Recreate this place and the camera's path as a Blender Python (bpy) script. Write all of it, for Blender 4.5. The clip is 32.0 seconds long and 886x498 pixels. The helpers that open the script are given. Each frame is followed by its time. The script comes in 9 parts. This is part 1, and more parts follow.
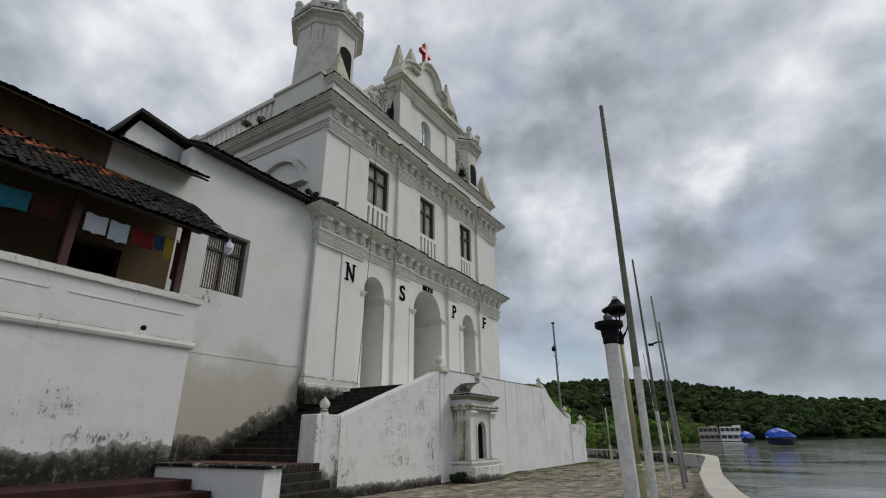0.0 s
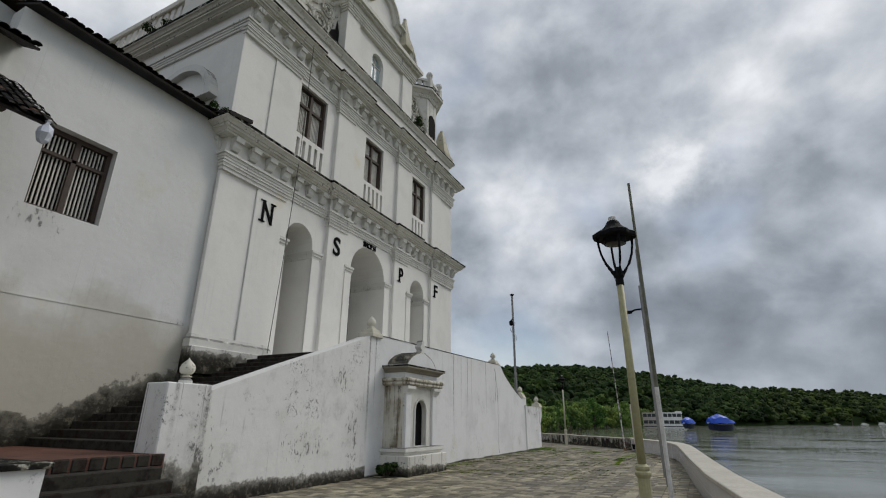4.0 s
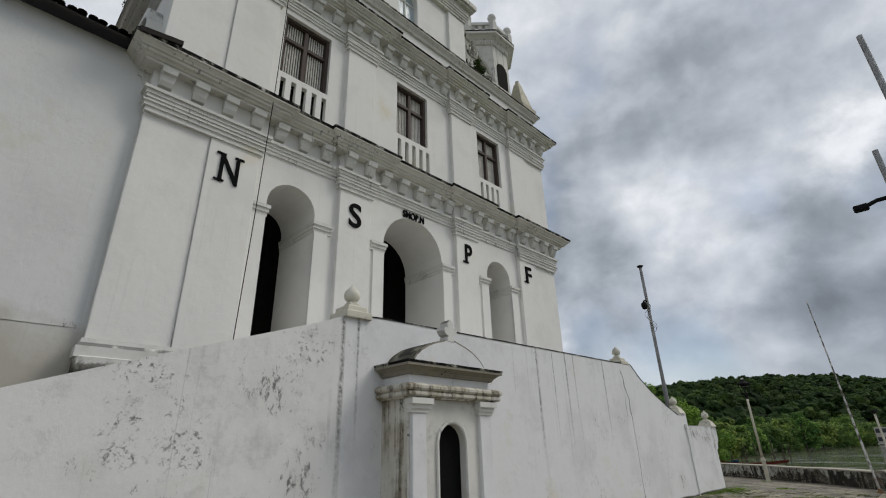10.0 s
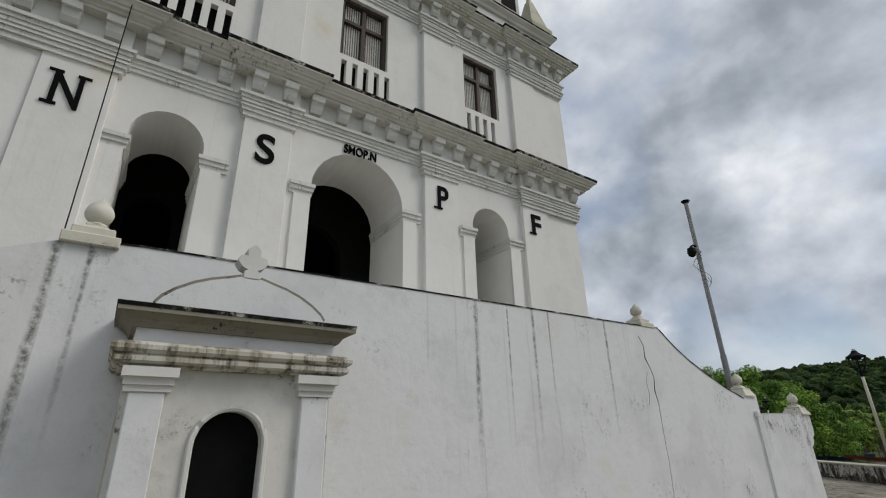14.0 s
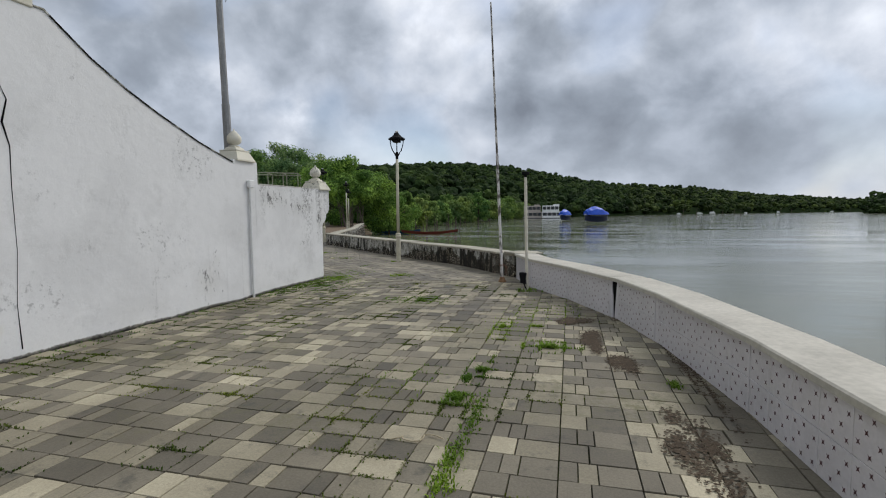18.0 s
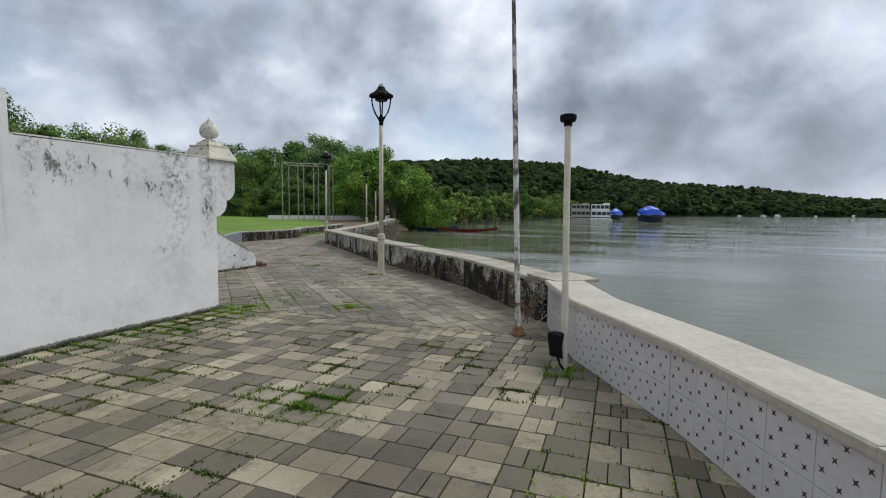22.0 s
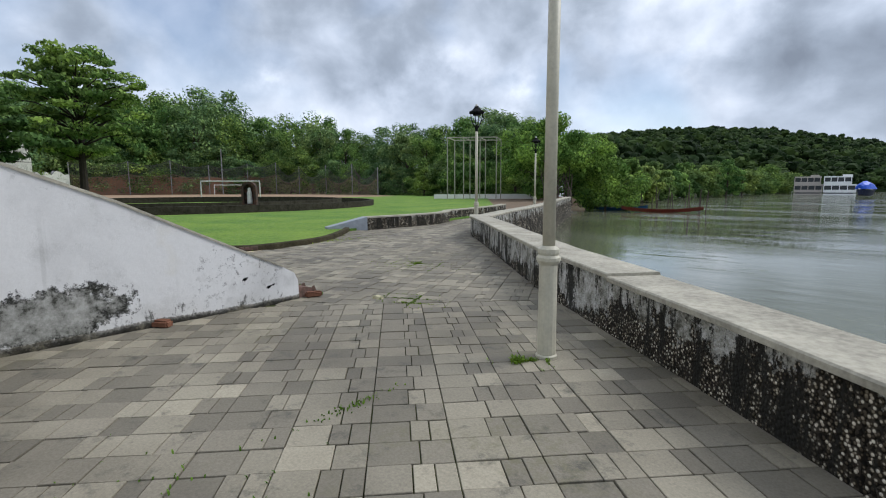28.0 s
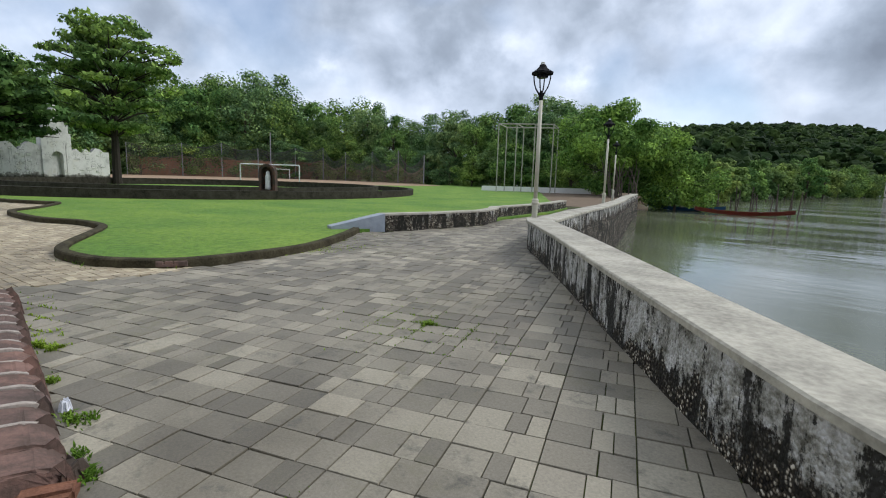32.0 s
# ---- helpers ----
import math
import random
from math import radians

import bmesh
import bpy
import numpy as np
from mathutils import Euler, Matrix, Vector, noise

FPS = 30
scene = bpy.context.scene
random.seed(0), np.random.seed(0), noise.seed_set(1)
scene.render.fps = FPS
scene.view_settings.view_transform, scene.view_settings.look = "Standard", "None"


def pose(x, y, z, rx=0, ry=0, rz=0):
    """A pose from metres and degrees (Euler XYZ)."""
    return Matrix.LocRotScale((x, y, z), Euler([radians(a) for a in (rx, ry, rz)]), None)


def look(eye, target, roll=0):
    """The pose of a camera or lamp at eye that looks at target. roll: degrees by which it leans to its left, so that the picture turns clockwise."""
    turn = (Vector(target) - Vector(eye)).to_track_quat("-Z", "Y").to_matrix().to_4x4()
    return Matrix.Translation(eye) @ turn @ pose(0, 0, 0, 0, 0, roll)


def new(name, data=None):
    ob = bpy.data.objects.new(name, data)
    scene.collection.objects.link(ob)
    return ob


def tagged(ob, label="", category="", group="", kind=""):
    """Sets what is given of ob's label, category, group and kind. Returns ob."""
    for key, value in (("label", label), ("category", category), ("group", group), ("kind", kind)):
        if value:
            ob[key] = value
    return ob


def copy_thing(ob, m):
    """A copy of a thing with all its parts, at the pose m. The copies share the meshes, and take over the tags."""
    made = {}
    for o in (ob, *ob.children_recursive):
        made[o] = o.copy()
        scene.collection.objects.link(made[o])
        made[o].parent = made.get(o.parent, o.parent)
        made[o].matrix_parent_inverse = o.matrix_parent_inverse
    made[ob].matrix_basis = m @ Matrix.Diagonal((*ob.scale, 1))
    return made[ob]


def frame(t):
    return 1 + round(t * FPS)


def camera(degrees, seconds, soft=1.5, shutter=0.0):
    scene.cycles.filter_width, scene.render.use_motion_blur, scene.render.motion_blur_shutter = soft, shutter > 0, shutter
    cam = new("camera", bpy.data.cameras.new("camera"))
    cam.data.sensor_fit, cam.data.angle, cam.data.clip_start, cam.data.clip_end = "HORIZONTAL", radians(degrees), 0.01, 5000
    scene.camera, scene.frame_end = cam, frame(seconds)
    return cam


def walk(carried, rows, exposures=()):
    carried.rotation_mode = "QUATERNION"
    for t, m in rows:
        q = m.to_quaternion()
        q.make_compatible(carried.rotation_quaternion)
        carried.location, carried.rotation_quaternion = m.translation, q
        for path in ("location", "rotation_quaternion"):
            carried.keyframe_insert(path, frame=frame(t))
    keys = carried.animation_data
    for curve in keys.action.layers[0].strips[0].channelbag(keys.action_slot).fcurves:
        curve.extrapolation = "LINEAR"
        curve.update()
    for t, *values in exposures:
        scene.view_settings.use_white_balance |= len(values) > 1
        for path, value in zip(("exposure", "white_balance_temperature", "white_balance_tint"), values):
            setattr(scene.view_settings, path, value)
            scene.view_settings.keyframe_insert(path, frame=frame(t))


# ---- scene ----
cam = camera(85.4, 32.0, 1.1)
METRES, EYE, TILT, LEAN, TURN = 39.5, 1.5, 0.0, 0.0, 32.2
PATH = [
    (0, (0.001, 0.0, 1.441), (-0.982, 1.579, 2.176), -0.5),
    (0.5, (-0.28, 0.257, 1.438), (-1.291, 1.84, 2.125), -0.3),
    (1, (-0.561, 0.488, 1.43), (-1.547, 2.093, 2.101), -0.3),
    (1.5, (-0.776, 0.796, 1.413), (-1.719, 2.416, 2.11), 0.0),
    (2, (-0.941, 1.251, 1.389), (-1.837, 2.886, 2.112), 0.5),
    (2.5, (-1.096, 1.82, 1.39), (-1.932, 3.492, 2.102), 0.5),
    (4.5, (-1.592, 4.274, 1.483), (-2.467, 5.945, 2.147), 0.5),
    (5, (-1.716, 4.809, 1.5), (-2.66, 6.433, 2.186), -0.0),
    (5.5, (-1.827, 5.358, 1.521), (-2.843, 6.928, 2.23), 0.0),
    (6, (-1.955, 5.916, 1.533), (-3.006, 7.45, 2.271), -0.2),
    (6.5, (-2.065, 6.514, 1.536), (-3.13, 8.021, 2.306), -0.5),
    (7, (-2.191, 7.103, 1.546), (-3.276, 8.587, 2.334), -0.4),
    (7.5, (-2.329, 7.705, 1.558), (-3.432, 9.168, 2.36), -0.7),
    (8, (-2.43, 8.317, 1.563), (-3.579, 9.746, 2.362), -0.4),
    (8.5, (-2.563, 8.932, 1.561), (-3.737, 10.346, 2.351), -0.8),
    (9, (-2.655, 9.545, 1.559), (-3.864, 10.932, 2.342), -0.8),
    (9.5, (-2.77, 10.172, 1.574), (-4.033, 11.515, 2.349), -0.8),
    (10, (-2.897, 10.809, 1.597), (-4.193, 12.121, 2.373), -1.7),
    (10.5, (-2.983, 11.427, 1.611), (-4.33, 12.684, 2.389), -1.9),
    (11, (-3.112, 12.058, 1.618), (-4.479, 13.279, 2.42), -2.4),
    (11.5, (-3.179, 12.698, 1.625), (-4.562, 13.862, 2.48), -2.5),
    (12, (-3.238, 13.317, 1.637), (-4.644, 14.4, 2.559), -2.1),
    (12.5, (-3.31, 13.965, 1.665), (-4.737, 14.994, 2.616), -1.7),
    (13, (-3.383, 14.594, 1.677), (-4.862, 15.596, 2.577), -0.5),
    (13.5, (-3.469, 15.251, 1.693), (-4.987, 16.261, 2.515), -0.3),
    (15.5, (-3.743, 18.274, 1.609), (-5.137, 19.663, 1.964), -2.8),
    (16, (-3.772, 18.994, 1.598), (-4.94, 20.608, 1.775), -2.8),
    (16.5, (-3.754, 19.651, 1.583), (-4.725, 21.398, 1.651), -1.6),
    (17, (-3.736, 20.279, 1.571), (-4.467, 22.141, 1.556), -1.1),
    (17.5, (-3.734, 20.923, 1.562), (-4.316, 22.834, 1.473), -1.0),
    (18, (-3.76, 21.576, 1.552), (-4.271, 23.505, 1.409), -0.6),
    (18.5, (-3.799, 22.237, 1.541), (-4.227, 24.184, 1.389), -0.4),
    (19, (-3.84, 22.929, 1.532), (-4.263, 24.878, 1.39), -0.4),
    (19.5, (-3.913, 23.646, 1.512), (-4.319, 25.601, 1.395), -0.7),
    (20, (-3.95, 24.328, 1.48), (-4.398, 26.273, 1.354), -0.7),
    (20.5, (-3.991, 24.975, 1.462), (-4.471, 26.912, 1.321), -0.2),
    (21, (-3.981, 25.626, 1.461), (-4.521, 27.546, 1.315), -0.1),
    (21.5, (-4.035, 26.249, 1.461), (-4.652, 28.145, 1.302), 0.9),
    (22, (-4.154, 26.857, 1.477), (-4.842, 28.729, 1.32), 0.6),
    (22.5, (-4.305, 27.457, 1.487), (-5.11, 29.281, 1.328), 0.9),
    (23, (-4.486, 28.043, 1.491), (-5.38, 29.825, 1.33), 0.7),
    (23.5, (-4.683, 28.614, 1.481), (-5.67, 30.346, 1.322), 0.8),
    (24, (-4.965, 29.171, 1.476), (-6.028, 30.857, 1.309), 1.2),
    (24.5, (-5.231, 29.711, 1.493), (-6.335, 31.371, 1.325), 0.7),
    (25, (-5.492, 30.239, 1.489), (-6.654, 31.858, 1.316), 0.7),
    (25.5, (-5.781, 30.766, 1.474), (-6.977, 32.359, 1.291), 0.5),
    (27.5, (-7.116, 32.783, 1.421), (-8.405, 34.289, 1.156), 0.1),
    (28, (-7.452, 33.254, 1.422), (-8.742, 34.762, 1.172), -0.2),
    (28.5, (-7.79, 33.705, 1.424), (-9.118, 35.179, 1.171), 0.1),
    (29, (-8.159, 34.129, 1.412), (-9.512, 35.581, 1.164), -0.3),
    (29.5, (-8.506, 34.596, 1.389), (-9.889, 36.018, 1.134), -0.3),
    (30, (-8.87, 35.036, 1.377), (-10.27, 36.438, 1.102), 0.5),
    (30.5, (-9.224, 35.458, 1.382), (-10.621, 36.861, 1.1), 0.6),
    (31, (-9.608, 35.898, 1.391), (-11.033, 37.272, 1.107), 1.3),
    (31.5, (-10.008, 36.334, 1.399), (-11.424, 37.718, 1.114), 1.4),
    (32, (-10.409, 36.803, 1.397), (-11.834, 38.176, 1.106), 1.7),
]
walk(cam, [(t, look(eye, target, roll)) for t, eye, target, roll in PATH], exposures=[(0, -0.08, 6700, 10), (6, -0.06, 6700, 10), (13.5, 0.04, 6700, 10), (15.7, -0.08, 6600, 11), (17, 0.08, 6550, 11), (18, 0.24, 6550, 11), (20, 0.22, 6530, 11), (22, 0.32, 6500, 11), (28, 0.52, 6220, 11), (32, 0.58, 6180, 11)])

# ---- world, sun and exposure ----
SUN_DIR = Vector((0.45, 0.62, 0.75)).normalized()


def nd(tree, kind, **props):
    n = tree.nodes.new(kind)
    for k, v in props.items():
        if k == "op":
            n.operation = v
        elif k == "blend":
            n.blend_type = v
        elif k == "dtype":
            n.data_type = v
        else:
            n.inputs[k.replace("_", " ")].default_value = v
    return n


def ramp(tree, fac, stops):
    n = tree.nodes.new("ShaderNodeValToRGB")
    els = n.color_ramp.elements
    while len(els) < len(stops):
        els.new(0.5)
    for e, (p, c) in zip(els, stops):
        e.position = p
        e.color = (*c, 1) if isinstance(c, tuple) else (c, c, c, 1)
    tree.links.new(fac, n.inputs["Fac"])
    return n.outputs["Color"]


def mix(tree, fac, a, b, blend="MIX"):
    n = tree.nodes.new("ShaderNodeMix")
    n.data_type, n.blend_type = "RGBA", blend
    for socket, v in ((n.inputs[0], fac), (n.inputs[6], a), (n.inputs[7], b)):
        if isinstance(v, (int, float)):
            socket.default_value = v if socket == n.inputs[0] else (v, v, v, 1)
        elif isinstance(v, tuple):
            socket.default_value = (*v, 1)
        else:
            tree.links.new(v, socket)
    return n.outputs[2]


def maths(tree, op, a, b=0.0):
    n = tree.nodes.new("ShaderNodeMath")
    n.operation = op
    for socket, v in zip(n.inputs, (a, b)):
        if isinstance(v, (int, float)):
            socket.default_value = v
        else:
            tree.links.new(v, socket)
    return n.outputs[0]


# cloud masses: bearing to the left of +y, height, breadth (all in degrees), and how bright (+) or dark (-) the mass is
CLOUDS = (
    (12, 37, 17, -0.06), (4, 17.5, 9, -0.085), (-9, 21, 9, -0.07), (-6, 9.5, 12, -0.06), (-10, 15, 8, -0.045), (26, 15.5, 8, -0.055), (-20, 7.5, 13, -0.07),
    (28, 12, 16, -0.03), (40, 16, 30, -0.02), (12, 11, 9, -0.03), (47, 13.5, 6, -0.055), (2, 11.5, 6, -0.05), (20, 12, 6, -0.03), (33, 32, 9, -0.03), (-34, 10, 12, -0.04), (62, 20, 12, -0.05), (30, 27, 10, -0.045), (45, 19, 10, -0.06), (80, 14, 10, -0.03), (-2, 36, 8, -0.03),
    (0, 26, 6, 0.1), (16, 23, 9, 0.06), (13, 14, 5, 0.035), (78, 52, 33, 0.085), (22, 7.5, 6, 0.045), (33, 19, 7, 0.01), (33, 9.5, 4, 0.085), (41, 10.5, 5, 0.05),
    (28, 21.5, 5, 0.015), (9, 13.5, 4, 0.025), (61, 12, 3.5, 0.075), (38, 13, 4, 0.05), (-26, 15, 9, 0.06), (-14, 33, 10, 0.05), (52, 8, 6, 0.05), (-5, 27, 6, 0.05))


def make_world():
    """Broken rain clouds: a drifting sheet of noise under which the larger masses lie where the day had them."""
    world = bpy.data.worlds.new("overcast_sky")
    scene.world = world
    world.use_nodes = True
    tree = world.node_tree
    tree.nodes.clear()
    out = tree.nodes.new("ShaderNodeOutputWorld")
    bg = tree.nodes.new("ShaderNodeBackground")
    sky = tree.nodes.new("ShaderNodeTexSky")
    sky.sky_type, sky.sun_disc = "NISHITA", False
    sky.sun_elevation = math.asin(SUN_DIR.z)
    sky.sun_rotation = math.atan2(SUN_DIR.x, SUN_DIR.y)
    coord = tree.nodes.new("ShaderNodeTexCoord")
    sep = tree.nodes.new("ShaderNodeSeparateXYZ")
    tree.links.new(coord.outputs["Generated"], sep.inputs[0])

    def vec(op, a, b):
        n = tree.nodes.new("ShaderNodeVectorMath")
        n.operation = op
        for socket, v in zip(n.inputs, (a, b)):
            if isinstance(v, tuple):
                socket.default_value = v
            else:
                tree.links.new(v, socket)
        return n.outputs["Value" if op == "DISTANCE" else "Vector"]

    sheet = vec("MULTIPLY", coord.outputs["Generated"], (1.0, 1.0, 1.25))
    big = nd(tree, "ShaderNodeTexNoise", Scale=3.0, Detail=3.0, Roughness=0.5, Distortion=0.15)
    fine = nd(tree, "ShaderNodeTexNoise", Scale=8.0, Detail=8.0, Roughness=0.52, Distortion=0.15)
    for n in (big, fine):
        tree.links.new(sheet, n.inputs["Vector"])
    ragged = nd(tree, "ShaderNodeTexNoise", Scale=4.5, Detail=7.0, Roughness=0.6)
    tree.links.new(coord.outputs["Generated"], ragged.inputs["Vector"])
    shove = vec("MULTIPLY", vec("SUBTRACT", ragged.outputs["Color"], (0.5, 0.5, 0.5)), (0.3, 0.3, 0.24))
    at = vec("MULTIPLY", vec("ADD", coord.outputs["Generated"], shove), (1.0, 1.0, 1.7))
    total = maths(tree, "ADD", maths(tree, "MULTIPLY", big.outputs[0], 0.32), maths(tree, "MULTIPLY", fine.outputs[0], 0.27))
    total = maths(tree, "ADD", total, 0.225)
    for az, el, wide, much in CLOUDS:
        a, e, r = radians(az), radians(el), radians(wide) * 1.25
        far = vec("DISTANCE", at, (-math.sin(a) * math.cos(e), math.cos(a) * math.cos(e), math.sin(e) * 1.7))
        near = tree.nodes.new("ShaderNodeMapRange")
        near.interpolation_type = "SMOOTHSTEP"
        near.inputs[1].default_value, near.inputs[2].default_value = 0.0, r
        near.inputs[3].default_value, near.inputs[4].default_value = much, 0.0
        tree.links.new(far, near.inputs[0])
        total = maths(tree, "ADD", total, near.outputs[0])
    cloud = ramp(tree, total, [(0.38, (0.195, 0.22, 0.258)), (0.45, (0.30, 0.337, 0.388)), (0.51, (0.45, 0.493, 0.556)), (0.565, (0.615, 0.65, 0.705)), (0.61, (0.78, 0.81, 0.86)), (0.67, (0.95, 0.97, 1.0))])
    haze = ramp(tree, sep.outputs[2], [(0.0, 0.6), (0.05, 0.25), (0.2, 0.0)])
    cloud = mix(tree, haze, cloud, (0.50, 0.53, 0.565))
    blue = mix(tree, 1.0, sky.outputs[0], (0.09, 0.09, 0.09), "MULTIPLY")
    clear = 0.0
    for az, el, wide in ((74, 20, 26), (36, 26, 12)):
        a, e = radians(az), radians(el)
        near = tree.nodes.new("ShaderNodeMapRange")
        near.interpolation_type = "SMOOTHSTEP"
        near.inputs[2].default_value, near.inputs[3].default_value, near.inputs[4].default_value = radians(wide), 0.16, 0.0
        tree.links.new(vec("DISTANCE", at, (-math.sin(a) * math.cos(e), math.cos(a) * math.cos(e), math.sin(e) * 1.7)), near.inputs[0])
        clear = maths(tree, "ADD", near.outputs[0], clear)
    gap = ramp(tree, maths(tree, "ADD", big.outputs[0], clear), [(0.54, 0.0), (0.70, 0.6)])
    low = ramp(tree, sep.outputs[2], [(0.0, (0.84, 0.87, 0.91)), (0.22, (0.86, 0.885, 0.92)), (0.5, (1.0, 1.01, 1.02))])
    tree.links.new(mix(tree, 1.0, mix(tree, gap, cloud, blue), low, "MULTIPLY"), bg.inputs["Color"])
    bg.inputs["Strength"].default_value = 1.08
    tree.links.new(bg.outputs[0], out.inputs["Surface"])


make_world()
sun = new("sun", bpy.data.lights.new("sun", "SUN"))
sun.data.energy, sun.data.angle, sun.data.color = 1.5, radians(25), (1.0, 0.97, 0.92)
sun.matrix_world = look((0, 0, 60), tuple(Vector((0, 0, 60)) - SUN_DIR))


# ---- materials ----
def shader(name, rough=0.8, metal=0.0, spec=0.3):
    m = bpy.data.materials.new(name)
    m.use_nodes = True
    t = m.node_tree
    b = t.nodes["Principled BSDF"]
    b.inputs["Roughness"].default_value, b.inputs["Metallic"].default_value = rough, metal
    b.inputs["Specular IOR Level"].default_value = spec
    return m, t, b


def place(t, scale=(1, 1, 1), kind="Object"):
    c = t.nodes.new("ShaderNodeTexCoord")
    mp = t.nodes.new("ShaderNodeMapping")
    mp.inputs["Scale"].default_value = scale
    if kind == "World":
        g = t.nodes.new("ShaderNodeNewGeometry")
        t.links.new(g.outputs["Position"], mp.inputs[0])
    else:
        t.links.new(c.outputs[kind], mp.inputs[0])
    return mp.outputs[0]


def noisy(t, scale, detail=5.0, rough=0.6, stretch=(1, 1, 1), kind="World", distort=0.0):
    n = nd(t, "ShaderNodeTexNoise", Scale=scale, Detail=detail, Roughness=rough, Distortion=distort)
    t.links.new(place(t, stretch, kind), n.inputs["Vector"])
    return n.outputs[0]


def bump(t, b, height, strength, distance=0.02):
    n = nd(t, "ShaderNodeBump", Strength=strength, Distance=distance)
    t.links.new(height, n.inputs["Height"])
    t.links.new(n.outputs[0], b.inputs["Normal"])


def mat_plain(name, colour, rough=0.6, metal=0.0, vary=0.25, scale=6.0, bumpy=0.15, spec=0.3):
    m, t, b = shader(name, rough, metal, spec)
    n1, n2 = noisy(t, scale), noisy(t, scale * 9, 3.0)
    dark = tuple(c * (1 - vary) for c in colour)
    lite = tuple(min(1.0, c * (1 + vary * 0.6)) for c in colour)
    c = ramp(t, n1, [(0.3, dark), (0.7, lite)])
    c = mix(t, 0.35, c, ramp(t, n2, [(0.35, dark), (0.65, lite)]))
    t.links.new(c, b.inputs["Base Color"])
    bump(t, b, n2, bumpy, 0.01)
    return m


def mat_plaster(name, colour=(0.72, 0.715, 0.69), mould=0.5, streak=0.5, base_z=None, base_h=0.6, yellow=0.3, top=0.0, slope=0.0, marks=(), peel=None, clean=0.84, damp=None, specks=None):
    """Lime-washed plaster with black mould specks, narrow rain streaks and, at its foot, a ragged edge of mould; slope lets the foot climb with a stair."""
    m, t, b = shader(name, 0.9, 0.0, 0.15)
    soft, grain = noisy(t, 0.7, 4.0), noisy(t, 45.0, 5.0, 0.7)
    warm = tuple(c * k for c, k in zip(colour, (0.93, 0.885, 0.76)))
    grey = tuple(c * clean for c in colour)
    c = ramp(t, soft, [(0.35, grey), (0.5, colour), (0.62, colour), (0.78, warm if yellow else grey)])
    c = mix(t, 0.22, c, mix(t, 1.0, c, ramp(t, grain, [(0.3, clean - 0.06), (0.6, 1.04)]), "MULTIPLY"))
    blotch = ramp(t, noisy(t, 2.1, 9.0, 0.72), [(0.34, 0.0), (0.46, 1.0)])
    c = mix(t, 0.45 * mould, c, mix(t, 1.0, c, mix(t, blotch, (0.55, 0.55, 0.53), 1.0), "MULTIPLY"))
    streaks = noisy(t, 1.0, 5.0, 0.6, (9.0, 9.0, 0.13))
    where = noisy(t, 0.4, 3.0)
    s = maths(t, "MULTIPLY", ramp(t, streaks, [(0.595, 0.0), (0.65, 1.0)]), ramp(t, where, [(0.47, 0.0), (0.57, 1.0)]))
    c = mix(t, maths(t, "MULTIPLY", s, streak), c, (0.06, 0.058, 0.05))
    spots, patch = noisy(t, 13.0, 9.0, 0.8), noisy(t, 0.9, 6.0, 0.65)
    k = maths(t, "MULTIPLY", ramp(t, spots, [(0.535, 0.0), (0.585, 1.0)]), ramp(t, patch, [(0.585 - 0.05 * mould, 0.0), (0.665 - 0.05 * mould, 1.0)]))
    c = mix(t, maths(t, "MULTIPLY", k, mould), c, (0.028, 0.03, 0.024))
    if damp or specks:
        g = t.nodes.new("ShaderNodeNewGeometry")
        sep = t.nodes.new("ShaderNodeSeparateXYZ")
        t.links.new(g.outputs["Position"], sep.inputs[0])
    if damp:
        wet = maths(t, "ADD", maths(t, "DIVIDE", maths(t, "SUBTRACT", sep.outputs[2], damp[0]), damp[1]), maths(t, "MULTIPLY", maths(t, "SUBTRACT", noisy(t, 0.45, 5.0, 0.6), 0.5), 2.2))
        c = mix(t, ramp(t, wet, [(0.35, 0.75), (0.75, 0.45), (1.0, 0.0)]), c, (0.43, 0.395, 0.31))
    for y0, z0, ry, rz in specks or ():
        dy = maths(t, "DIVIDE", maths(t, "SUBTRACT", sep.outputs[1], y0), ry)
        dz = maths(t, "DIVIDE", maths(t, "SUBTRACT", sep.outputs[2], z0), rz)
        far = maths(t, "SQRT", maths(t, "ADD", maths(t, "MULTIPLY", dy, dy), maths(t, "MULTIPLY", dz, dz)))
        where = maths(t, "SUBTRACT", 1.0, far)
        c = mix(t, ramp(t, maths(t, "ADD", where, maths(t, "SUBTRACT", noisy(t, 3.0, 6.0, 0.7), 0.5)), [(0.1, 0.0), (0.9, 0.2)]), c, (0.40, 0.385, 0.34))
        dots = maths(t, "ADD", maths(t, "MULTIPLY", maths(t, "MAXIMUM", where, -1.0), 0.13), noisy(t, 7.5, 9.0, 0.8, (1, 1, 0.5)))
        c = mix(t, ramp(t, dots, [(0.615, 0.0), (0.675, 0.8)]), c, (0.045, 0.045, 0.038))
    if peel:
        y0, z0, ry, rz = peel
        g = t.nodes.new("ShaderNodeNewGeometry")
        sep = t.nodes.new("ShaderNodeSeparateXYZ")
        t.links.new(g.outputs["Position"], sep.inputs[0])
        dy = maths(t, "DIVIDE", maths(t, "SUBTRACT", sep.outputs[1], y0), ry)
        dz = maths(t, "DIVIDE", maths(t, "SUBTRACT", maths(t, "SUBTRACT", sep.outputs[2], z0), maths(t, "MULTIPLY", dy, 0.06)), rz)
        far = maths(t, "SQRT", maths(t, "ADD", maths(t, "MULTIPLY", dy, dy), maths(t, "MULTIPLY", dz, dz)))
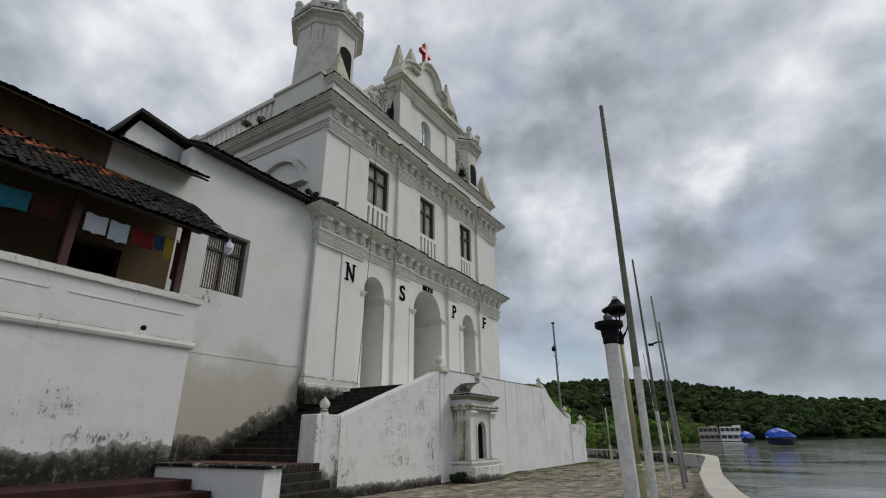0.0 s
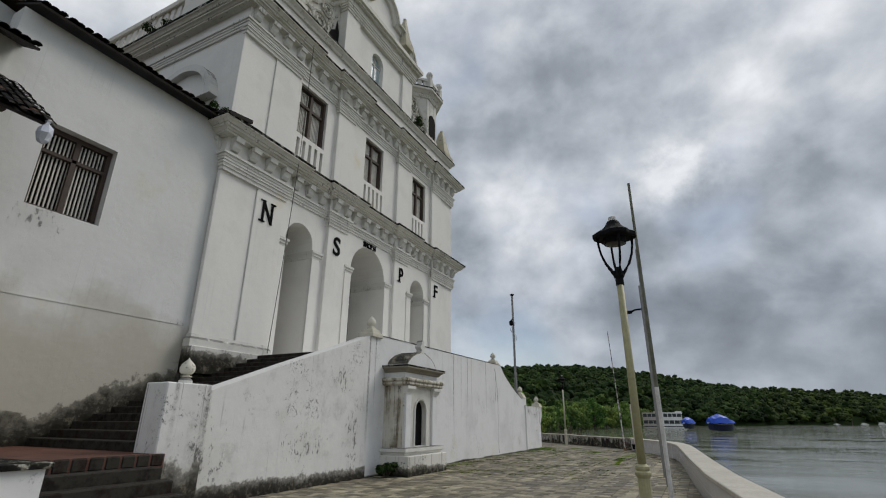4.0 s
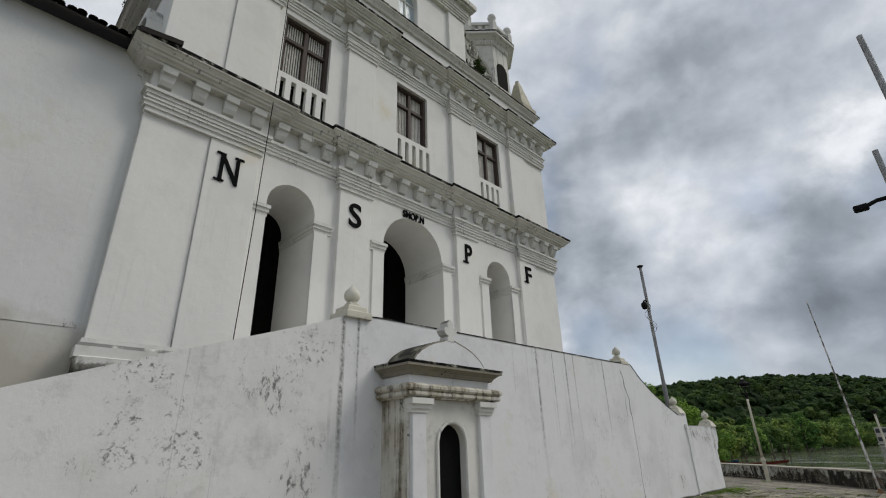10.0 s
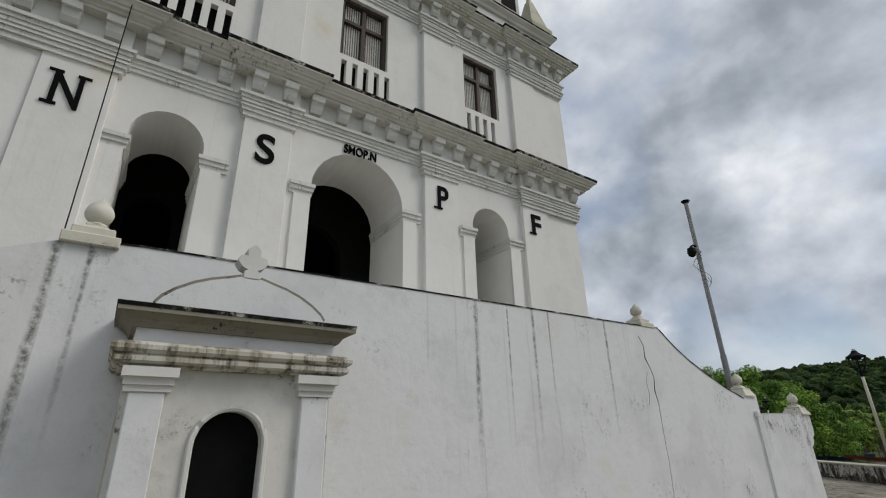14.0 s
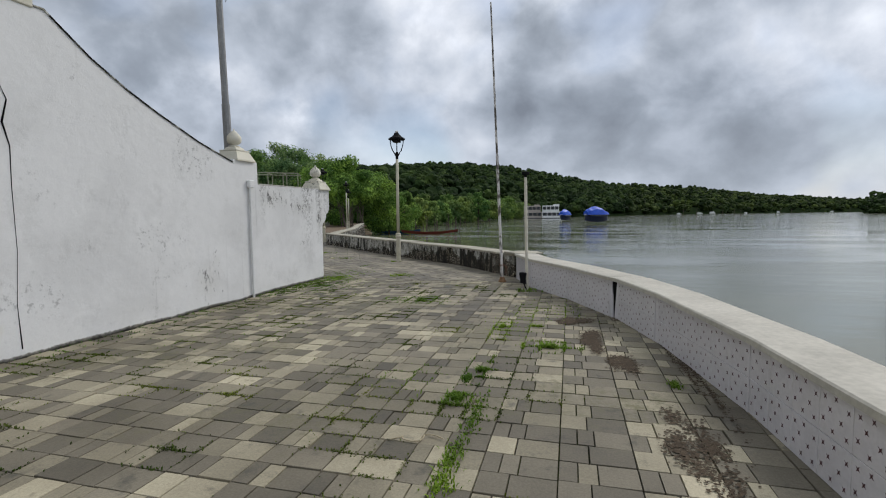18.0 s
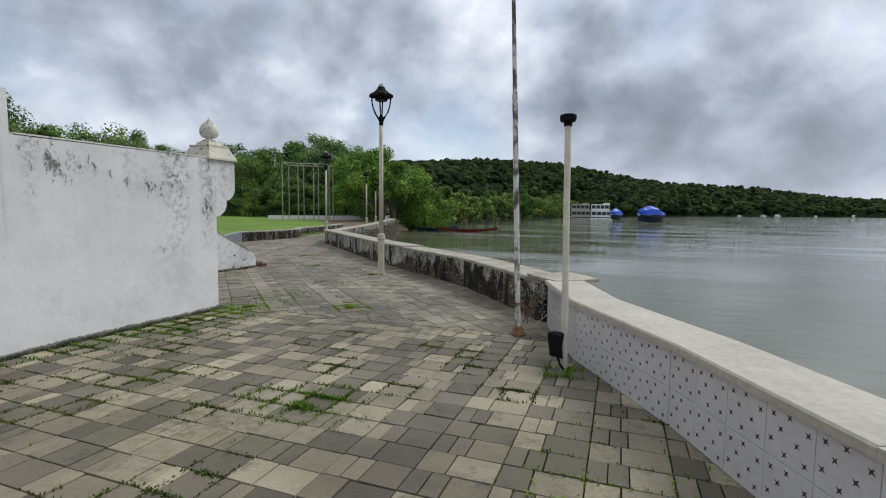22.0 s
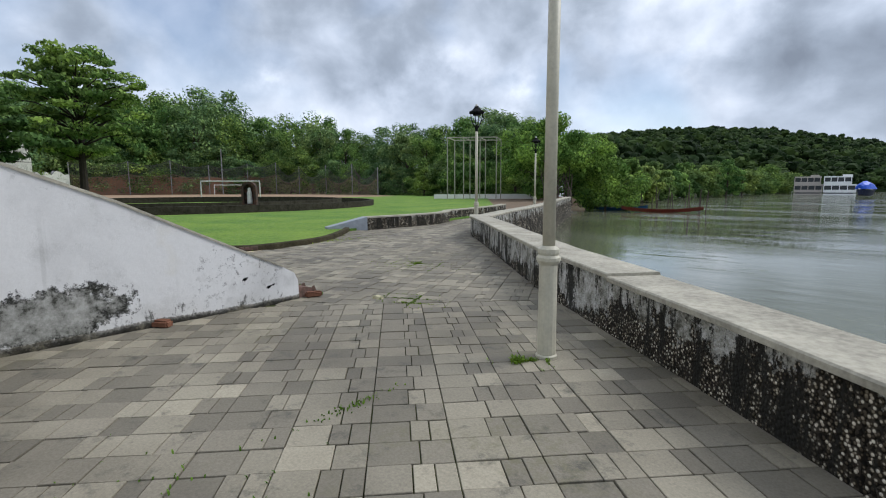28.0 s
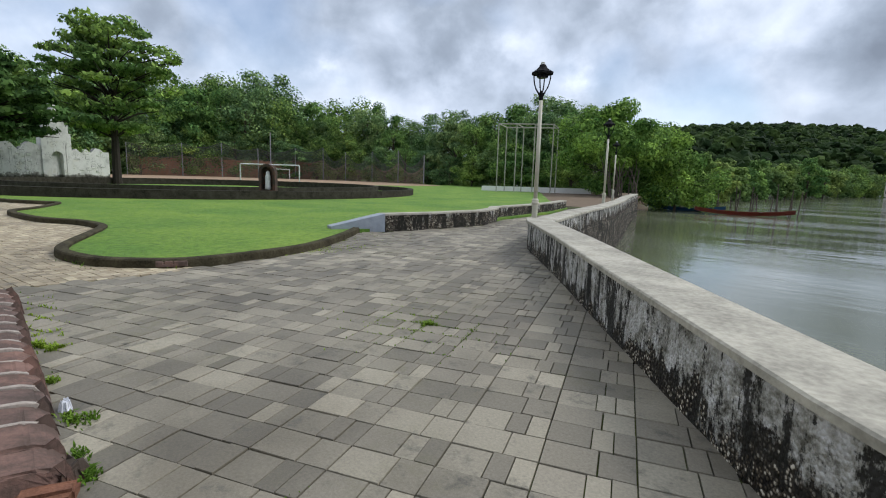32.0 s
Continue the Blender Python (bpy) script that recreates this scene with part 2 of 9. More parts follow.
        far = maths(t, "ADD", far, maths(t, "MULTIPLY", maths(t, "SUBTRACT", noisy(t, 4.5, 9.0, 0.78), 0.5), 1.9))
        bare = ramp(t, noisy(t, 7.0, 8.0, 0.75), [(0.36, (0.04, 0.04, 0.032)), (0.46, (0.22, 0.22, 0.2)), (0.62, (0.40, 0.395, 0.37))])
        c = mix(t, ramp(t, far, [(0.86, 1.0), (0.9, 0.0)]), c, bare)
        rim = maths(t, "MULTIPLY", ramp(t, far, [(0.62, 0.0), (0.84, 1.0), (0.98, 0.8), (1.15, 0.0)]), ramp(t, spots, [(0.42, 0.0), (0.52, 1.0)]))
        c = mix(t, rim, c, (0.014, 0.014, 0.011))
    for y0, wide, low in marks:
        g = t.nodes.new("ShaderNodeNewGeometry")
        sep = t.nodes.new("ShaderNodeSeparateXYZ")
        t.links.new(g.outputs["Position"], sep.inputs[0])
        off = maths(t, "ADD", maths(t, "ABSOLUTE", maths(t, "SUBTRACT", sep.outputs[1], y0)), maths(t, "MULTIPLY", maths(t, "SUBTRACT", noisy(t, 1.6, 5.0), 0.5), wide * 1.6))
        band = ramp(t, maths(t, "DIVIDE", off, wide), [(0.2, 1.0), (1.0, 0.0)])
        fade = ramp(t, maths(t, "MULTIPLY", maths(t, "SUBTRACT", sep.outputs[2], low), 0.5), [(0.0, 0.0), (0.8, 1.0)])
        run = maths(t, "MULTIPLY", maths(t, "MULTIPLY", band, fade), ramp(t, spots, [(0.46 if wide > 0.1 else 0.36, 0.0), (0.58, 1.0)]))
        c = mix(t, maths(t, "MULTIPLY", run, 0.8), c, (0.05, 0.05, 0.042))
    if top:
        g = t.nodes.new("ShaderNodeNewGeometry")
        sep = t.nodes.new("ShaderNodeSeparateXYZ")
        t.links.new(g.outputs["Normal"], sep.inputs[0])
        ledge = maths(t, "MULTIPLY", ramp(t, sep.outputs[2], [(0.25, 0.0), (0.7, 1.0)]), ramp(t, noisy(t, 3.0, 6.0, 0.7), [(0.36, 0.0), (0.52, 1.0)]))
        c = mix(t, maths(t, "MULTIPLY", ledge, top), c, (0.03, 0.03, 0.025))
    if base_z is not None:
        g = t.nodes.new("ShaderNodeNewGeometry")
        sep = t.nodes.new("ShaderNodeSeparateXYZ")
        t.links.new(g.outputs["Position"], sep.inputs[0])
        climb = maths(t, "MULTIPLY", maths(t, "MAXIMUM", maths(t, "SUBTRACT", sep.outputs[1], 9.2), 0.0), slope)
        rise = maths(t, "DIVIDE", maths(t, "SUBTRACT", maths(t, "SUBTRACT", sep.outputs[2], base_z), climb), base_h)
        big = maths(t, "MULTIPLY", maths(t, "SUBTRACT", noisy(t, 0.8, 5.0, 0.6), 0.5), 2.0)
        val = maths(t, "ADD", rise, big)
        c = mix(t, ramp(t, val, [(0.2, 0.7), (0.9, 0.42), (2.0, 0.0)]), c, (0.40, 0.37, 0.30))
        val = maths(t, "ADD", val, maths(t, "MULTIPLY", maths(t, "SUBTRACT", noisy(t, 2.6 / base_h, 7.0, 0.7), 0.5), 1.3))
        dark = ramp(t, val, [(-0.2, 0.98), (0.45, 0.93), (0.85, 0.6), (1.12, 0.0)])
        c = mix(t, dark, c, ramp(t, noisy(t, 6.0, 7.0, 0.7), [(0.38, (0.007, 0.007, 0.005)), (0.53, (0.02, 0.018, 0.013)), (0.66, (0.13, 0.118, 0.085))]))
    t.links.new(c, b.inputs["Base Color"])
    bump(t, b, maths(t, "ADD", maths(t, "ADD", maths(t, "MULTIPLY", soft, 0.8), maths(t, "MULTIPLY", grain, 0.14)), maths(t, "ADD", maths(t, "MULTIPLY", blotch, 0.15), maths(t, "MULTIPLY", noisy(t, 5.0, 3.0, 0.5), 0.6))), 0.4, 0.025)
    return m


def mat_mould(name):
    """A ledge black with mould where the old wash still shows in flecks."""
    m, t, b = shader(name, 0.95, 0.0, 0.1)
    c = ramp(t, noisy(t, 3.2, 9.0, 0.75), [(0.46, (0.01, 0.01, 0.009)), (0.53, (0.03, 0.03, 0.025)), (0.57, (0.25, 0.24, 0.2)), (0.62, (0.55, 0.54, 0.5))])
    t.links.new(c, b.inputs["Base Color"])
    bump(t, b, noisy(t, 30.0, 4.0), 0.5, 0.01)
    return m


def mat_peeling(name):
    """White pipe paint that has flaked away in patches down to grey-brown metal."""
    m, t, b = shader(name, 0.75, 0.0, 0.15)
    c = ramp(t, noisy(t, 11.0, 6.0, 0.65, (1, 1, 0.5)), [(0.40, (0.10, 0.09, 0.08)), (0.47, (0.24, 0.22, 0.2)), (0.51, (0.42, 0.40, 0.38)), (0.55, (0.64, 0.62, 0.60))])
    t.links.new(c, b.inputs["Base Color"])
    bump(t, b, noisy(t, 25.0, 4.0), 0.3, 0.004)
    return m


def mat_streaked(name):
    """Whitewash run over with brown and black rain streaks, thick in places and clear in others."""
    m, t, b = shader(name, 0.9, 0.0, 0.15)
    run, where, spots = noisy(t, 1.0, 6.0, 0.65, (8.0, 8.0, 0.5)), noisy(t, 1.6, 4.0, 0.6), noisy(t, 16.0, 7.0, 0.75)
    c = ramp(t, where, [(0.35, (0.66, 0.64, 0.58)), (0.62, (0.50, 0.46, 0.37))])
    c = mix(t, ramp(t, maths(t, "ADD", run, maths(t, "MULTIPLY", maths(t, "SUBTRACT", where, 0.5), 0.6)), [(0.46, 0.0), (0.6, 0.8)]), c, (0.15, 0.125, 0.08))
    c = mix(t, maths(t, "MULTIPLY", ramp(t, spots, [(0.5, 0.0), (0.6, 1.0)]), ramp(t, run, [(0.45, 0.0), (0.6, 0.85)])), c, (0.03, 0.028, 0.02))
    t.links.new(c, b.inputs["Base Color"])
    bump(t, b, maths(t, "ADD", spots, where), 0.35, 0.012)
    return m


def mat_leaf(name, dark, lite, tone_scale=0.35):
    m, t, b = shader(name, 0.7, 0.0, 0.06)
    g = t.nodes.new("ShaderNodeNewGeometry")
    info = t.nodes.new("ShaderNodeObjectInfo")
    c = ramp(t, g.outputs["Random Per Island"], [(0.0, dark), (0.75, lite), (1.0, tuple(v * 1.25 for v in lite))])
    tone = ramp(t, noisy(t, tone_scale, 3.0), [(0.38, (0.48, 0.6, 0.56)), (0.5, (0.95, 0.98, 0.95)), (0.62, (1.45, 1.38, 1.08))])
    c = mix(t, 1.0, c, tone, "MULTIPLY")
    own = ramp(t, info.outputs["Random"], [(0.0, (0.75, 0.85, 0.8)), (1.0, (1.15, 1.05, 0.9))])
    c = mix(t, 1.0, c, own, "MULTIPLY")
    t.links.new(c, b.inputs["Base Color"])
    b.inputs["Subsurface Weight"].default_value = 0.0
    trans = nd(t, "ShaderNodeBsdfTranslucent")
    t.links.new(c, trans.inputs["Color"])
    blend = nd(t, "ShaderNodeMixShader", Fac=0.32)
    t.links.new(b.outputs[0], blend.inputs[1])
    t.links.new(trans.outputs[0], blend.inputs[2])
    t.links.new(blend.outputs[0], t.nodes["Material Output"].inputs["Surface"])
    return m


def mat_paver(name, dark=(0.148, 0.135, 0.110), lite=(0.211, 0.192, 0.156), mossy=0.6):
    m, t, b = shader(name, 0.75, 0.0, 0.35)
    info, g = t.nodes.new("ShaderNodeObjectInfo"), t.nodes.new("ShaderNodeNewGeometry")
    own = maths(t, "FRACT", maths(t, "ADD", info.outputs["Random"], g.outputs["Random Per Island"]))
    mid = tuple((a + c) / 2 for a, c in zip(dark, lite))
    c = ramp(t, own, [(0.0, dark), (0.55, mid), (0.9, lite), (1.0, tuple(v * 1.2 for v in lite))])
    stain, grain = noisy(t, 0.5, 5.0), noisy(t, 60.0, 4.0, 0.7)
    c = mix(t, 1.0, c, ramp(t, stain, [(0.34, (0.62, 0.59, 0.53)), (0.58, (1.1, 1.08, 1.02))]), "MULTIPLY")
    c = mix(t, 0.5, c, mix(t, 1.0, c, ramp(t, grain, [(0.3, 0.6), (0.7, 1.35)]), "MULTIPLY"))
    moss = maths(t, "MULTIPLY", ramp(t, noisy(t, 0.6, 3.0), [(0.52 - 0.2 * (mossy - 0.6), 0.0), (0.68 - 0.2 * (mossy - 0.6), mossy)]), ramp(t, noisy(t, 11.0, 6.0, 0.7), [(0.45, 0.0), (0.62, 1.0)]))
    c = mix(t, moss, c, (0.12, 0.115, 0.052))
    black = maths(t, "MULTIPLY", ramp(t, noisy(t, 3.4, 8.0, 0.75), [(0.55, 0.0), (0.68, 0.7)]), 1.0)
    c = mix(t, black, c, (0.05, 0.05, 0.042))
    t.links.new(c, b.inputs["Base Color"])
    t.links.new(ramp(t, stain, [(0.3, 0.55), (0.7, 0.85)]), b.inputs["Roughness"])
    bump(t, b, grain, 0.3, 0.006)
    return m


def mat_joint(name):
    """Dark earth between the pavers, green with moss in stretches."""
    m, t, b = shader(name, 0.95, 0.0, 0.1)
    c = ramp(t, noisy(t, 1.1, 6.0, 0.65), [(0.44, (0.028, 0.027, 0.019)), (0.56, (0.075, 0.09, 0.028)), (0.68, (0.12, 0.15, 0.04))])
    t.links.new(mix(t, 0.5, c, mix(t, 1.0, c, ramp(t, noisy(t, 18.0, 5.0), [(0.35, 0.4), (0.65, 1.3)]), "MULTIPLY")), b.inputs["Base Color"])
    bump(t, b, noisy(t, 60.0, 4.0, 0.7), 0.6, 0.006)
    return m


def mat_rubble(name, washed=0.5, fresh=None):
    """Exposed-pebble render, black with damp, under whitewash that flakes off in runs."""
    m, t, b = shader(name, 0.9, 0.0, 0.2)
    v = nd(t, "ShaderNodeTexVoronoi", Scale=44.0)
    t.links.new(place(t, (1, 1, 1), "World"), v.inputs["Vector"])
    fleck = noisy(t, 26.0, 7.0, 0.75)
    g = t.nodes.new("ShaderNodeNewGeometry")
    sep = t.nodes.new("ShaderNodeSeparateXYZ")
    t.links.new(g.outputs["Position"], sep.inputs[0])
    peb = ramp(t, v.outputs["Distance"], [(0.30, (0.52, 0.49, 0.43)), (0.42, (0.22, 0.195, 0.16)), (0.5, (0.04, 0.034, 0.027))])
    tint = ramp(t, v.outputs["Color"], [(0.32, (0.13, 0.11, 0.085)), (0.5, (0.62, 0.56, 0.47)), (0.72, (1.4, 1.38, 1.32))])
    peb = mix(t, 1.0, peb, tint, "MULTIPLY")
    peb = mix(t, ramp(t, noisy(t, 2.0, 6.0, 0.7), [(0.40, 0.9), (0.52, 0.0)]), peb, (0.02, 0.018, 0.014))
    edge = maths(t, "ADD", maths(t, "MULTIPLY", noisy(t, 1.5, 7.0, 0.7, (1, 1, 0.6)), 0.8), maths(t, "MULTIPLY", fleck, 0.2))
    edge = maths(t, "ADD", edge, maths(t, "MULTIPLY", maths(t, "SUBTRACT", sep.outputs[2], 0.28), 0.42))
    if fresh is not None:
        edge = maths(t, "ADD", edge, maths(t, "MULTIPLY", maths(t, "MINIMUM", maths(t, "MAXIMUM", maths(t, "SUBTRACT", sep.outputs[1], fresh), -3.0), 2.0), 0.022))
    wash = ramp(t, edge, [(0.60 - 0.2 * washed, 0.0), (0.625 - 0.2 * washed, 1.0)])
    white = ramp(t, noisy(t, 6.0, 7.0, 0.75), [(0.36, (0.10, 0.095, 0.075)), (0.48, (0.36, 0.35, 0.31)), (0.62, (0.62, 0.61, 0.59))])
    c = mix(t, wash, peb, white)
    run = ramp(t, maths(t, "ADD", maths(t, "MULTIPLY", noisy(t, 1.0, 7.0, 0.7, (6.0, 6.0, 0.9)), 0.7), maths(t, "MULTIPLY", fleck, 0.3)), [(0.5, 0.0), (0.535, 0.95)])
    c = mix(t, run, c, (0.018, 0.017, 0.014))
    t.links.new(c, b.inputs["Base Color"])
    bump(t, b, maths(t, "ADD", maths(t, "MULTIPLY", v.outputs["Distance"], -1.0), maths(t, "MULTIPLY", wash, 0.4)), 0.8, 0.02)
    return m


def mat_water():
    """Silty river: grey-green, streaked by light wind into smoother and rougher lanes."""
    m, t, b = shader("river_water", 0.1, 0.0, 0.5)
    b.inputs["IOR"].default_value = 1.4
    silt = ramp(t, noisy(t, 0.03, 4.0, 0.5, (1, 2.2, 1)), [(0.35, (0.105, 0.112, 0.066)), (0.65, (0.15, 0.16, 0.108))])
    t.links.new(silt, b.inputs["Base Color"])
    w1 = noisy(t, 0.5, 3.0, 0.5, (1, 2.6, 1))
    w2 = noisy(t, 2.6, 3.0, 0.5, (1, 2.2, 1))
    lanes = noisy(t, 0.045, 4.0, 0.55, (1, 3.5, 1))
    calm = ramp(t, lanes, [(0.4, 0.25), (0.6, 1.0)])
    t.links.new(ramp(t, lanes, [(0.4, 0.05), (0.6, 0.16)]), b.inputs["Roughness"])
    h = maths(t, "ADD", w1, maths(t, "MULTIPLY", w2, 0.3))
    n = nd(t, "ShaderNodeBump", Strength=0.55, Distance=0.05)
    t.links.new(maths(t, "MULTIPLY", h, calm), n.inputs["Height"])
    t.links.new(n.outputs[0], b.inputs["Normal"])
    return m


def mat_rooftile(name):
    m, t, b = shader(name, 0.9)
    info = t.nodes.new("ShaderNodeNewGeometry")
    c = ramp(t, info.outputs["Random Per Island"], [(0.0, (0.012, 0.010, 0.009)), (0.6, (0.028, 0.021, 0.017)), (0.92, (0.05, 0.028, 0.019)), (1.0, (0.12, 0.055, 0.032))])
    c = mix(t, ramp(t, noisy(t, 1.4, 6.0, 0.7), [(0.42, 0.9), (0.62, 0.0)]), c, (0.03, 0.028, 0.024))
    t.links.new(c, b.inputs["Base Color"])
    bump(t, b, noisy(t, 18.0), 0.4, 0.01)
    return m


def mat_brick(name, k=1.0, stain=0.85, dusty=0.0):
    m, t, b = shader(name, 0.92)
    info, g = t.nodes.new("ShaderNodeObjectInfo"), t.nodes.new("ShaderNodeNewGeometry")
    own = maths(t, "FRACT", maths(t, "ADD", info.outputs["Random"], g.outputs["Random Per Island"]))
    c = ramp(t, own, [(0.0, (0.085 * k, 0.045 * k, 0.032 * k)), (0.6, (0.15 * k, 0.072 * k, 0.048 * k)), (1.0, (0.22 * k, 0.10 * k, 0.065 * k))])
    c = mix(t, dusty, c, (0.155, 0.125, 0.115))
    c = mix(t, ramp(t, noisy(t, 5.0, 7.0, 0.7), [(0.45, stain), (0.62, 0.0)]), c, (0.035, 0.033, 0.026))
    t.links.new(c, b.inputs["Base Color"])
    bump(t, b, noisy(t, 30.0, 5.0, 0.7), 0.6, 0.01)
    return m


def mat_grass(name):
    m, t, b = shader(name, 0.85)
    n1, n2, n3 = noisy(t, 0.35, 5.0), noisy(t, 9.0, 5.0, 0.7), noisy(t, 70.0, 3.0)
    c = ramp(t, n2, [(0.3, (0.075, 0.145, 0.022)), (0.55, (0.145, 0.26, 0.034)), (0.75, (0.22, 0.33, 0.06))])
    c = mix(t, 1.0, c, ramp(t, n1, [(0.35, (0.68, 0.78, 0.72)), (0.65, (1.25, 1.1, 1.0))]), "MULTIPLY")
    c = mix(t, 0.5, c, mix(t, 1.0, c, ramp(t, n3, [(0.3, 0.55), (0.7, 1.4)]), "MULTIPLY"))
    t.links.new(c, b.inputs["Base Color"])
    bump(t, b, n3, 0.6, 0.03)
    return m


PLASTER = mat_plaster("white_facade_paint", (0.80, 0.785, 0.745), 0.05, 0.05, clean=0.94)
TRIM = mat_plaster("white_moulding_paint", (0.72, 0.71, 0.67), 0.6, 0.5, top=0.8, clean=0.9)
AGED = mat_plaster("mouldy_moulding_paint", (0.70, 0.68, 0.62), 0.7, 0.7, top=1.0, clean=0.88)
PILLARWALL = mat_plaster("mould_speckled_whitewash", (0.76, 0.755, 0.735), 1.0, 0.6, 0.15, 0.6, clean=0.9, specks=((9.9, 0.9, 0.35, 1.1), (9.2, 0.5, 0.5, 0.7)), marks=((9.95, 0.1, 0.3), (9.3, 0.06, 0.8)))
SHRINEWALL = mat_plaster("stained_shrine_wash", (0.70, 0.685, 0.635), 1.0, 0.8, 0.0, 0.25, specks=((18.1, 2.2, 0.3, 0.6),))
SHRINESTREAK = mat_streaked("rain_streaked_shrine_wash")
SHRINECAP = mat_plaster("black_streaked_cornice_wash", (0.27, 0.25, 0.20), 1.0, 1.0, top=1.0)
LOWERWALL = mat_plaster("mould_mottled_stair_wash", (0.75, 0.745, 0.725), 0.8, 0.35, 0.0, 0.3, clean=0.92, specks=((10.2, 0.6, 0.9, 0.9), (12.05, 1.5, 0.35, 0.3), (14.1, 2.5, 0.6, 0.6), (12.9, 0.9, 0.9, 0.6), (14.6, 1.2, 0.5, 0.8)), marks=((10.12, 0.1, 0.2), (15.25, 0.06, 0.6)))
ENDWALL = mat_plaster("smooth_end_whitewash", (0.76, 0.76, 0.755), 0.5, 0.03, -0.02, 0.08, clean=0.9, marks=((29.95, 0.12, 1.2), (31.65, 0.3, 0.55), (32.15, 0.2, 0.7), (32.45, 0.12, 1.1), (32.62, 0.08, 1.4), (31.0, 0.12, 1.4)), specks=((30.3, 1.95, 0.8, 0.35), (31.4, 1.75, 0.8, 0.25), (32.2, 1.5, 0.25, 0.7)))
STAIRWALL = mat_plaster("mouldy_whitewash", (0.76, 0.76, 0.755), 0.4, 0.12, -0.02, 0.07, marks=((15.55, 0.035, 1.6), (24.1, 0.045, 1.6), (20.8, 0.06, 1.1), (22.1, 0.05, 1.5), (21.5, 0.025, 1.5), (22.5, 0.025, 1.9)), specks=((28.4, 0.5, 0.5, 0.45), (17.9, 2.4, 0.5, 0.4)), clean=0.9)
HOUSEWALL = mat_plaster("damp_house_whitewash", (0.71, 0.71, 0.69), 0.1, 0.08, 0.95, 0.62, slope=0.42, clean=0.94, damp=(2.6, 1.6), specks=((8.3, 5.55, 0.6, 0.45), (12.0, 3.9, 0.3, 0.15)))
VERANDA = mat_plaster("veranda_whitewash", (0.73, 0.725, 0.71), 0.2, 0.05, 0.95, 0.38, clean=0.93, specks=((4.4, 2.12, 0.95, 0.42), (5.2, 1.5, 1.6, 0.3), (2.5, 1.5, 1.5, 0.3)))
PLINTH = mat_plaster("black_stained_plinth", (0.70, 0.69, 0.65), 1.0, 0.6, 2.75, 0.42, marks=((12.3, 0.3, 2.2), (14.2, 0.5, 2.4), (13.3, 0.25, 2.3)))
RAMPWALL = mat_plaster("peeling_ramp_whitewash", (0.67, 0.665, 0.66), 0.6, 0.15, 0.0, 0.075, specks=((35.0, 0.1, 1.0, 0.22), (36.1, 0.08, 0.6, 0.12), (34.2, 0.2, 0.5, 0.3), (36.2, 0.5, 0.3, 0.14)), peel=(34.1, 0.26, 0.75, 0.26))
# near black: the shade of unlit insides and hollows is put into this colour
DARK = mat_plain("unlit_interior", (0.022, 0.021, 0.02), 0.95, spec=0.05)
# black of letters, cracks and chips; also stands for shade in slots and hollows
MARK_SHADE_BLACK = mat_plain("black_mark_and_shade", (0.008, 0.008, 0.008), 0.9, spec=0.05)
WOOD = mat_plain("dark_window_wood", (0.075, 0.055, 0.046), 0.7)
SHUTTER = mat_plain("pale_window_bar_paint", (0.70, 0.67, 0.61), 0.55)
BACKING = mat_plain("curtained_window_backing", (0.09, 0.085, 0.08), 0.8)
DARKGLASS = mat_plain("dark_lamp_glass", (0.06, 0.06, 0.06), 0.3)
REDPAINT = mat_plain("red_cross_paint", (0.42, 0.035, 0.05), 0.45)
PALEGLASS = mat_plain("pale_painted_glass", (0.42, 0.50, 0.54), 0.25, 0.0, 0.2)
IRON = mat_plain("black_cast_iron", (0.011, 0.011, 0.012), 0.75, 0.0, spec=0.08)
POLE_CREAM = mat_plain("cream_pole_paint", (0.52, 0.49, 0.385), 0.5, 0.0, 0.2, 4.0)
POLE_OLIVE = mat_plain("mossy_cream_pole_paint", (0.40, 0.375, 0.22), 0.5, 0.0, 0.25, 3.0)
POLE_WHITE = mat_plain("flaking_white_pole_paint", (0.66, 0.65, 0.625), 0.55, 0.0, 0.35, 5.0)
PIPEWHITE = mat_plain("white_plastic_pipe", (0.74, 0.74, 0.73), 0.45, 0.0, 0.12, 4.0)
POLE_GREEN = mat_plain("mossy_galvanised_pipe", (0.17, 0.175, 0.13), 0.6, 0.2, 0.5, 5.0)
POLE_GREY = mat_plain("galvanised_pipe", (0.30, 0.30, 0.30), 0.5, 0.4, 0.3, 5.0)
POLE_RUST = mat_peeling("peeling_rusted_pipe")
CAP = mat_plain("cream_concrete_coping", (0.50, 0.475, 0.41), 0.8, 0.0, 0.25, 2.0)
CAP_OLD = mat_plain("weathered_grey_coping", (0.40, 0.372, 0.30), 0.85, 0.0, 0.5, 2.2, 0.45)
TILE = mat_plain("white_glazed_tile", (0.62, 0.60, 0.62), 0.18, 0.0, 0.1, 3.0, 0.05, 0.5)
TILE_STAR = mat_plain("dark_red_tile_motif", (0.10, 0.045, 0.055), 0.3)
RUBBLE = mat_rubble("damp_pebble_render", 0.36, 36.2)
RUBBLE_WHITE = mat_rubble("whitewashed_pebble_render", 0.72)
DAMPWALL = mat_plain("mould_black_garden_wall", (0.05, 0.045, 0.034), 0.95, 0.0, 0.75, 3.0, 0.6, 0.1)
PAVER = mat_paver("dark_grey_concrete_paver")
PAVER_LITE = mat_paver("pale_grey_concrete_paver", (0.208, 0.190, 0.153), (0.29, 0.265, 0.212), 0.5)
PAVER_MOSS = mat_paver("dark_mossy_paver", (0.118, 0.107, 0.085), (0.20, 0.181, 0.142), 0.75)
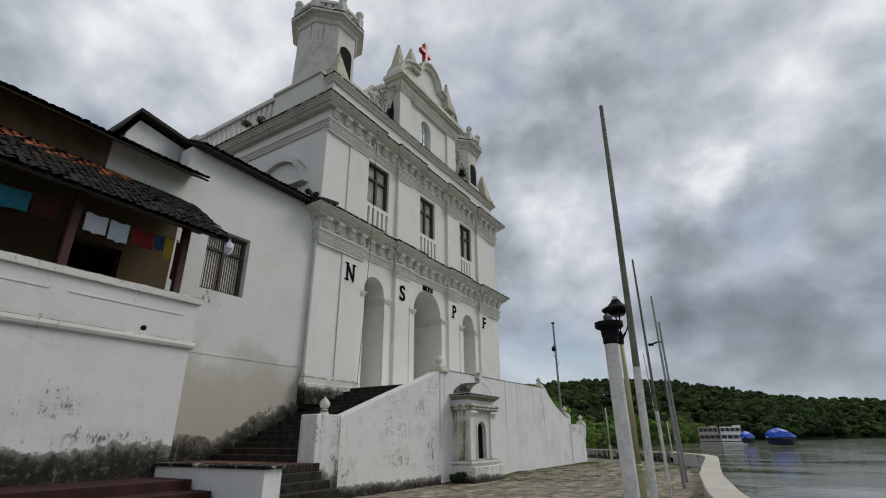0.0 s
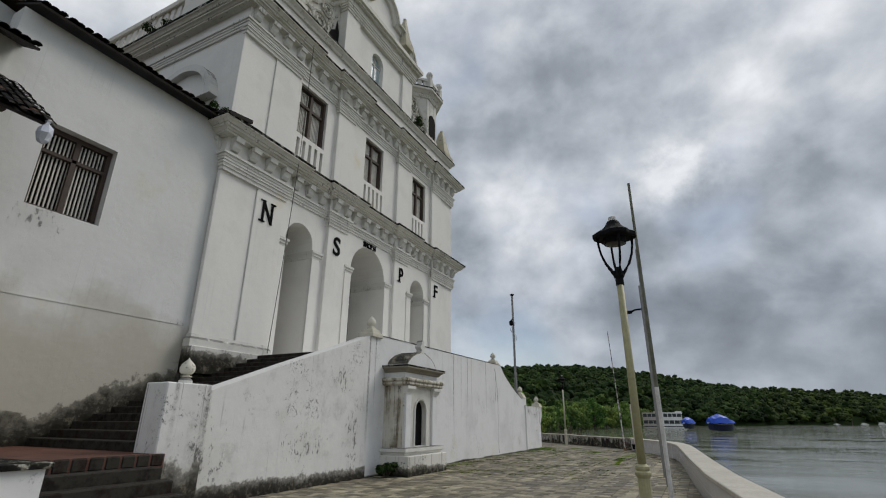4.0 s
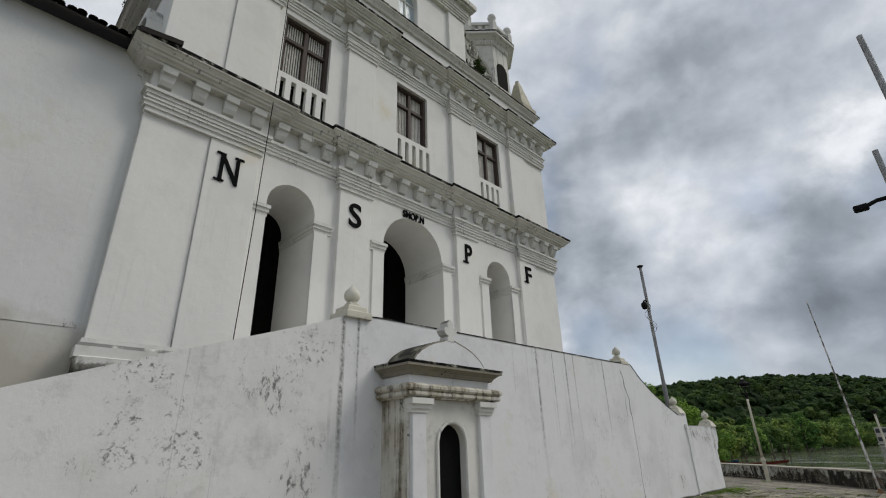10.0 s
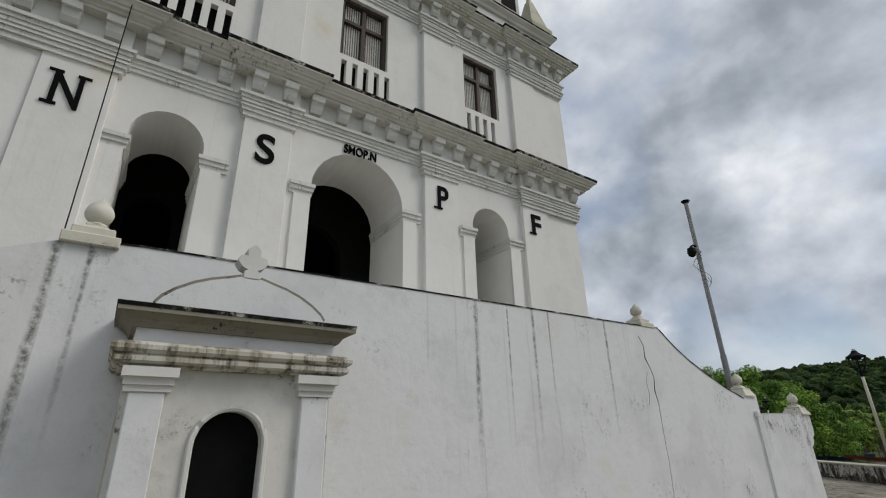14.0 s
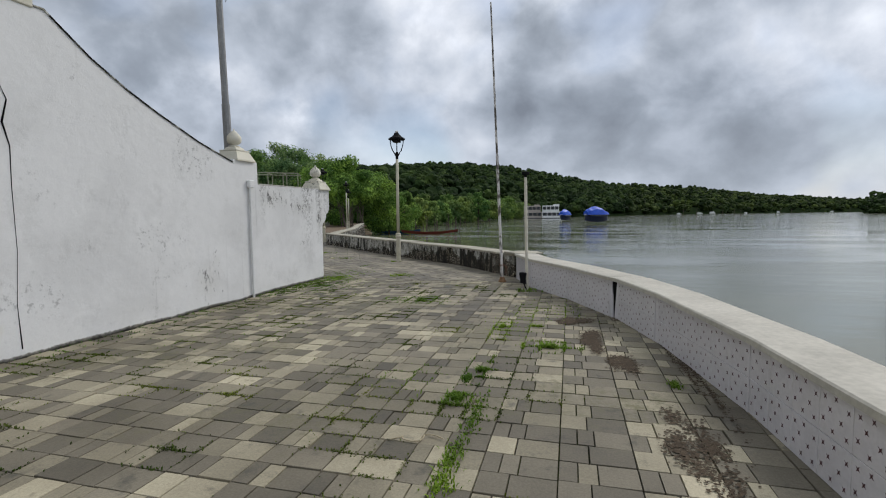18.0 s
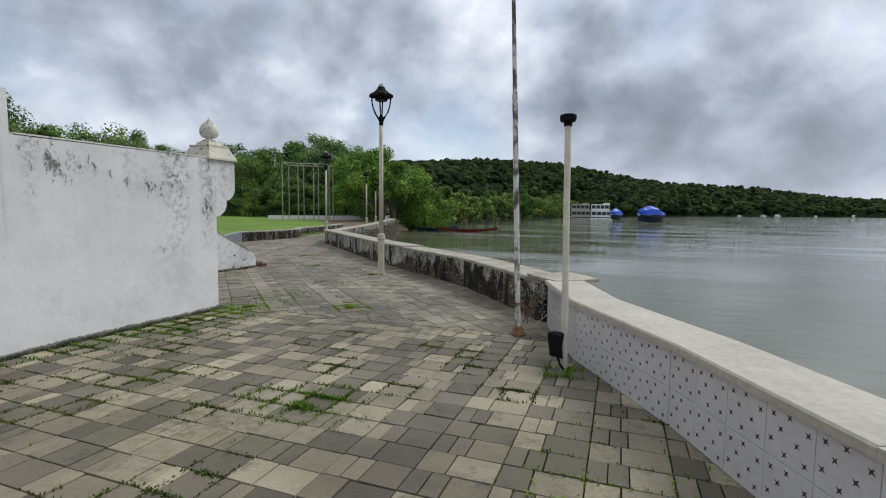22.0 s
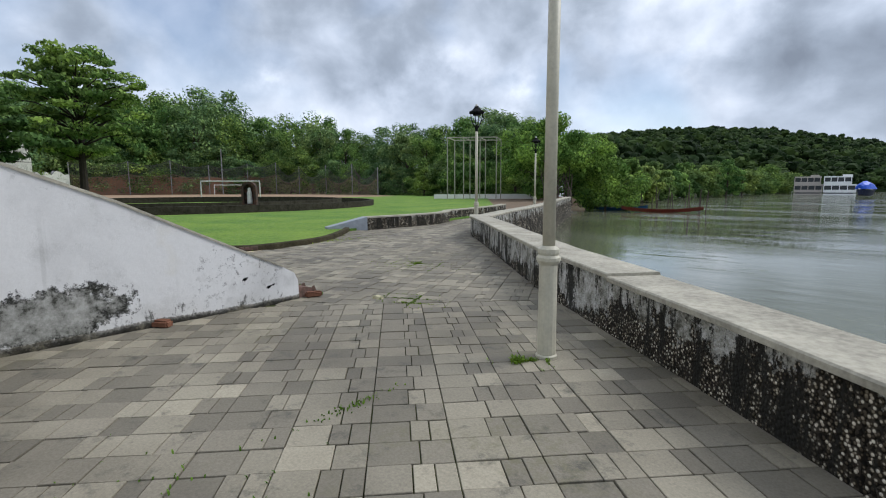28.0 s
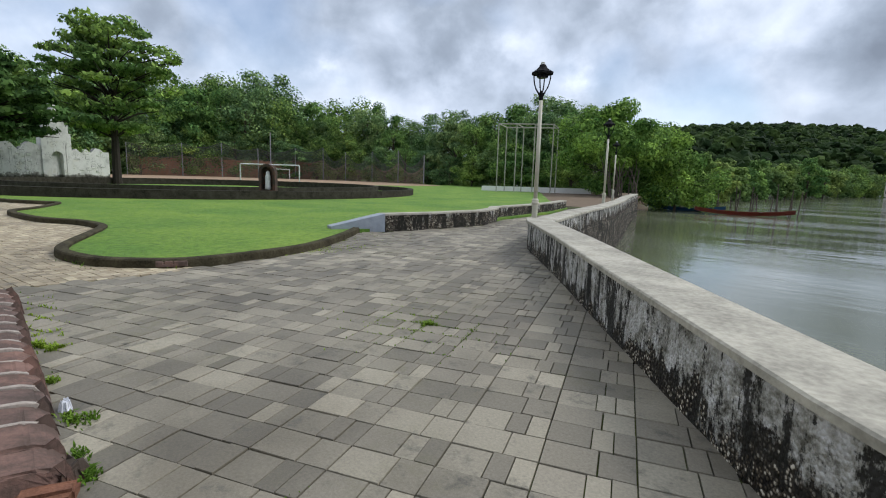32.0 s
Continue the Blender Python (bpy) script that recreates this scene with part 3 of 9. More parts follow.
PAVER_MOSS_LITE = mat_paver("olive_cream_paver", (0.22, 0.20, 0.15), (0.37, 0.338, 0.255), 0.75)
SETT = mat_paver("tan_stone_sett", (0.30, 0.25, 0.175), (0.46, 0.40, 0.29), 0.3)
MOULD = mat_mould("black_mould_ledge")
OBELISK = mat_plaster("yellowed_obelisk_wash", (0.55, 0.52, 0.41), 1.0, 0.6)
# ochre darkened to hold the shade under the veranda roof
OCHRE = mat_plain("shade_darkened_ochre_plaster", (0.10, 0.072, 0.038), 0.9)
JOINT = mat_joint("mossy_joint_earth")
WATER = mat_water()
ROOFTILE = mat_rooftile("old_clay_roof_tile")
ROOFTILE_NEW = mat_plain("orange_clay_roof_tile", (0.40, 0.135, 0.06), 0.9, 0.0, 0.55, 3.0, 0.4)
BRICK = mat_brick("worn_laterite_brick")
EDGEBRICK = mat_brick("worn_pinkish_brick", 1.3, 0.6, 0.5)
MORTAR = mat_plain("pale_mortar_ridge", (0.36, 0.31, 0.265), 0.9, 0.0, 0.35, 12.0, 0.4)
# wood made near black: the shade under the eaves is in its colour
RAFTER = mat_plain("shade_black_rafter_wood", (0.022, 0.018, 0.015), 0.9)
GRASS = mat_grass("mown_lawn")
BARK = mat_plain("grey_brown_bark", (0.10, 0.08, 0.062), 0.9, 0.0, 0.4, 5.0, 0.6)
DARKBARK = mat_plain("damp_black_bark", (0.035, 0.028, 0.022), 0.9, 0.0, 0.4, 5.0, 0.6)
LEAF = mat_leaf("broad_leaf", (0.036, 0.066, 0.022), (0.14, 0.215, 0.072))
BANKLEAF = mat_leaf("bright_bank_leaf", (0.065, 0.125, 0.03), (0.235, 0.37, 0.095))
WOODLEAF = mat_leaf("grey_green_wood_leaf", (0.07, 0.12, 0.055), (0.215, 0.32, 0.15))
LEAF_LITE = mat_leaf("young_leaf", (0.062, 0.115, 0.038), (0.225, 0.345, 0.11))
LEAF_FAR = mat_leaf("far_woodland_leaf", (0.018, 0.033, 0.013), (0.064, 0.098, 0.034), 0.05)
SCROLL = mat_plaster("mould_blotched_scroll_wash", (0.62, 0.60, 0.54), 1.0, 1.0, top=0.9, specks=((17.0, 18.4, 1.6, 1.6), (23.8, 18.4, 1.6, 1.6)))
BASEWASH = mat_plaster("yellowed_finial_base_wash", (0.66, 0.63, 0.53), 0.8, 0.4, clean=0.86)
FINIALWASH = mat_plaster("cream_finial_wash", (0.70, 0.675, 0.58), 0.8, 0.5, top=0.2, clean=0.82)
LEAF_MID = mat_leaf("mangrove_leaf", (0.065, 0.108, 0.036), (0.22, 0.31, 0.11), 0.15)
EARTH = mat_plain("brown_earth", (0.16, 0.115, 0.075), 0.95, 0.0, 0.3, 1.5, 0.4)
# woodland floor colour already holds the shade beneath the crowns
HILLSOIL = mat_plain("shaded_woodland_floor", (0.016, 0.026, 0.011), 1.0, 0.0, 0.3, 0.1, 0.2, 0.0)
WEED = mat_leaf("joint_weed", (0.085, 0.15, 0.022), (0.20, 0.31, 0.05))
MOSS = mat_leaf("olive_joint_moss", (0.055, 0.075, 0.02), (0.13, 0.17, 0.045))
STEP = mat_brick("mould_blackened_step", 0.09)


# ---- mesh helpers ----
def thing(name, at, label, category, group="", kind=""):
    ob = new(name)
    ob.location = at
    ob.empty_display_size = 0.1
    return tagged(ob, label, category, group, kind)


def mesh_ob(name, bm, material, smooth=False):
    me = bpy.data.meshes.new(name)
    bmesh.ops.recalc_face_normals(bm, faces=bm.faces)
    bm.to_mesh(me)
    bm.free()
    for m in material if isinstance(material, (list, tuple)) else (material,):
        me.materials.append(m)
    if smooth:
        me.shade_smooth()
    return new(name, me)


def hang(ob, parent):
    """Makes ob a child of parent and keeps it where its mesh coordinates put it in the world."""
    ob.parent = parent
    at, p = Vector((0, 0, 0)), parent
    while p is not None:
        at += p.location
        p = p.parent
    ob.location = ob.location - at
    return ob


def part(name, bm, material, parent, label="", smooth=False):
    ob = hang(mesh_ob(name, bm, material, smooth), parent)
    return tagged(ob, label) if label else ob


def box(bm, x0, x1, y0, y1, z0, z1, bev=0.0, mat=0):
    r = bmesh.ops.create_cube(bm, size=1.0)
    bmesh.ops.transform(bm, matrix=Matrix.Translation(((x0 + x1) / 2, (y0 + y1) / 2, (z0 + z1) / 2)) @ Matrix.Diagonal((abs(x1 - x0), abs(y1 - y0), abs(z1 - z0), 1)), verts=r["verts"])
    faces = {f for v in r["verts"] for f in v.link_faces}
    for f in faces:
        f.material_index = mat
    if bev > 0:
        bmesh.ops.bevel(bm, geom=list({e for v in r["verts"] for e in v.link_edges}), offset=bev, segments=1, affect="EDGES")
    return bm


def cube(x0, x1, y0, y1, z0, z1, bev=0.0):
    return box(bmesh.new(), x0, x1, y0, y1, z0, z1, bev)


def lathe(bm, profile, at=(0, 0, 0), seg=16, turn=0.0):
    """A solid of revolution from (radius, height) pairs."""
    rings = []
    for r, z in profile:
        rings.append([bm.verts.new((at[0] + r * math.cos(turn + 2 * math.pi * k / seg), at[1] + r * math.sin(turn + 2 * math.pi * k / seg), at[2] + z)) for k in range(seg)])
    for a, b in zip(rings, rings[1:]):
        for k in range(seg):
            bm.faces.new((a[k], a[(k + 1) % seg], b[(k + 1) % seg], b[k]))
    bm.faces.new(rings[0][::-1])
    bm.faces.new(rings[-1])
    return bm


def tube(bm, points, radius, seg=8):
    """A round bar along points; radius a number or one per point."""
    pts = [Vector(p) for p in points]
    radii = radius if isinstance(radius, (list, tuple)) else [radius] * len(pts)
    rings = []
    for i, p in enumerate(pts):
        d = (pts[min(i + 1, len(pts) - 1)] - pts[max(i - 1, 0)]).normalized()
        side = d.cross(Vector((0, 0, 1)) if abs(d.z) < 0.9 else Vector((1, 0, 0))).normalized()
        other = d.cross(side)
        rings.append([bm.verts.new(p + (side * math.cos(2 * math.pi * k / seg) + other * math.sin(2 * math.pi * k / seg)) * radii[i]) for k in range(seg)])
    for a, b in zip(rings, rings[1:]):
        for k in range(seg):
            bm.faces.new((a[k], a[(k + 1) % seg], b[(k + 1) % seg], b[k]))
    bm.faces.new(rings[0][::-1])
    bm.faces.new(rings[-1])
    return bm


def sweep(bm, profile, path, close=False):
    """A moulding: profile of (out, up) pairs carried along a level path of (x, y, z), mitred; out is to the path's right."""
    pts = [Vector(p) for p in path]
    n = len(pts)
    rings = []
    for i, p in enumerate(pts):
        a = pts[i] - pts[i - 1] if (i > 0 or close) else pts[1] - pts[0]
        b = pts[(i + 1) % n] - pts[i] if (i < n - 1 or close) else a
        a, b = Vector((a.x, a.y)).normalized(), Vector((b.x, b.y)).normalized()
        na, nb = Vector((a.y, -a.x)), Vector((b.y, -b.x))
        m = (na + nb)
        m = m / max(m.dot(na), 0.25) if m.length > 1e-6 else na
        rings.append([bm.verts.new((p.x + m.x * o, p.y + m.y * o, p.z + u)) for o, u in profile])
    k = len(profile)
    for i in range(n if close else n - 1):
        a, b = rings[i], rings[(i + 1) % n]
        for j in range(k):
            bm.faces.new((a[j], a[(j + 1) % k], b[(j + 1) % k], b[j]))
    if not close:
        bm.faces.new(rings[0][::-1])
        bm.faces.new(rings[-1])
    return bm


def slab(outline, holes, x0, x1, axis="x"):
    """A wall: an outline of (y, z) with holes through it, from x0 to x1 (axis 'x'); axis 'y' takes (x, z), axis 'z' takes (x, y)."""
    bm = bmesh.new()
    edges = []

    def spot(a, b, d):
        return {"x": (d, a, b), "y": (a, d, b), "z": (a, b, d)}[axis]

    for loop in [outline, *holes]:
        vs = [bm.verts.new(spot(a, b, x0)) for a, b in loop]
        edges += [bm.edges.new((vs[i], vs[(i + 1) % len(vs)])) for i in range(len(vs))]
    bmesh.ops.triangle_fill(bm, use_beauty=True, use_dissolve=False, edges=edges)
    made = bmesh.ops.extrude_face_region(bm, geom=list(bm.faces))
    move = spot(0, 0, x1 - x0)
    bmesh.ops.translate(bm, vec=move, verts=[v for v in made["geom"] if isinstance(v, bmesh.types.BMVert)])
    return bm


def arch_loop(c, half, z0, spring, n=14, rise=None):
    """Outline of an arched opening, from its foot round its head."""
    rise = half if rise is None else rise
    return [(c - half, z0), (c + half, z0)] + [(c + half * math.cos(math.pi * k / n), spring + rise * math.sin(math.pi * k / n)) for k in range(n + 1)]


def rect(y0, y1, z0, z1):
    return [(y0, z0), (y1, z0), (y1, z1), (y0, z1)]


def finial(at, scale=1.0, base=True, pyramid=False, name="urn_finial", label="whitewashed bud-shaped finial on a stepped base, mould-stained", group="parapet finials"):
    """A bud on a neck above a stepped square base."""
    t = thing(name, at, label, "finial", group)
    s = scale
    if base and not pyramid:
        bm = bmesh.new()
        for w, z0, z1 in ((0.36, -0.02, 0.15), (0.27, 0.15, 0.29), (0.18, 0.29, 0.34), (0.13, 0.34, 0.40)):
            box(bm, at[0] - w * s, at[0] + w * s, at[1] - w * s, at[1] + w * s, at[2] + z0 * s, at[2] + z1 * s, 0.012)
        part("base", bm, BASEWASH, t)
    elif base:
        bm = lathe(bmesh.new(), [(0.54 * s, -0.02 * s), (0.54 * s, 0.02 * s), (0.375 * s, 0.25 * s), (0.35 * s, 0.26 * s)], at, 4, math.pi / 4)
        part("base", bm, BASEWASH, t, "yellowed pyramid base")
        bm = lathe(bmesh.new(), [(0.375 * s, 0.25 * s), (0.385 * s, 0.265 * s), (0.385 * s, 0.29 * s), (0.26 * s, 0.31 * s), (0.23 * s, 0.36 * s), (0.17 * s, 0.38 * s), (0.15 * s, 0.40 * s)], at, 4, math.pi / 4)
        part("neck", bm, BASEWASH, t)
    else:
        part("base", lathe(bmesh.new(), [(0.17 * s, 0.3 * s), (0.17 * s, 0.38 * s), (0.1 * s, 0.46 * s)], (at[0], at[1], at[2] - 0.3 * s)), TRIM, t)
    z = (0.38 if base else 0.16) * s
    prof = [(0.07, 0.0), (0.14, 0.012), (0.14, 0.035), (0.075, 0.05), (0.075, 0.07), (0.135, 0.09), (0.175, 0.135), (0.192, 0.195), (0.19, 0.25), (0.168, 0.315), (0.12, 0.375), (0.06, 0.43), (0.022, 0.47), (0.006, 0.51)]
    part("bud", lathe(bmesh.new(), [(r * s, h * s + z) for r, h in prof], at), FINIALWASH, t, smooth=True)
    return t


# ---- ground, water and river wall ----
INNER_TILE = [(1.25, -9.0), (0.75, -3.0), (0.3, 2.0), (-0.35, 6.0), (-1.0, 10.0), (-1.5, 14.0), (-1.83, 18.0), (-2.12, 22.0), (-2.4, 25.6), (-2.72, 27.6), (-3.11, 29.0), (-3.75, 30.4), (-4.55, 31.8), (-5.0, 33.12)]
INNER_STONE = [(-5.08, 33.3), (-6.0, 34.55), (-6.94, 35.74), (-8.0, 36.75), (-9.2, 37.8), (-10.66, 39.1), (-12.56, 41.06), (-14.4, 43.0), (-16.3, 44.9)]
FAR_WALL = [(-16.75, 45.5), (-18.3, 49.5), (-19.9, 54.3), (-22.2, 60.2), (-26.0, 69.0), (-30.0, 79.0)]
BANK = INNER_TILE + INNER_STONE + FAR_WALL
WATER_Z = -1.4


def offset_line(line, d):
    """The line moved d to its right."""
    out = []
    for i, p in enumerate(line):
        a = Vector(line[max(i - 1, 0)])
        b = Vector(line[min(i + 1, len(line) - 1)])
        t = (b - a).normalized()
        out.append((p[0] + t.y * d, p[1] - t.x * d))
    return out


def make_ground():
    edge = offset_line(BANK, 0.2)
    loop = [(-700, -300), (60, -300), (12, -60), (3.0, -20)] + edge + [(-40, 100), (-40, 106), (-70, 130), (-150, 180), (-700, 300)]
    bm = slab(loop, [], -3.2, -0.045, "z")
    ob = mesh_ob("ground", bm, EARTH)
    tagged(ob, "brown earth and packed soil of the river bank", "ground", kind="structure")
    bm = bmesh.new()
    bmesh.ops.create_grid(bm, x_segments=1, y_segments=1, size=3000)
    bmesh.ops.translate(bm, vec=(0, 0, WATER_Z), verts=bm.verts)
    tagged(mesh_ob("water", bm, WATER), "grey-green tidal river with small ripples", "river", kind="structure")
    bm = slab([(-20, -40)] + [(2.0, -40)] + offset_line(BANK[:31], 0.02) + [(-24, 62), (-27, 62), (-22.2, 55), (-20.6, 49), (-20.4, 44), (-18, 41), (-30, 36), (-30, 5)], [], -0.044, -0.022, "z")
    tagged(mesh_ob("pavement", bm, JOINT), "promenade bed of dark mossy earth between the pavers", "pavement", kind="structure")


make_ground()


def wall_run(name, line, thick, h, material, label, cap_material, cap_w, cap_t, foot=-2.6):
    t = thing(name, (line[0][0], line[0][1], 0), label, "parapet wall", kind="structure")
    inner = [(x, y, 0) for x, y in line]
    bm = sweep(bmesh.new(), [(0, -0.03), (thick, -0.03), (thick, h), (0, h)], inner)
    part("wall", bm, material, t)
    bm = sweep(bmesh.new(), [(-0.03, foot), (thick + 0.08, foot), (thick + 0.08, -0.03), (-0.03, -0.03)], inner)
    part("footing", bm, RUBBLE, t)
    over = (cap_w - thick) / 2
    bm = sweep(bmesh.new(), [(-over, h), (thick + over, h), (thick + over, h + cap_t - 0.012), (thick + over - 0.012, h + cap_t), (-over + 0.012, h + cap_t), (-over, h + cap_t - 0.012)], inner)
    part("coping", bm, cap_material, t)
    return t


TILE_H = 0.55
CRACK = 10
tile_wall = wall_run("parapet_wall_tiled", INNER_TILE[:CRACK] + [(-3.07, 28.9)], 0.42, TILE_H, TILE, "curved river parapet faced with white patterned tiles under a cream coping", CAP, 0.50, 0.055)
tile_wall_end = wall_run("parapet_wall_tiled", [(-3.17, 29.1)] + INNER_TILE[CRACK + 1:], 0.42, TILE_H, TILE, "short tiled river parapet beyond a wide crack", CAP, 0.50, 0.055)
turn_c = Matrix.Translation((-3.12, 29.0, 0)) @ Matrix.Rotation(math.atan2(0.2, -0.1), 4, "Z")
for loop in ([(-0.112, -0.03), (-0.012, -0.03), (-0.05, 0.3), (-0.075, TILE_H), (-0.112, TILE_H)], [(0.112, -0.03), (0.112, TILE_H), (0.07, TILE_H), (0.03, 0.3), (0.012, -0.03)]):
    bm = slab(loop, [], 0.004, -0.3, "y")
    bmesh.ops.transform(bm, matrix=turn_c, verts=bm.verts)
    part("broken_edge", bm, TILE, tile_wall_end)
# black block just behind the face: the crack's shade as colour
bm = cube(-0.11, 0.11, -0.2, -0.01, -0.03, TILE_H)
bmesh.ops.transform(bm, matrix=turn_c, verts=bm.verts)
part("crack_filling", bm, MARK_SHADE_BLACK, tile_wall_end, "black backing that gives the wedge-shaped open crack its shade")
part("coping_bridge", sweep(bmesh.new(), [(-0.04, TILE_H), (0.46, TILE_H), (0.46, TILE_H + 0.051), (-0.04, TILE_H + 0.051)], [(-3.07, 28.9, 0), (-3.17, 29.1, 0)]), CAP, tile_wall_end)
stone_wall = wall_run("parapet_wall_stone", INNER_STONE[:5], 0.48, 0.52, RUBBLE, "old pebble-rendered river parapet, black with mould, flaking whitewash", CAP_OLD, 0.56, 0.05)
wall_run("parapet_wall_stone", INNER_STONE[4:] + [(-16.75, 45.5)], 0.48, 0.55, RUBBLE_WHITE, "old river parapet with flaking whitewash and black mould runs", CAP_OLD, 0.56, 0.05)
slab_end = sweep(bmesh.new(), [(-0.05, 0.572), (0.62, 0.572), (0.62, 0.612), (-0.05, 0.612)], [(-4.87, 33.02, 0), (-5.06, 33.28, 0), (-5.3, 33.6, 0)])
for v in slab_end.verts:
    v.co += Vector((0.02 * math.sin(v.co.y * 37), 0.025 * math.sin(v.co.x * 29 + v.co.y * 11), 0.008 * math.sin(v.co.x * 23)))
part("broken_slab", slab_end, CAP_OLD, stone_wall, "broken end slab of the coping jutting over the tiled wall")
wall_run("parapet_wall_far", FAR_WALL, 0.48, 0.47, RUBBLE_WHITE, "far stretch of old river parapet stained black with mould", CAP_OLD, 0.57, 0.07)


# ---- church ----
FX = -13.65
Y0, Y1 = 12.35, 28.5
ARCHES = [(16.03, 0.69, 7.62), (20.36, 1.26, 7.45), (24.69, 0.69, 7.62)]
WINDOWS = [(15.22, 16.8), (19.57, 21.05), (23.92, 25.38)]
PILASTERS = [(12.3, 13.74), (13.745, 14.95), (17.4, 18.5), (22.25, 23.35), (25.95, 27.1), (27.105, 28.55)]
FLOOR = 3.3
TURRET = mat_plaster("stained_turret_wash", (0.68, 0.665, 0.62), 1.0, 0.7)
church = thing("church", (-20, 20.4, 0), "white colonial church front with arched portico, pilasters and mould-stained cornices", "church")


def stepped(z, steps):
    """An entablature profile from (projection, height) steps."""
    prof = [(-0.25, z)]
    for out, h in steps:
        prof += [(out, z), (out, z + h)]
        z += h
    return prof + [(-0.25, z)]


def broken_path(x, base, breaks, end0, end1, back):
    """The line of an entablature that steps forward over each pilaster."""
    path = [(back, end0, 0), (x + base + 0.14, end0, 0)]
    for i, (a, b) in enumerate(breaks):
        a, b = (end0 if i == 0 else a - 0.05), (end1 if i == len(breaks) - 1 else b + 0.05)
        if i:
            path += [(x + base, a, 0), (x + base + 0.14, a, 0)]
        if i < len(breaks) - 1:
            path += [(x + base + 0.14, b, 0), (x + base, b, 0)]
    return path + [(x + base + 0.14, end1, 0), (back, end1, 0)]


def entablature(z, material_top, name, corbels=True):
    pairs = [(12.3, 14.95), PILASTERS[2], PILASTERS[3], (26.0, 28.55)]
    path = broken_path(FX, 0.0, pairs, Y0 - 0.02, Y1 + 0.02, -22.0)
    bm = sweep(bmesh.new(), stepped(z, [(0.05, 0.09), (0.08, 0.09), (0.11, 0.09), (0.16, 0.08)]), path)
    part("architrave", bm, TRIM, church)
    for a, b in pairs:
        for o, u0, u1 in ((0.05, -0.26, -0.14), (0.09, -0.14, -0.04), (0.13, -0.04, 0.0)):
            part("capital", cube(FX - 0.02, FX + 0.14 + o, max(a, Y0) - o - 0.02, min(b, Y1) + o + 0.02, z + u0, z + u1), TRIM, church)
    bm = sweep(bmesh.new(), stepped(z + 0.35, [(0.05, 0.52)]), path)
    part("frieze", bm, PLASTER, church)
    bm = sweep(bmesh.new(), [(-0.25, z + 0.87), (0.30, z + 0.87), (0.30, z + 0.93), (0.34, z + 0.94), (0.37, z + 0.99), (0.45, z + 1.0), (0.45, z + 1.07), (0.50, z + 1.075), (0.52, z + 1.12), (0.57, z + 1.17), (0.625, z + 1.18), (0.625, z + 1.27), (-0.25, z + 1.36)], path)
    part("cornice", bm, material_top, church, "projecting cornice, its top edge black with mould")
    part("cornice_edge", sweep(bmesh.new(), [(0.3, z + 1.28), (0.632, z + 1.21), (0.648, z + 1.3), (0.3, z + 1.37)], path), MOULD, church, "cornice edge black with mould")
    if not corbels:
        return

    def corbel(x, y):
        bm = bmesh.new()
        w = 0.14
        prof = [(0.0, 0.0), (0.09, 0.02), (0.16, 0.12), (0.2, 0.26), (0.2, 0.28), (0.28, 0.28), (0.30, 0.42), (0.0, 0.42)]
        sides = [[bm.verts.new((x + o, y + s * (w + (0.02 if u > 0.27 else 0)), z + 0.44 + u)) for o, u in prof] for s in (-1, 1)]
        k = len(prof)
        for j in range(k):
            bm.faces.new((sides[0][j], sides[0][(j + 1) % k], sides[1][(j + 1) % k], sides[1][j]))
        bm.faces.new(sides[0])
        bm.faces.new(sides[1][::-1])
        return part("corbel", bm, TRIM, church)

    first = None
    ys = [12.55 + 0.718 * k for k in range(23)]
    for y in ys:
        x = FX + 0.05 + (0.14 if any(a - 0.05 < y < b + 0.05 for a, b in pairs) else 0.0)
        if first is None:
            first, fx, fy = corbel(x, y), x, y
        else:
            ob = first.copy()
            scene.collection.objects.link(ob)
            ob.location = first.location + Vector((x - fx, y - fy, 0))
    for k in range(4 if z < 10 else 0):
        ob = first.copy()
        scene.collection.objects.link(ob)
        ob.matrix_basis = Matrix.Translation(first.location) @ Matrix.Translation((-0.4 - 0.7 * k, -0.24, 0)) @ Matrix.Translation((fx, fy, 0)) @ Matrix.Rotation(-math.pi / 2, 4, "Z") @ Matrix.Translation((-fx, -fy, 0))


LUN = -16.25


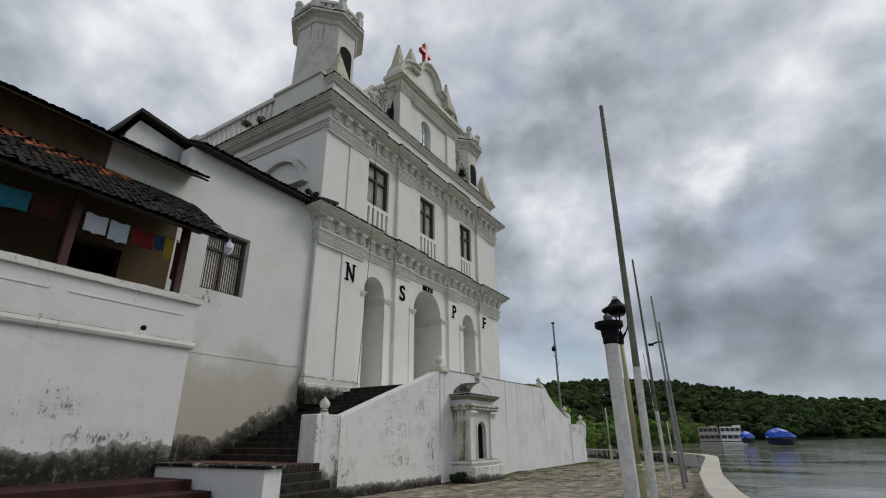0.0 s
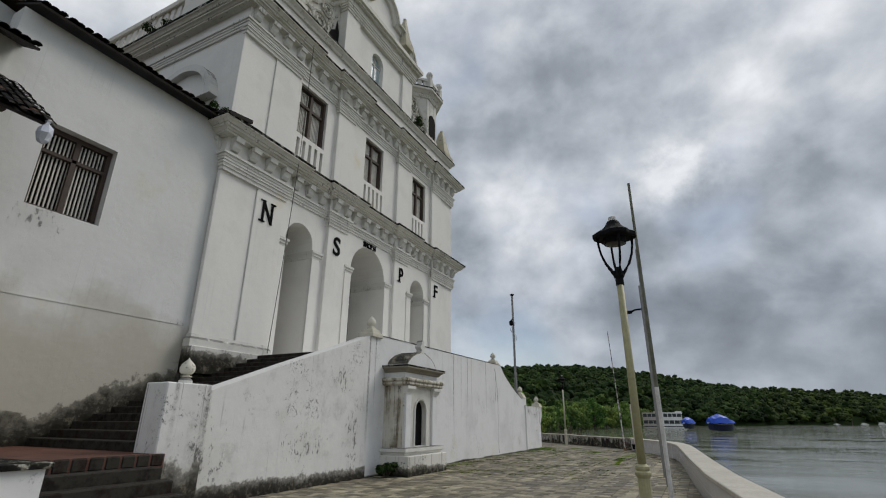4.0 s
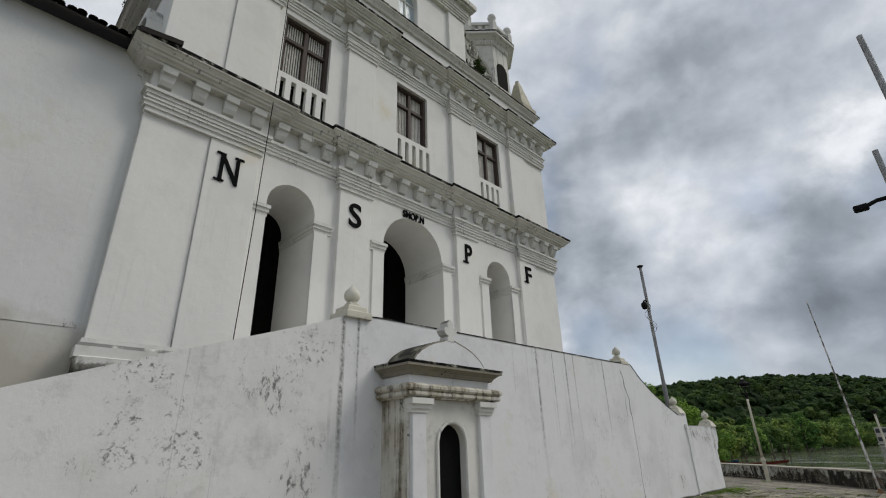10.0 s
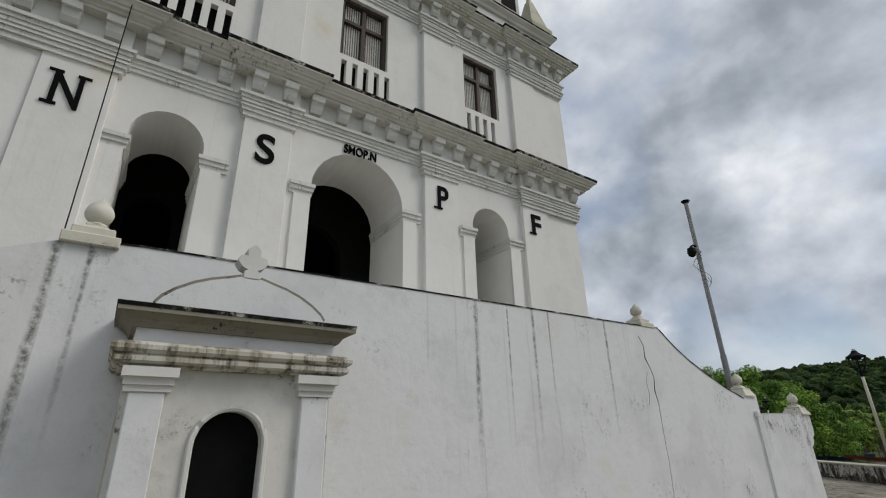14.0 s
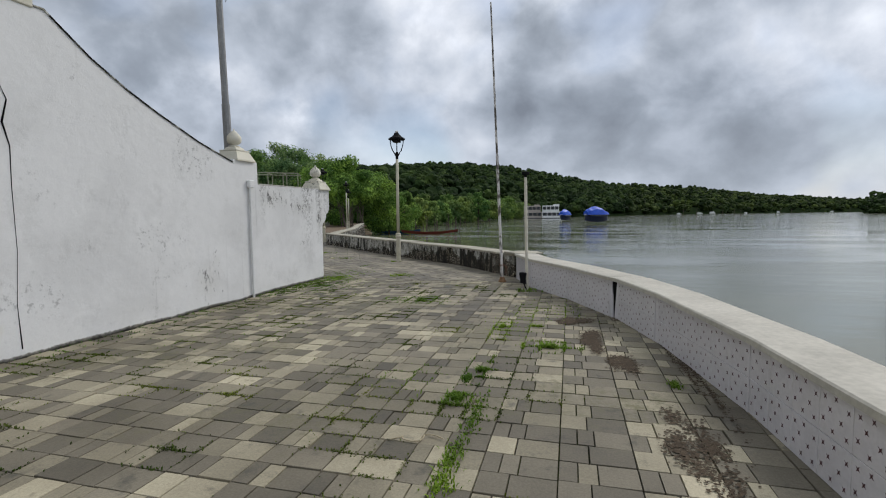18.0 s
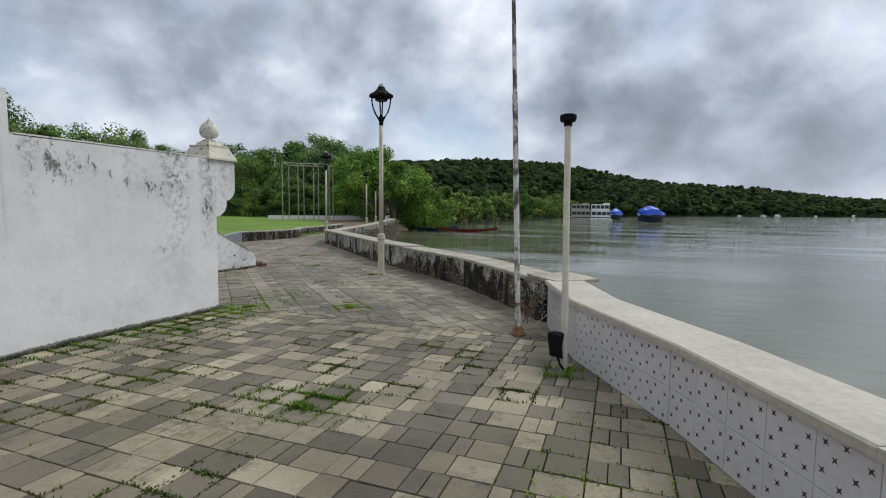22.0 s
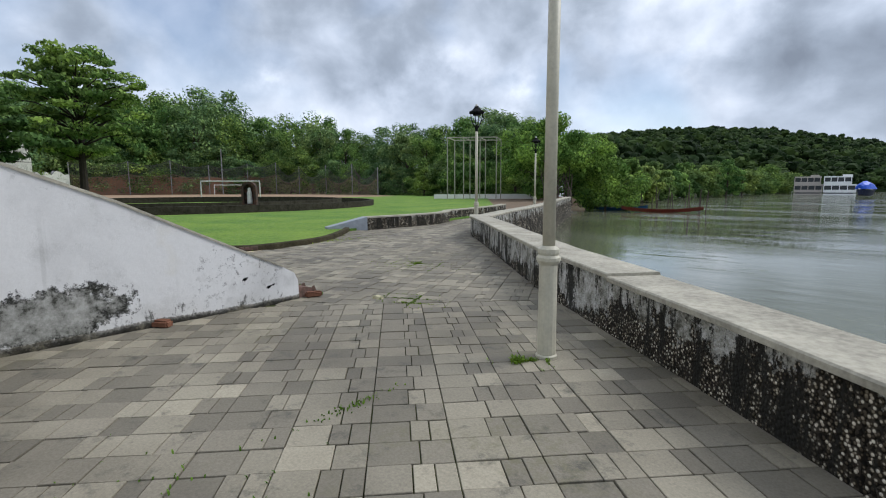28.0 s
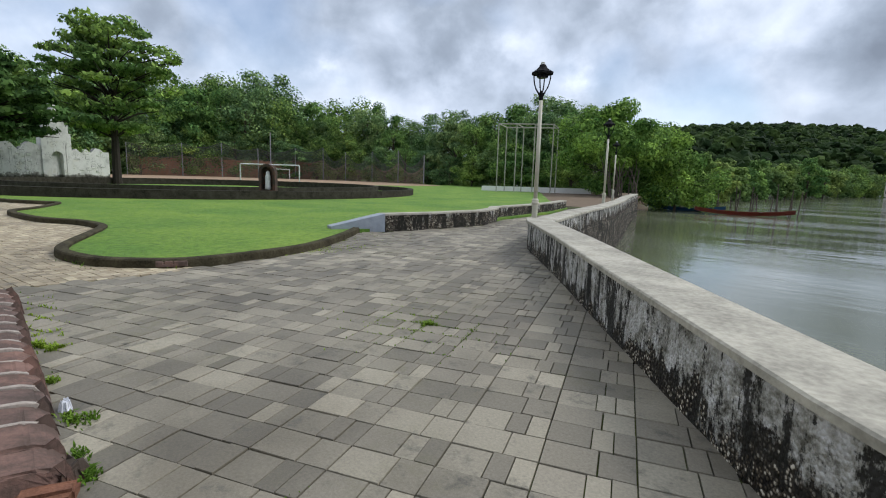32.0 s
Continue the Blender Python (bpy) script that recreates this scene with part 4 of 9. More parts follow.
def build_church():
    # lower storey with three deep arches
    holes = [arch_loop(c, h, FLOOR + 0.02, s) for c, h, s in ARCHES]
    outer = [(Y0, 2.6), (Y0, 10.3), (Y1, 10.3), (Y1, 2.6)]
    part("lower_wall", slab(outer, holes, FX, FX - 1.9), PLASTER, church, "smooth white lime-washed lower wall with three deep arches")
    # portico surfaces are near black, their shade given by colour
    part("portico_back", slab(rect(Y0 + 0.02, Y1 - 0.02, 2.6, 10.2), [arch_loop(c, h * 0.8, FLOOR + 0.02, s - 0.3) for c, h, s in ARCHES], -17.2, -17.6), DARK, church, "portico wall with doors, coloured near black for the shade behind the arches")
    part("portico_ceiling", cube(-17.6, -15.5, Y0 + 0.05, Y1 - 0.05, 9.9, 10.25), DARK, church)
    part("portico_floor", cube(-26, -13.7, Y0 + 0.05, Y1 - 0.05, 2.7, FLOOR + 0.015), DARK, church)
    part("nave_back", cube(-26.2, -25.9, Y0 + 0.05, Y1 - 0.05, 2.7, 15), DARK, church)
    for y in (Y0, Y1 - 0.6):
        part("side_wall", cube(-34, FX - 1.9, y, y + 0.6, 0.0, 10.3), PLASTER, church, "plain white side wall")
        part("side_wall", cube(-34, FX - 0.9, y, y + 0.6, 10.3, 15.3), PLASTER, church, "plain white side wall")
    # pilasters
    for i, (a, b) in enumerate(PILASTERS):
        for z0, z1 in ((FLOOR + 0.32, 8.9), (10.3, 14.1)):
            outward = 0.14 if i not in (0, 5) else 0.09
            part("pilaster", cube(FX - 0.05, FX + outward, a, b, z0, z1, 0.01), PLASTER, church)
    for a, b in ((12.3, 14.95), (17.4, 18.5), (22.25, 23.35), (25.95, 28.55)):
        bm = sweep(bmesh.new(), [(-0.1, 0), (0.12, 0), (0.12, 0.2), (0.06, 0.27), (0.05, 0.35), (-0.1, 0.36)], [(FX - 0.02, a, FLOOR), (FX + 0.14, a, FLOOR), (FX + 0.14, b, FLOOR), (FX - 0.02, b, FLOOR)])
        part("pilaster_base", bm, TRIM, church)
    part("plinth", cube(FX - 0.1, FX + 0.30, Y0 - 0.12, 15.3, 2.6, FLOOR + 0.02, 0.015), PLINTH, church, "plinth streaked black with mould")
    # arch imposts
    for c, h, s in ARCHES:
        for side in (-1, 1):
            e = c + side * h
            bm = bmesh.new()
            for o, z0, z1 in ((0.05, 7.16, 7.26), (0.09, 7.26, 7.36), (0.13, 7.36, 7.45)):
                y = sorted((e - side * o * 0.6, e + side * 0.52))
                box(bm, FX - 1.88, FX + o, y[0], y[1], z0, z1)
            part("impost", bm, TRIM, church)
            y = sorted((e, e + side * 0.40))
            part("arch_pier", cube(FX - 0.02, FX + 0.05, y[0], y[1], FLOOR, 7.16), PLASTER, church)
    entablature(8.98, AGED, "lower")
    # upper storey
    holes = [rect(a, b, 11.85, 14.1) for a, b in WINDOWS] + [rect(a + 0.06 + 0.335 * k, a + 0.22 + 0.335 * k, 10.6, 11.66) for a, b in WINDOWS for k in range(5) if a + 0.22 + 0.335 * k < b + 0.1]
    part("upper_wall", slab(rect(Y0, Y1, 10.3, 15.3), holes, FX, FX - 0.9), PLASTER, church, "smooth white upper wall with three barred windows")
    for k, (a, b) in enumerate(WINDOWS):
        # black sheet close behind the slots in place of their own shade
        part("slot_backing", cube(FX - 0.5, FX - 0.16, a + 0.02, b + 0.08, 10.55, 11.7), MARK_SHADE_BLACK, church)
        w = hang(mesh_ob("window", cube(FX - 0.5, FX - 0.42, a, b, 11.85, 14.1), BACKING), church)
        for y0, y1, z0, z1 in ((a, a + 0.1, 11.85, 14.1), (b - 0.1, b, 11.85, 14.1), (a + 0.1, b - 0.1, 14.0, 14.1), (a + 0.1, b - 0.1, 11.85, 11.95)):
            part("frame", cube(FX - 0.42, FX - 0.12, y0, y1, z0, z1), WOOD, w)
        m = (a + b) / 2
        part("mullion", cube(FX - 0.40, FX - 0.16, m - 0.06, m + 0.06, 11.95, 13.97), WOOD, w)
        for y0, y1 in ((a + 0.1, m - 0.06), (m + 0.06, b - 0.1)):
            part("transom", cube(FX - 0.38, FX - 0.17, y0, y1, 13.25, 13.36), WOOD, w)
            n = 8
            for j in range(n):
                y = y0 + (y1 - y0) * (j + 0.5) / n
                part("bar", tube(bmesh.new(), [(FX - 0.3, y, 11.95), (FX - 0.3, y, 14.0)], 0.027, 5), SHUTTER, w)
    entablature(14.3, AGED, "upper")
    # attic above the upper cornice
    part("attic", cube(FX - 0.9, FX + 0.05, Y0 + 0.1, Y1 - 0.1, 15.3, 16.9), PLASTER, church, "low white attic wall with peeling paint")
    bm = sweep(bmesh.new(), [(-0.3, 16.8), (0.08, 16.8), (0.12, 16.9), (0.22, 17.0), (0.25, 17.02), (0.25, 17.12), (-0.3, 17.16)], [(-17.1, Y0 + 0.1, 0), (FX + 0.06, Y0 + 0.1, 0), (FX + 0.06, Y1 - 0.1, 0), (-20, Y1 - 0.1, 0)])
    part("attic_cornice", bm, AGED, church)
    bm = sweep(bmesh.new(), [(0.0, 17.12), (0.256, 17.06), (0.268, 17.14), (0.0, 17.2)], [(-17.1, Y0 + 0.1, 0), (FX + 0.06, Y0 + 0.1, 0), (FX + 0.06, Y1 - 0.1, 0), (-20, Y1 - 0.1, 0)])
    part("attic_edge", bm, MOULD, church)
    part("attic_side", cube(-17.1, FX - 0.35, Y0 - 0.35, Y0 + 0.6, 15.3, 17.17), TRIM, church, "stained square pedestal under the turret")
    part("attic_side_cap", cube(-17.2, FX - 0.27, Y0 - 0.45, Y0 + 0.6, 17.17, 17.33, 0.02), AGED, church)
    part("attic_side", cube(-18.2, FX - 0.9, Y1 - 0.6, Y1 - 0.1, 15.3, 16.85), PLASTER, church)
    # gable
    c = 20.36
    gl, gr = 17.35, 23.37
    win = arch_loop(c - 0.25, 0.5, 17.3, 18.8)
    part("gable_wall", slab(rect(gl, gr, 16.9, 20.4), [win], FX + 0.0, FX - 0.8), PLASTER, church, "white gable wall with a small arched window")
    part("gable_window", cube(FX - 0.3, FX - 0.25, c - 0.75, c + 0.25, 17.3, 19.3), PALEGLASS, church, "pale blue painted arched window")
    part("window_bar", cube(FX - 0.25, FX - 0.2, c - 0.27, c - 0.23, 17.3, 19.3), TRIM, church)
    part("window_bar", cube(FX - 0.25, FX - 0.2, c - 0.75, c + 0.25, 18.72, 18.78), TRIM, church)
    for a in (gl, gr - 1.0):
        part("gable_pilaster", cube(FX - 0.02, FX + 0.12, a, a + 1.0, 17.1, 19.9), PLASTER, church)
    bm = sweep(bmesh.new(), stepped(19.75, [(0.06, 0.12), (0.1, 0.12), (0.14, 0.12), (0.18, 0.3), (0.35, 0.12), (0.46, 0.14), (0.46, 0.1)]), [(FX - 0.8, gl, 0), (FX + 0.12, gl, 0), (FX + 0.12, gr, 0), (FX - 0.8, gr, 0)])
    part("gable_cornice", bm, AGED, church)
    # curved pediment: quarter rounds at the sides, a raised lobe in the middle
    rim = []
    for k in range(9):
        a = math.pi / 2 * k / 8
        rim.append((gr + 0.1 - 1.75 * (1 - math.cos(a)), 20.75 + 1.75 * math.sin(a)))
    for k in range(1, 14):
        a = math.pi * k / 14
        rim.append((c + 1.15 * math.cos(a), 22.15 + 1.45 * math.sin(a)))
    rim += [(2 * c - y, z) for y, z in rim[:9]][::-1]
    part("pediment", slab(rim, [], FX - 0.05, FX - 0.75), PLASTER, church)
    bm = bmesh.new()
    ring = []
    for i, (y, z) in enumerate(rim):
        a, b = rim[max(i - 1, 0)], rim[min(i + 1, len(rim) - 1)]
        d = Vector((b[0] - a[0], b[1] - a[1])).normalized()
        nrm = Vector((d.y, -d.x))
        ring.append([bm.verts.new((FX + x, y + nrm.x * o, z + nrm.y * o)) for x, o in ((-0.8, -0.22), (0.1, -0.22), (0.16, 0.02), (0.3, 0.06), (0.3, 0.16), (-0.8, 0.16))])
    for a, b in zip(ring, ring[1:]):
        for j in range(6):
            bm.faces.new((a[j], a[(j + 1) % 6], b[(j + 1) % 6], b[j]))
    bm.faces.new(ring[0][::-1])
    bm.faces.new(ring[-1])
    part("pediment_moulding", bm, AGED, church)
    part("cross_base", cube(FX - 0.6, FX, c - 0.4, c + 0.4, 23.5, 24.0, 0.03), AGED, church)
    bm = slab([(c - 0.14, 24.0), (c + 0.14, 24.0), (c + 0.14, 24.85), (c + 0.52, 24.85), (c + 0.52, 25.13), (c + 0.14, 25.13), (c + 0.14, 25.75), (c - 0.14, 25.75), (c - 0.14, 25.13), (c - 0.52, 25.13), (c - 0.52, 24.85), (c - 0.14, 24.85)], [], FX - 0.15, FX - 0.42)
    part("cross", bm, REDPAINT, church, "red-painted cross on the gable")

    def obelisk(y, z, h, w=0.42, x=FX - 0.3):
        bm = box(bmesh.new(), x - w, x + w, y - w, y + w, z, z + 0.35, 0.02)
        lathe(bm, [(w * 1.2, 0.35), (w * 0.3, h - 0.2), (w * 0.1, h - 0.15)], (x, y, z), 4, math.pi / 4)
        lathe(bm, [(0.02, h - 0.2), (0.10, h - 0.12), (0.10, h - 0.02), (0.02, h + 0.05)], (x, y, z), 8)
        part("obelisk", bm, OBELISK, church, "weathered yellowish obelisk pinnacle")

    for y, z, h in ((gl + 0.25, 20.7, 2.7), (c - 1.55, 22.2, 1.9)):
        obelisk(y, z, h, 0.48)
    obelisk(c + 2.05, 21.45, 2.3, 0.4, FX + 0.05)
    obelisk(12.95, 17.1, 1.9, 0.5)
    obelisk(27.9, 17.1, 2.3, 0.58)
    # scroll panels beside the gable
    for s in (-1, 1):
        ys = [c + s * (3.0 + 2.6 * k / 8) for k in range(9)]
        top = [(y, 17.1 + 2.35 * (1 - k / 8) ** 0.75 + 0.75 + 0.1 * math.sin(k * 2.3)) for k, y in enumerate(ys)]
        loop = [(ys[0], 17.1)] + top + [(ys[-1], 17.1)]
        part("scroll_panel", slab(loop, [], FX - 0.3, FX - 0.65), SCROLL, church, "crumbling scrolled wing wall with dark holes")
        rim = [(FX - 0.28, y, z) for y, z in top]
        part("scroll_rim", tube(bmesh.new(), rim, 0.11, 6), SCROLL, church)
        # no hole is cut: a dark slab carries the shade of the crumbled gap
        hole = [(c + s * u, w) for u, w in ((3.05, 17.2), (3.35, 17.3), (3.45, 17.75), (3.7, 17.95), (3.55, 18.3), (3.3, 18.5), (3.2, 19.1), (3.02, 18.5))]
        part("broken_hole", slab(hole, [], FX - 0.285, FX - 0.33), DARK, church, "dark slab for the shaded hole where the wing wall has crumbled")
        for y, z, r in ((c + s * 4.3, 18.05, 0.5), (c + s * 5.15, 17.85, 0.42), (c + s * 3.95, 19.05, 0.34)):
            for r2 in (r, r * 0.5):
                bm = bmesh.new()
                pts = [(FX - 0.27, y + r2 * math.cos(a), z + r2 * math.sin(a)) for a in [2 * math.pi * k / 14 for k in range(15)]]
                tube(bm, pts, 0.07, 6)
                part("volute", bm, SCROLL, church)
        for k in range(4):
            y = c + s * (5.4 + 0.32 * k)
            part("baluster", cube(FX - 0.35, FX - 0.2, y - 0.07, y + 0.07, 17.12, 17.75), TRIM, church)
        y = sorted((c + s * 5.2, c + s * 6.65))
        part("balustrade_rail", cube(FX - 0.42, FX - 0.14, y[0], y[1], 17.75, 17.92), AGED, church)
    # bell turrets
    for ty in (13.5, 26.8):
        tx = FX - 1.85
        t8 = math.pi / 8
        turret = hang(mesh_ob("bell_turret", lathe(bmesh.new(), [(1.6, 16.6), (1.6, 17.3), (1.56, 17.45), (1.52, 20.85), (1.6, 20.9), (1.66, 21.1), (1.85, 21.25), (1.98, 21.3), (1.98, 21.5), (1.45, 21.46), (1.4, 21.5)], (tx, ty, 0), 8, t8), TURRET), church)
        tagged(turret, "octagonal bell turret with stained whitewash")
        # added dark core: gives the gaps between the balusters their shade
        part("gallery_core", lathe(bmesh.new(), [(1.2, 21.45), (1.2, 22.0), (1.1, 22.02)], (tx, ty, 0), 8, t8), DARK, turret)
        part("cornice_edge", lathe(bmesh.new(), [(1.7, 21.44), (1.99, 21.43), (2.0, 21.5), (1.7, 21.53)], (tx, ty, 0), 8, t8), MOULD, turret)
        for k in range(8):
            a = math.pi / 4 * k
            d = Vector((math.cos(a), math.sin(a), 0))
            sd = Vector((-d.y, d.x, 0))
            if k % 4 == 0:
                bm = bmesh.new()
                base = Vector((tx, ty, 0)) + d * 1.45
                loop = arch_loop(0, 0.4, 17.75, 19.5, 8)
                front = [bm.verts.new(base + sd * u + Vector((0, 0, w))) for u, w in loop]
                backs = [bm.verts.new(base - d * 0.2 + sd * u + Vector((0, 0, w))) for u, w in loop]
                bm.faces.new(front)
                bm.faces.new(backs[::-1])
                for j in range(len(loop)):
                    bm.faces.new((front[j], front[(j + 1) % len(loop)], backs[(j + 1) % len(loop)], backs[j]))
                # solid slab, its dark colour stands for the shade inside the arch
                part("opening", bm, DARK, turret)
            v = Vector((math.cos(a + t8), math.sin(a + t8), 0)) * 1.68
            part("post", cube(tx + v.x - 0.17, tx + v.x + 0.17, ty + v.y - 0.17, ty + v.y + 0.17, 21.4, 22.3, 0.02), TURRET, turret)
            part("ball", lathe(bmesh.new(), [(0.12, 22.3), (0.1, 22.36), (0.2, 22.45), (0.235, 22.58), (0.2, 22.71), (0.08, 22.78)], (tx + v.x, ty + v.y, 0), 10), TRIM, turret, smooth=True)
            for j in (-1, 0, 1):
                q = Vector((tx, ty, 0)) + d * 1.5 + sd * (0.36 * j)
                bm = box(bmesh.new(), -0.08, 0.08, -0.12, 0.12, 21.42, 22.05)
                bmesh.ops.rotate(bm, verts=bm.verts, cent=(0, 0, 0), matrix=Matrix.Rotation(a, 3, "Z"))
                bmesh.ops.translate(bm, verts=bm.verts, vec=(q.x, q.y, 0))
                part("baluster", bm, TURRET, turret)
            q = Vector((tx, ty, 0)) + d * 1.5
            bm = box(bmesh.new(), -0.14, 0.14, -0.66, 0.66, 22.05, 22.25, 0.015)
            bmesh.ops.rotate(bm, verts=bm.verts, cent=(0, 0, 0), matrix=Matrix.Rotation(a, 3, "Z"))
            bmesh.ops.translate(bm, verts=bm.verts, vec=(q.x, q.y, 0))
            part("rail", bm, TRIM, turret)
    # side balustrade above the house roof
    wire = [(FX + 0.68, 14.93, 15.6), (FX + 0.66, 14.92, 12.6), (FX + 0.66, 14.9, 10.25), (FX + 0.5, 14.88, 6.5), (FX + 0.33, 14.85, 3.4)]
    part("hanging_wire", tube(bmesh.new(), wire, 0.011, 5), IRON, church, "thin black wire hanging down the facade")
    for k in range(34):
        x = -17.4 - 0.42 * k
        part("side_baluster", cube(x - 0.12, x + 0.12, Y0 - 0.1, Y0 + 0.1, 15.5, 17.2), TRIM, church)
    part("side_rail", cube(-31.8, -17.1, Y0 - 0.2, Y0 + 0.2, 17.2, 17.48, 0.03), AGED, church)
    part("side_rail_base", cube(-31.8, -17.1, Y0 - 0.22, Y0 + 0.22, 15.3, 15.75), AGED, church)
    part("side_post", cube(-24.6, -23.9, Y0 - 0.25, Y0 + 0.25, 15.42, 17.65, 0.03), AGED, church)
    bm = sweep(bmesh.new(), stepped(14.25, [(0.08, 0.2), (0.16, 0.2), (0.2, 0.4), (0.45, 0.2), (0.55, 0.3)]), [(-34, Y0, 0), (-22, Y0, 0)])
    part("side_cornice", bm, AGED, church)
    part("side_cornice_edge", sweep(bmesh.new(), [(0.2, 15.545), (0.556, 15.5), (0.562, 15.55), (0.2, 15.58)], [(-34, Y0, 0), (-22, Y0, 0)]), MOULD, church)
    part("roof", cube(-34, FX - 0.9, Y0 + 0.6, Y1 - 0.6, 15.3, 15.5), CAP_OLD, church)
    # lunette on the side wall, above the house roof
    hood = [(LUN + 1.75 * math.cos(math.pi * k / 14), 11.75 + 1.65 * math.sin(math.pi * k / 14)) for k in range(15)]
    inner = [(LUN + 1.45 * math.cos(math.pi * k / 14), 11.77 + 1.38 * math.sin(math.pi * k / 14)) for k in range(15)]
    part("lunette_hood", slab(hood, [inner], Y0 - 0.32, Y0 + 0.02, "y"), TRIM, church, "projecting white hood over a blind lunette")
    part("lunette", slab(inner, [], Y0 - 0.1, Y0 + 0.02, "y"), PLASTER, church)


build_church()


def letters(text, y, z, size, x=FX + 0.155, thick=0.02, width=None, name="wall_letter"):
    cu = bpy.data.curves.new("text", "FONT")
    cu.body, cu.size, cu.extrude, cu.align_x = text, size / 0.70, thick, "CENTER"
    cu.offset = 0.02 * size
    ob = new("text", cu)
    bpy.context.view_layer.update()
    me = bpy.data.meshes.new_from_object(ob.evaluated_get(bpy.context.evaluated_depsgraph_get()))
    bpy.data.objects.remove(ob)
    me.materials.append(MARK_SHADE_BLACK)
    out = new(name, me)
    sx = width / max(max(v.co.x for v in me.vertices) - min(v.co.x for v in me.vertices), 0.01) if width else 1.0
    rot = Matrix(((0, 0, 1, 0), (1, 0, 0, 0), (0, 1, 0, 0), (0, 0, 0, 1)))
    me.transform(Matrix.Translation((x, y, z)) @ rot @ Matrix.Diagonal((sx, 1, 1, 1)))
    hang(out, church)
    return tagged(out, f"black letters reading {text}" if len(text) > 1 else f"black letter {text}")


def serif(y0, y1, z):
    part("letter_serif", cube(FX + 0.14, FX + 0.175, y0, y1, z - 0.025, z + 0.025), MARK_SHADE_BLACK, church)


letters("N", 14.26, 7.64, 0.76, width=0.46)
for y0, y1, z in ((13.93, 14.15, 8.38), (13.93, 14.17, 7.66), (14.37, 14.59, 8.38)):
    serif(y0, y1, z)
letters("S", 17.93, 7.64, 0.74, width=0.42)
letters("P", 22.82, 7.74, 0.72, width=0.36)
serif(22.54, 22.82, 7.76)
letters("F", 26.47, 7.79, 0.70, width=0.4)
serif(26.17, 26.46, 7.81)
letters("SMOP.N", 20.33, 8.68, 0.25, x=FX + 0.02, width=0.92)


TIER = mat_plain("dark_red_laterite_step", (0.045, 0.017, 0.013), 0.75, 0.0, 0.7, 3.0, 0.5, 0.25)

# ---- stair terrace, its walls and the shrine ----
WX = -9.68
WTOP = [(8.98, 2.05), (10.1, 1.95), (12.3, 2.72), (14.8, 3.58), (15.3, 3.78), (16.0, 3.83), (25.0, 3.93), (25.95, 3.96), (26.5, 3.57), (27.0, 3.3), (27.5, 3.08), (28.3, 2.77), (29.1, 2.53)]


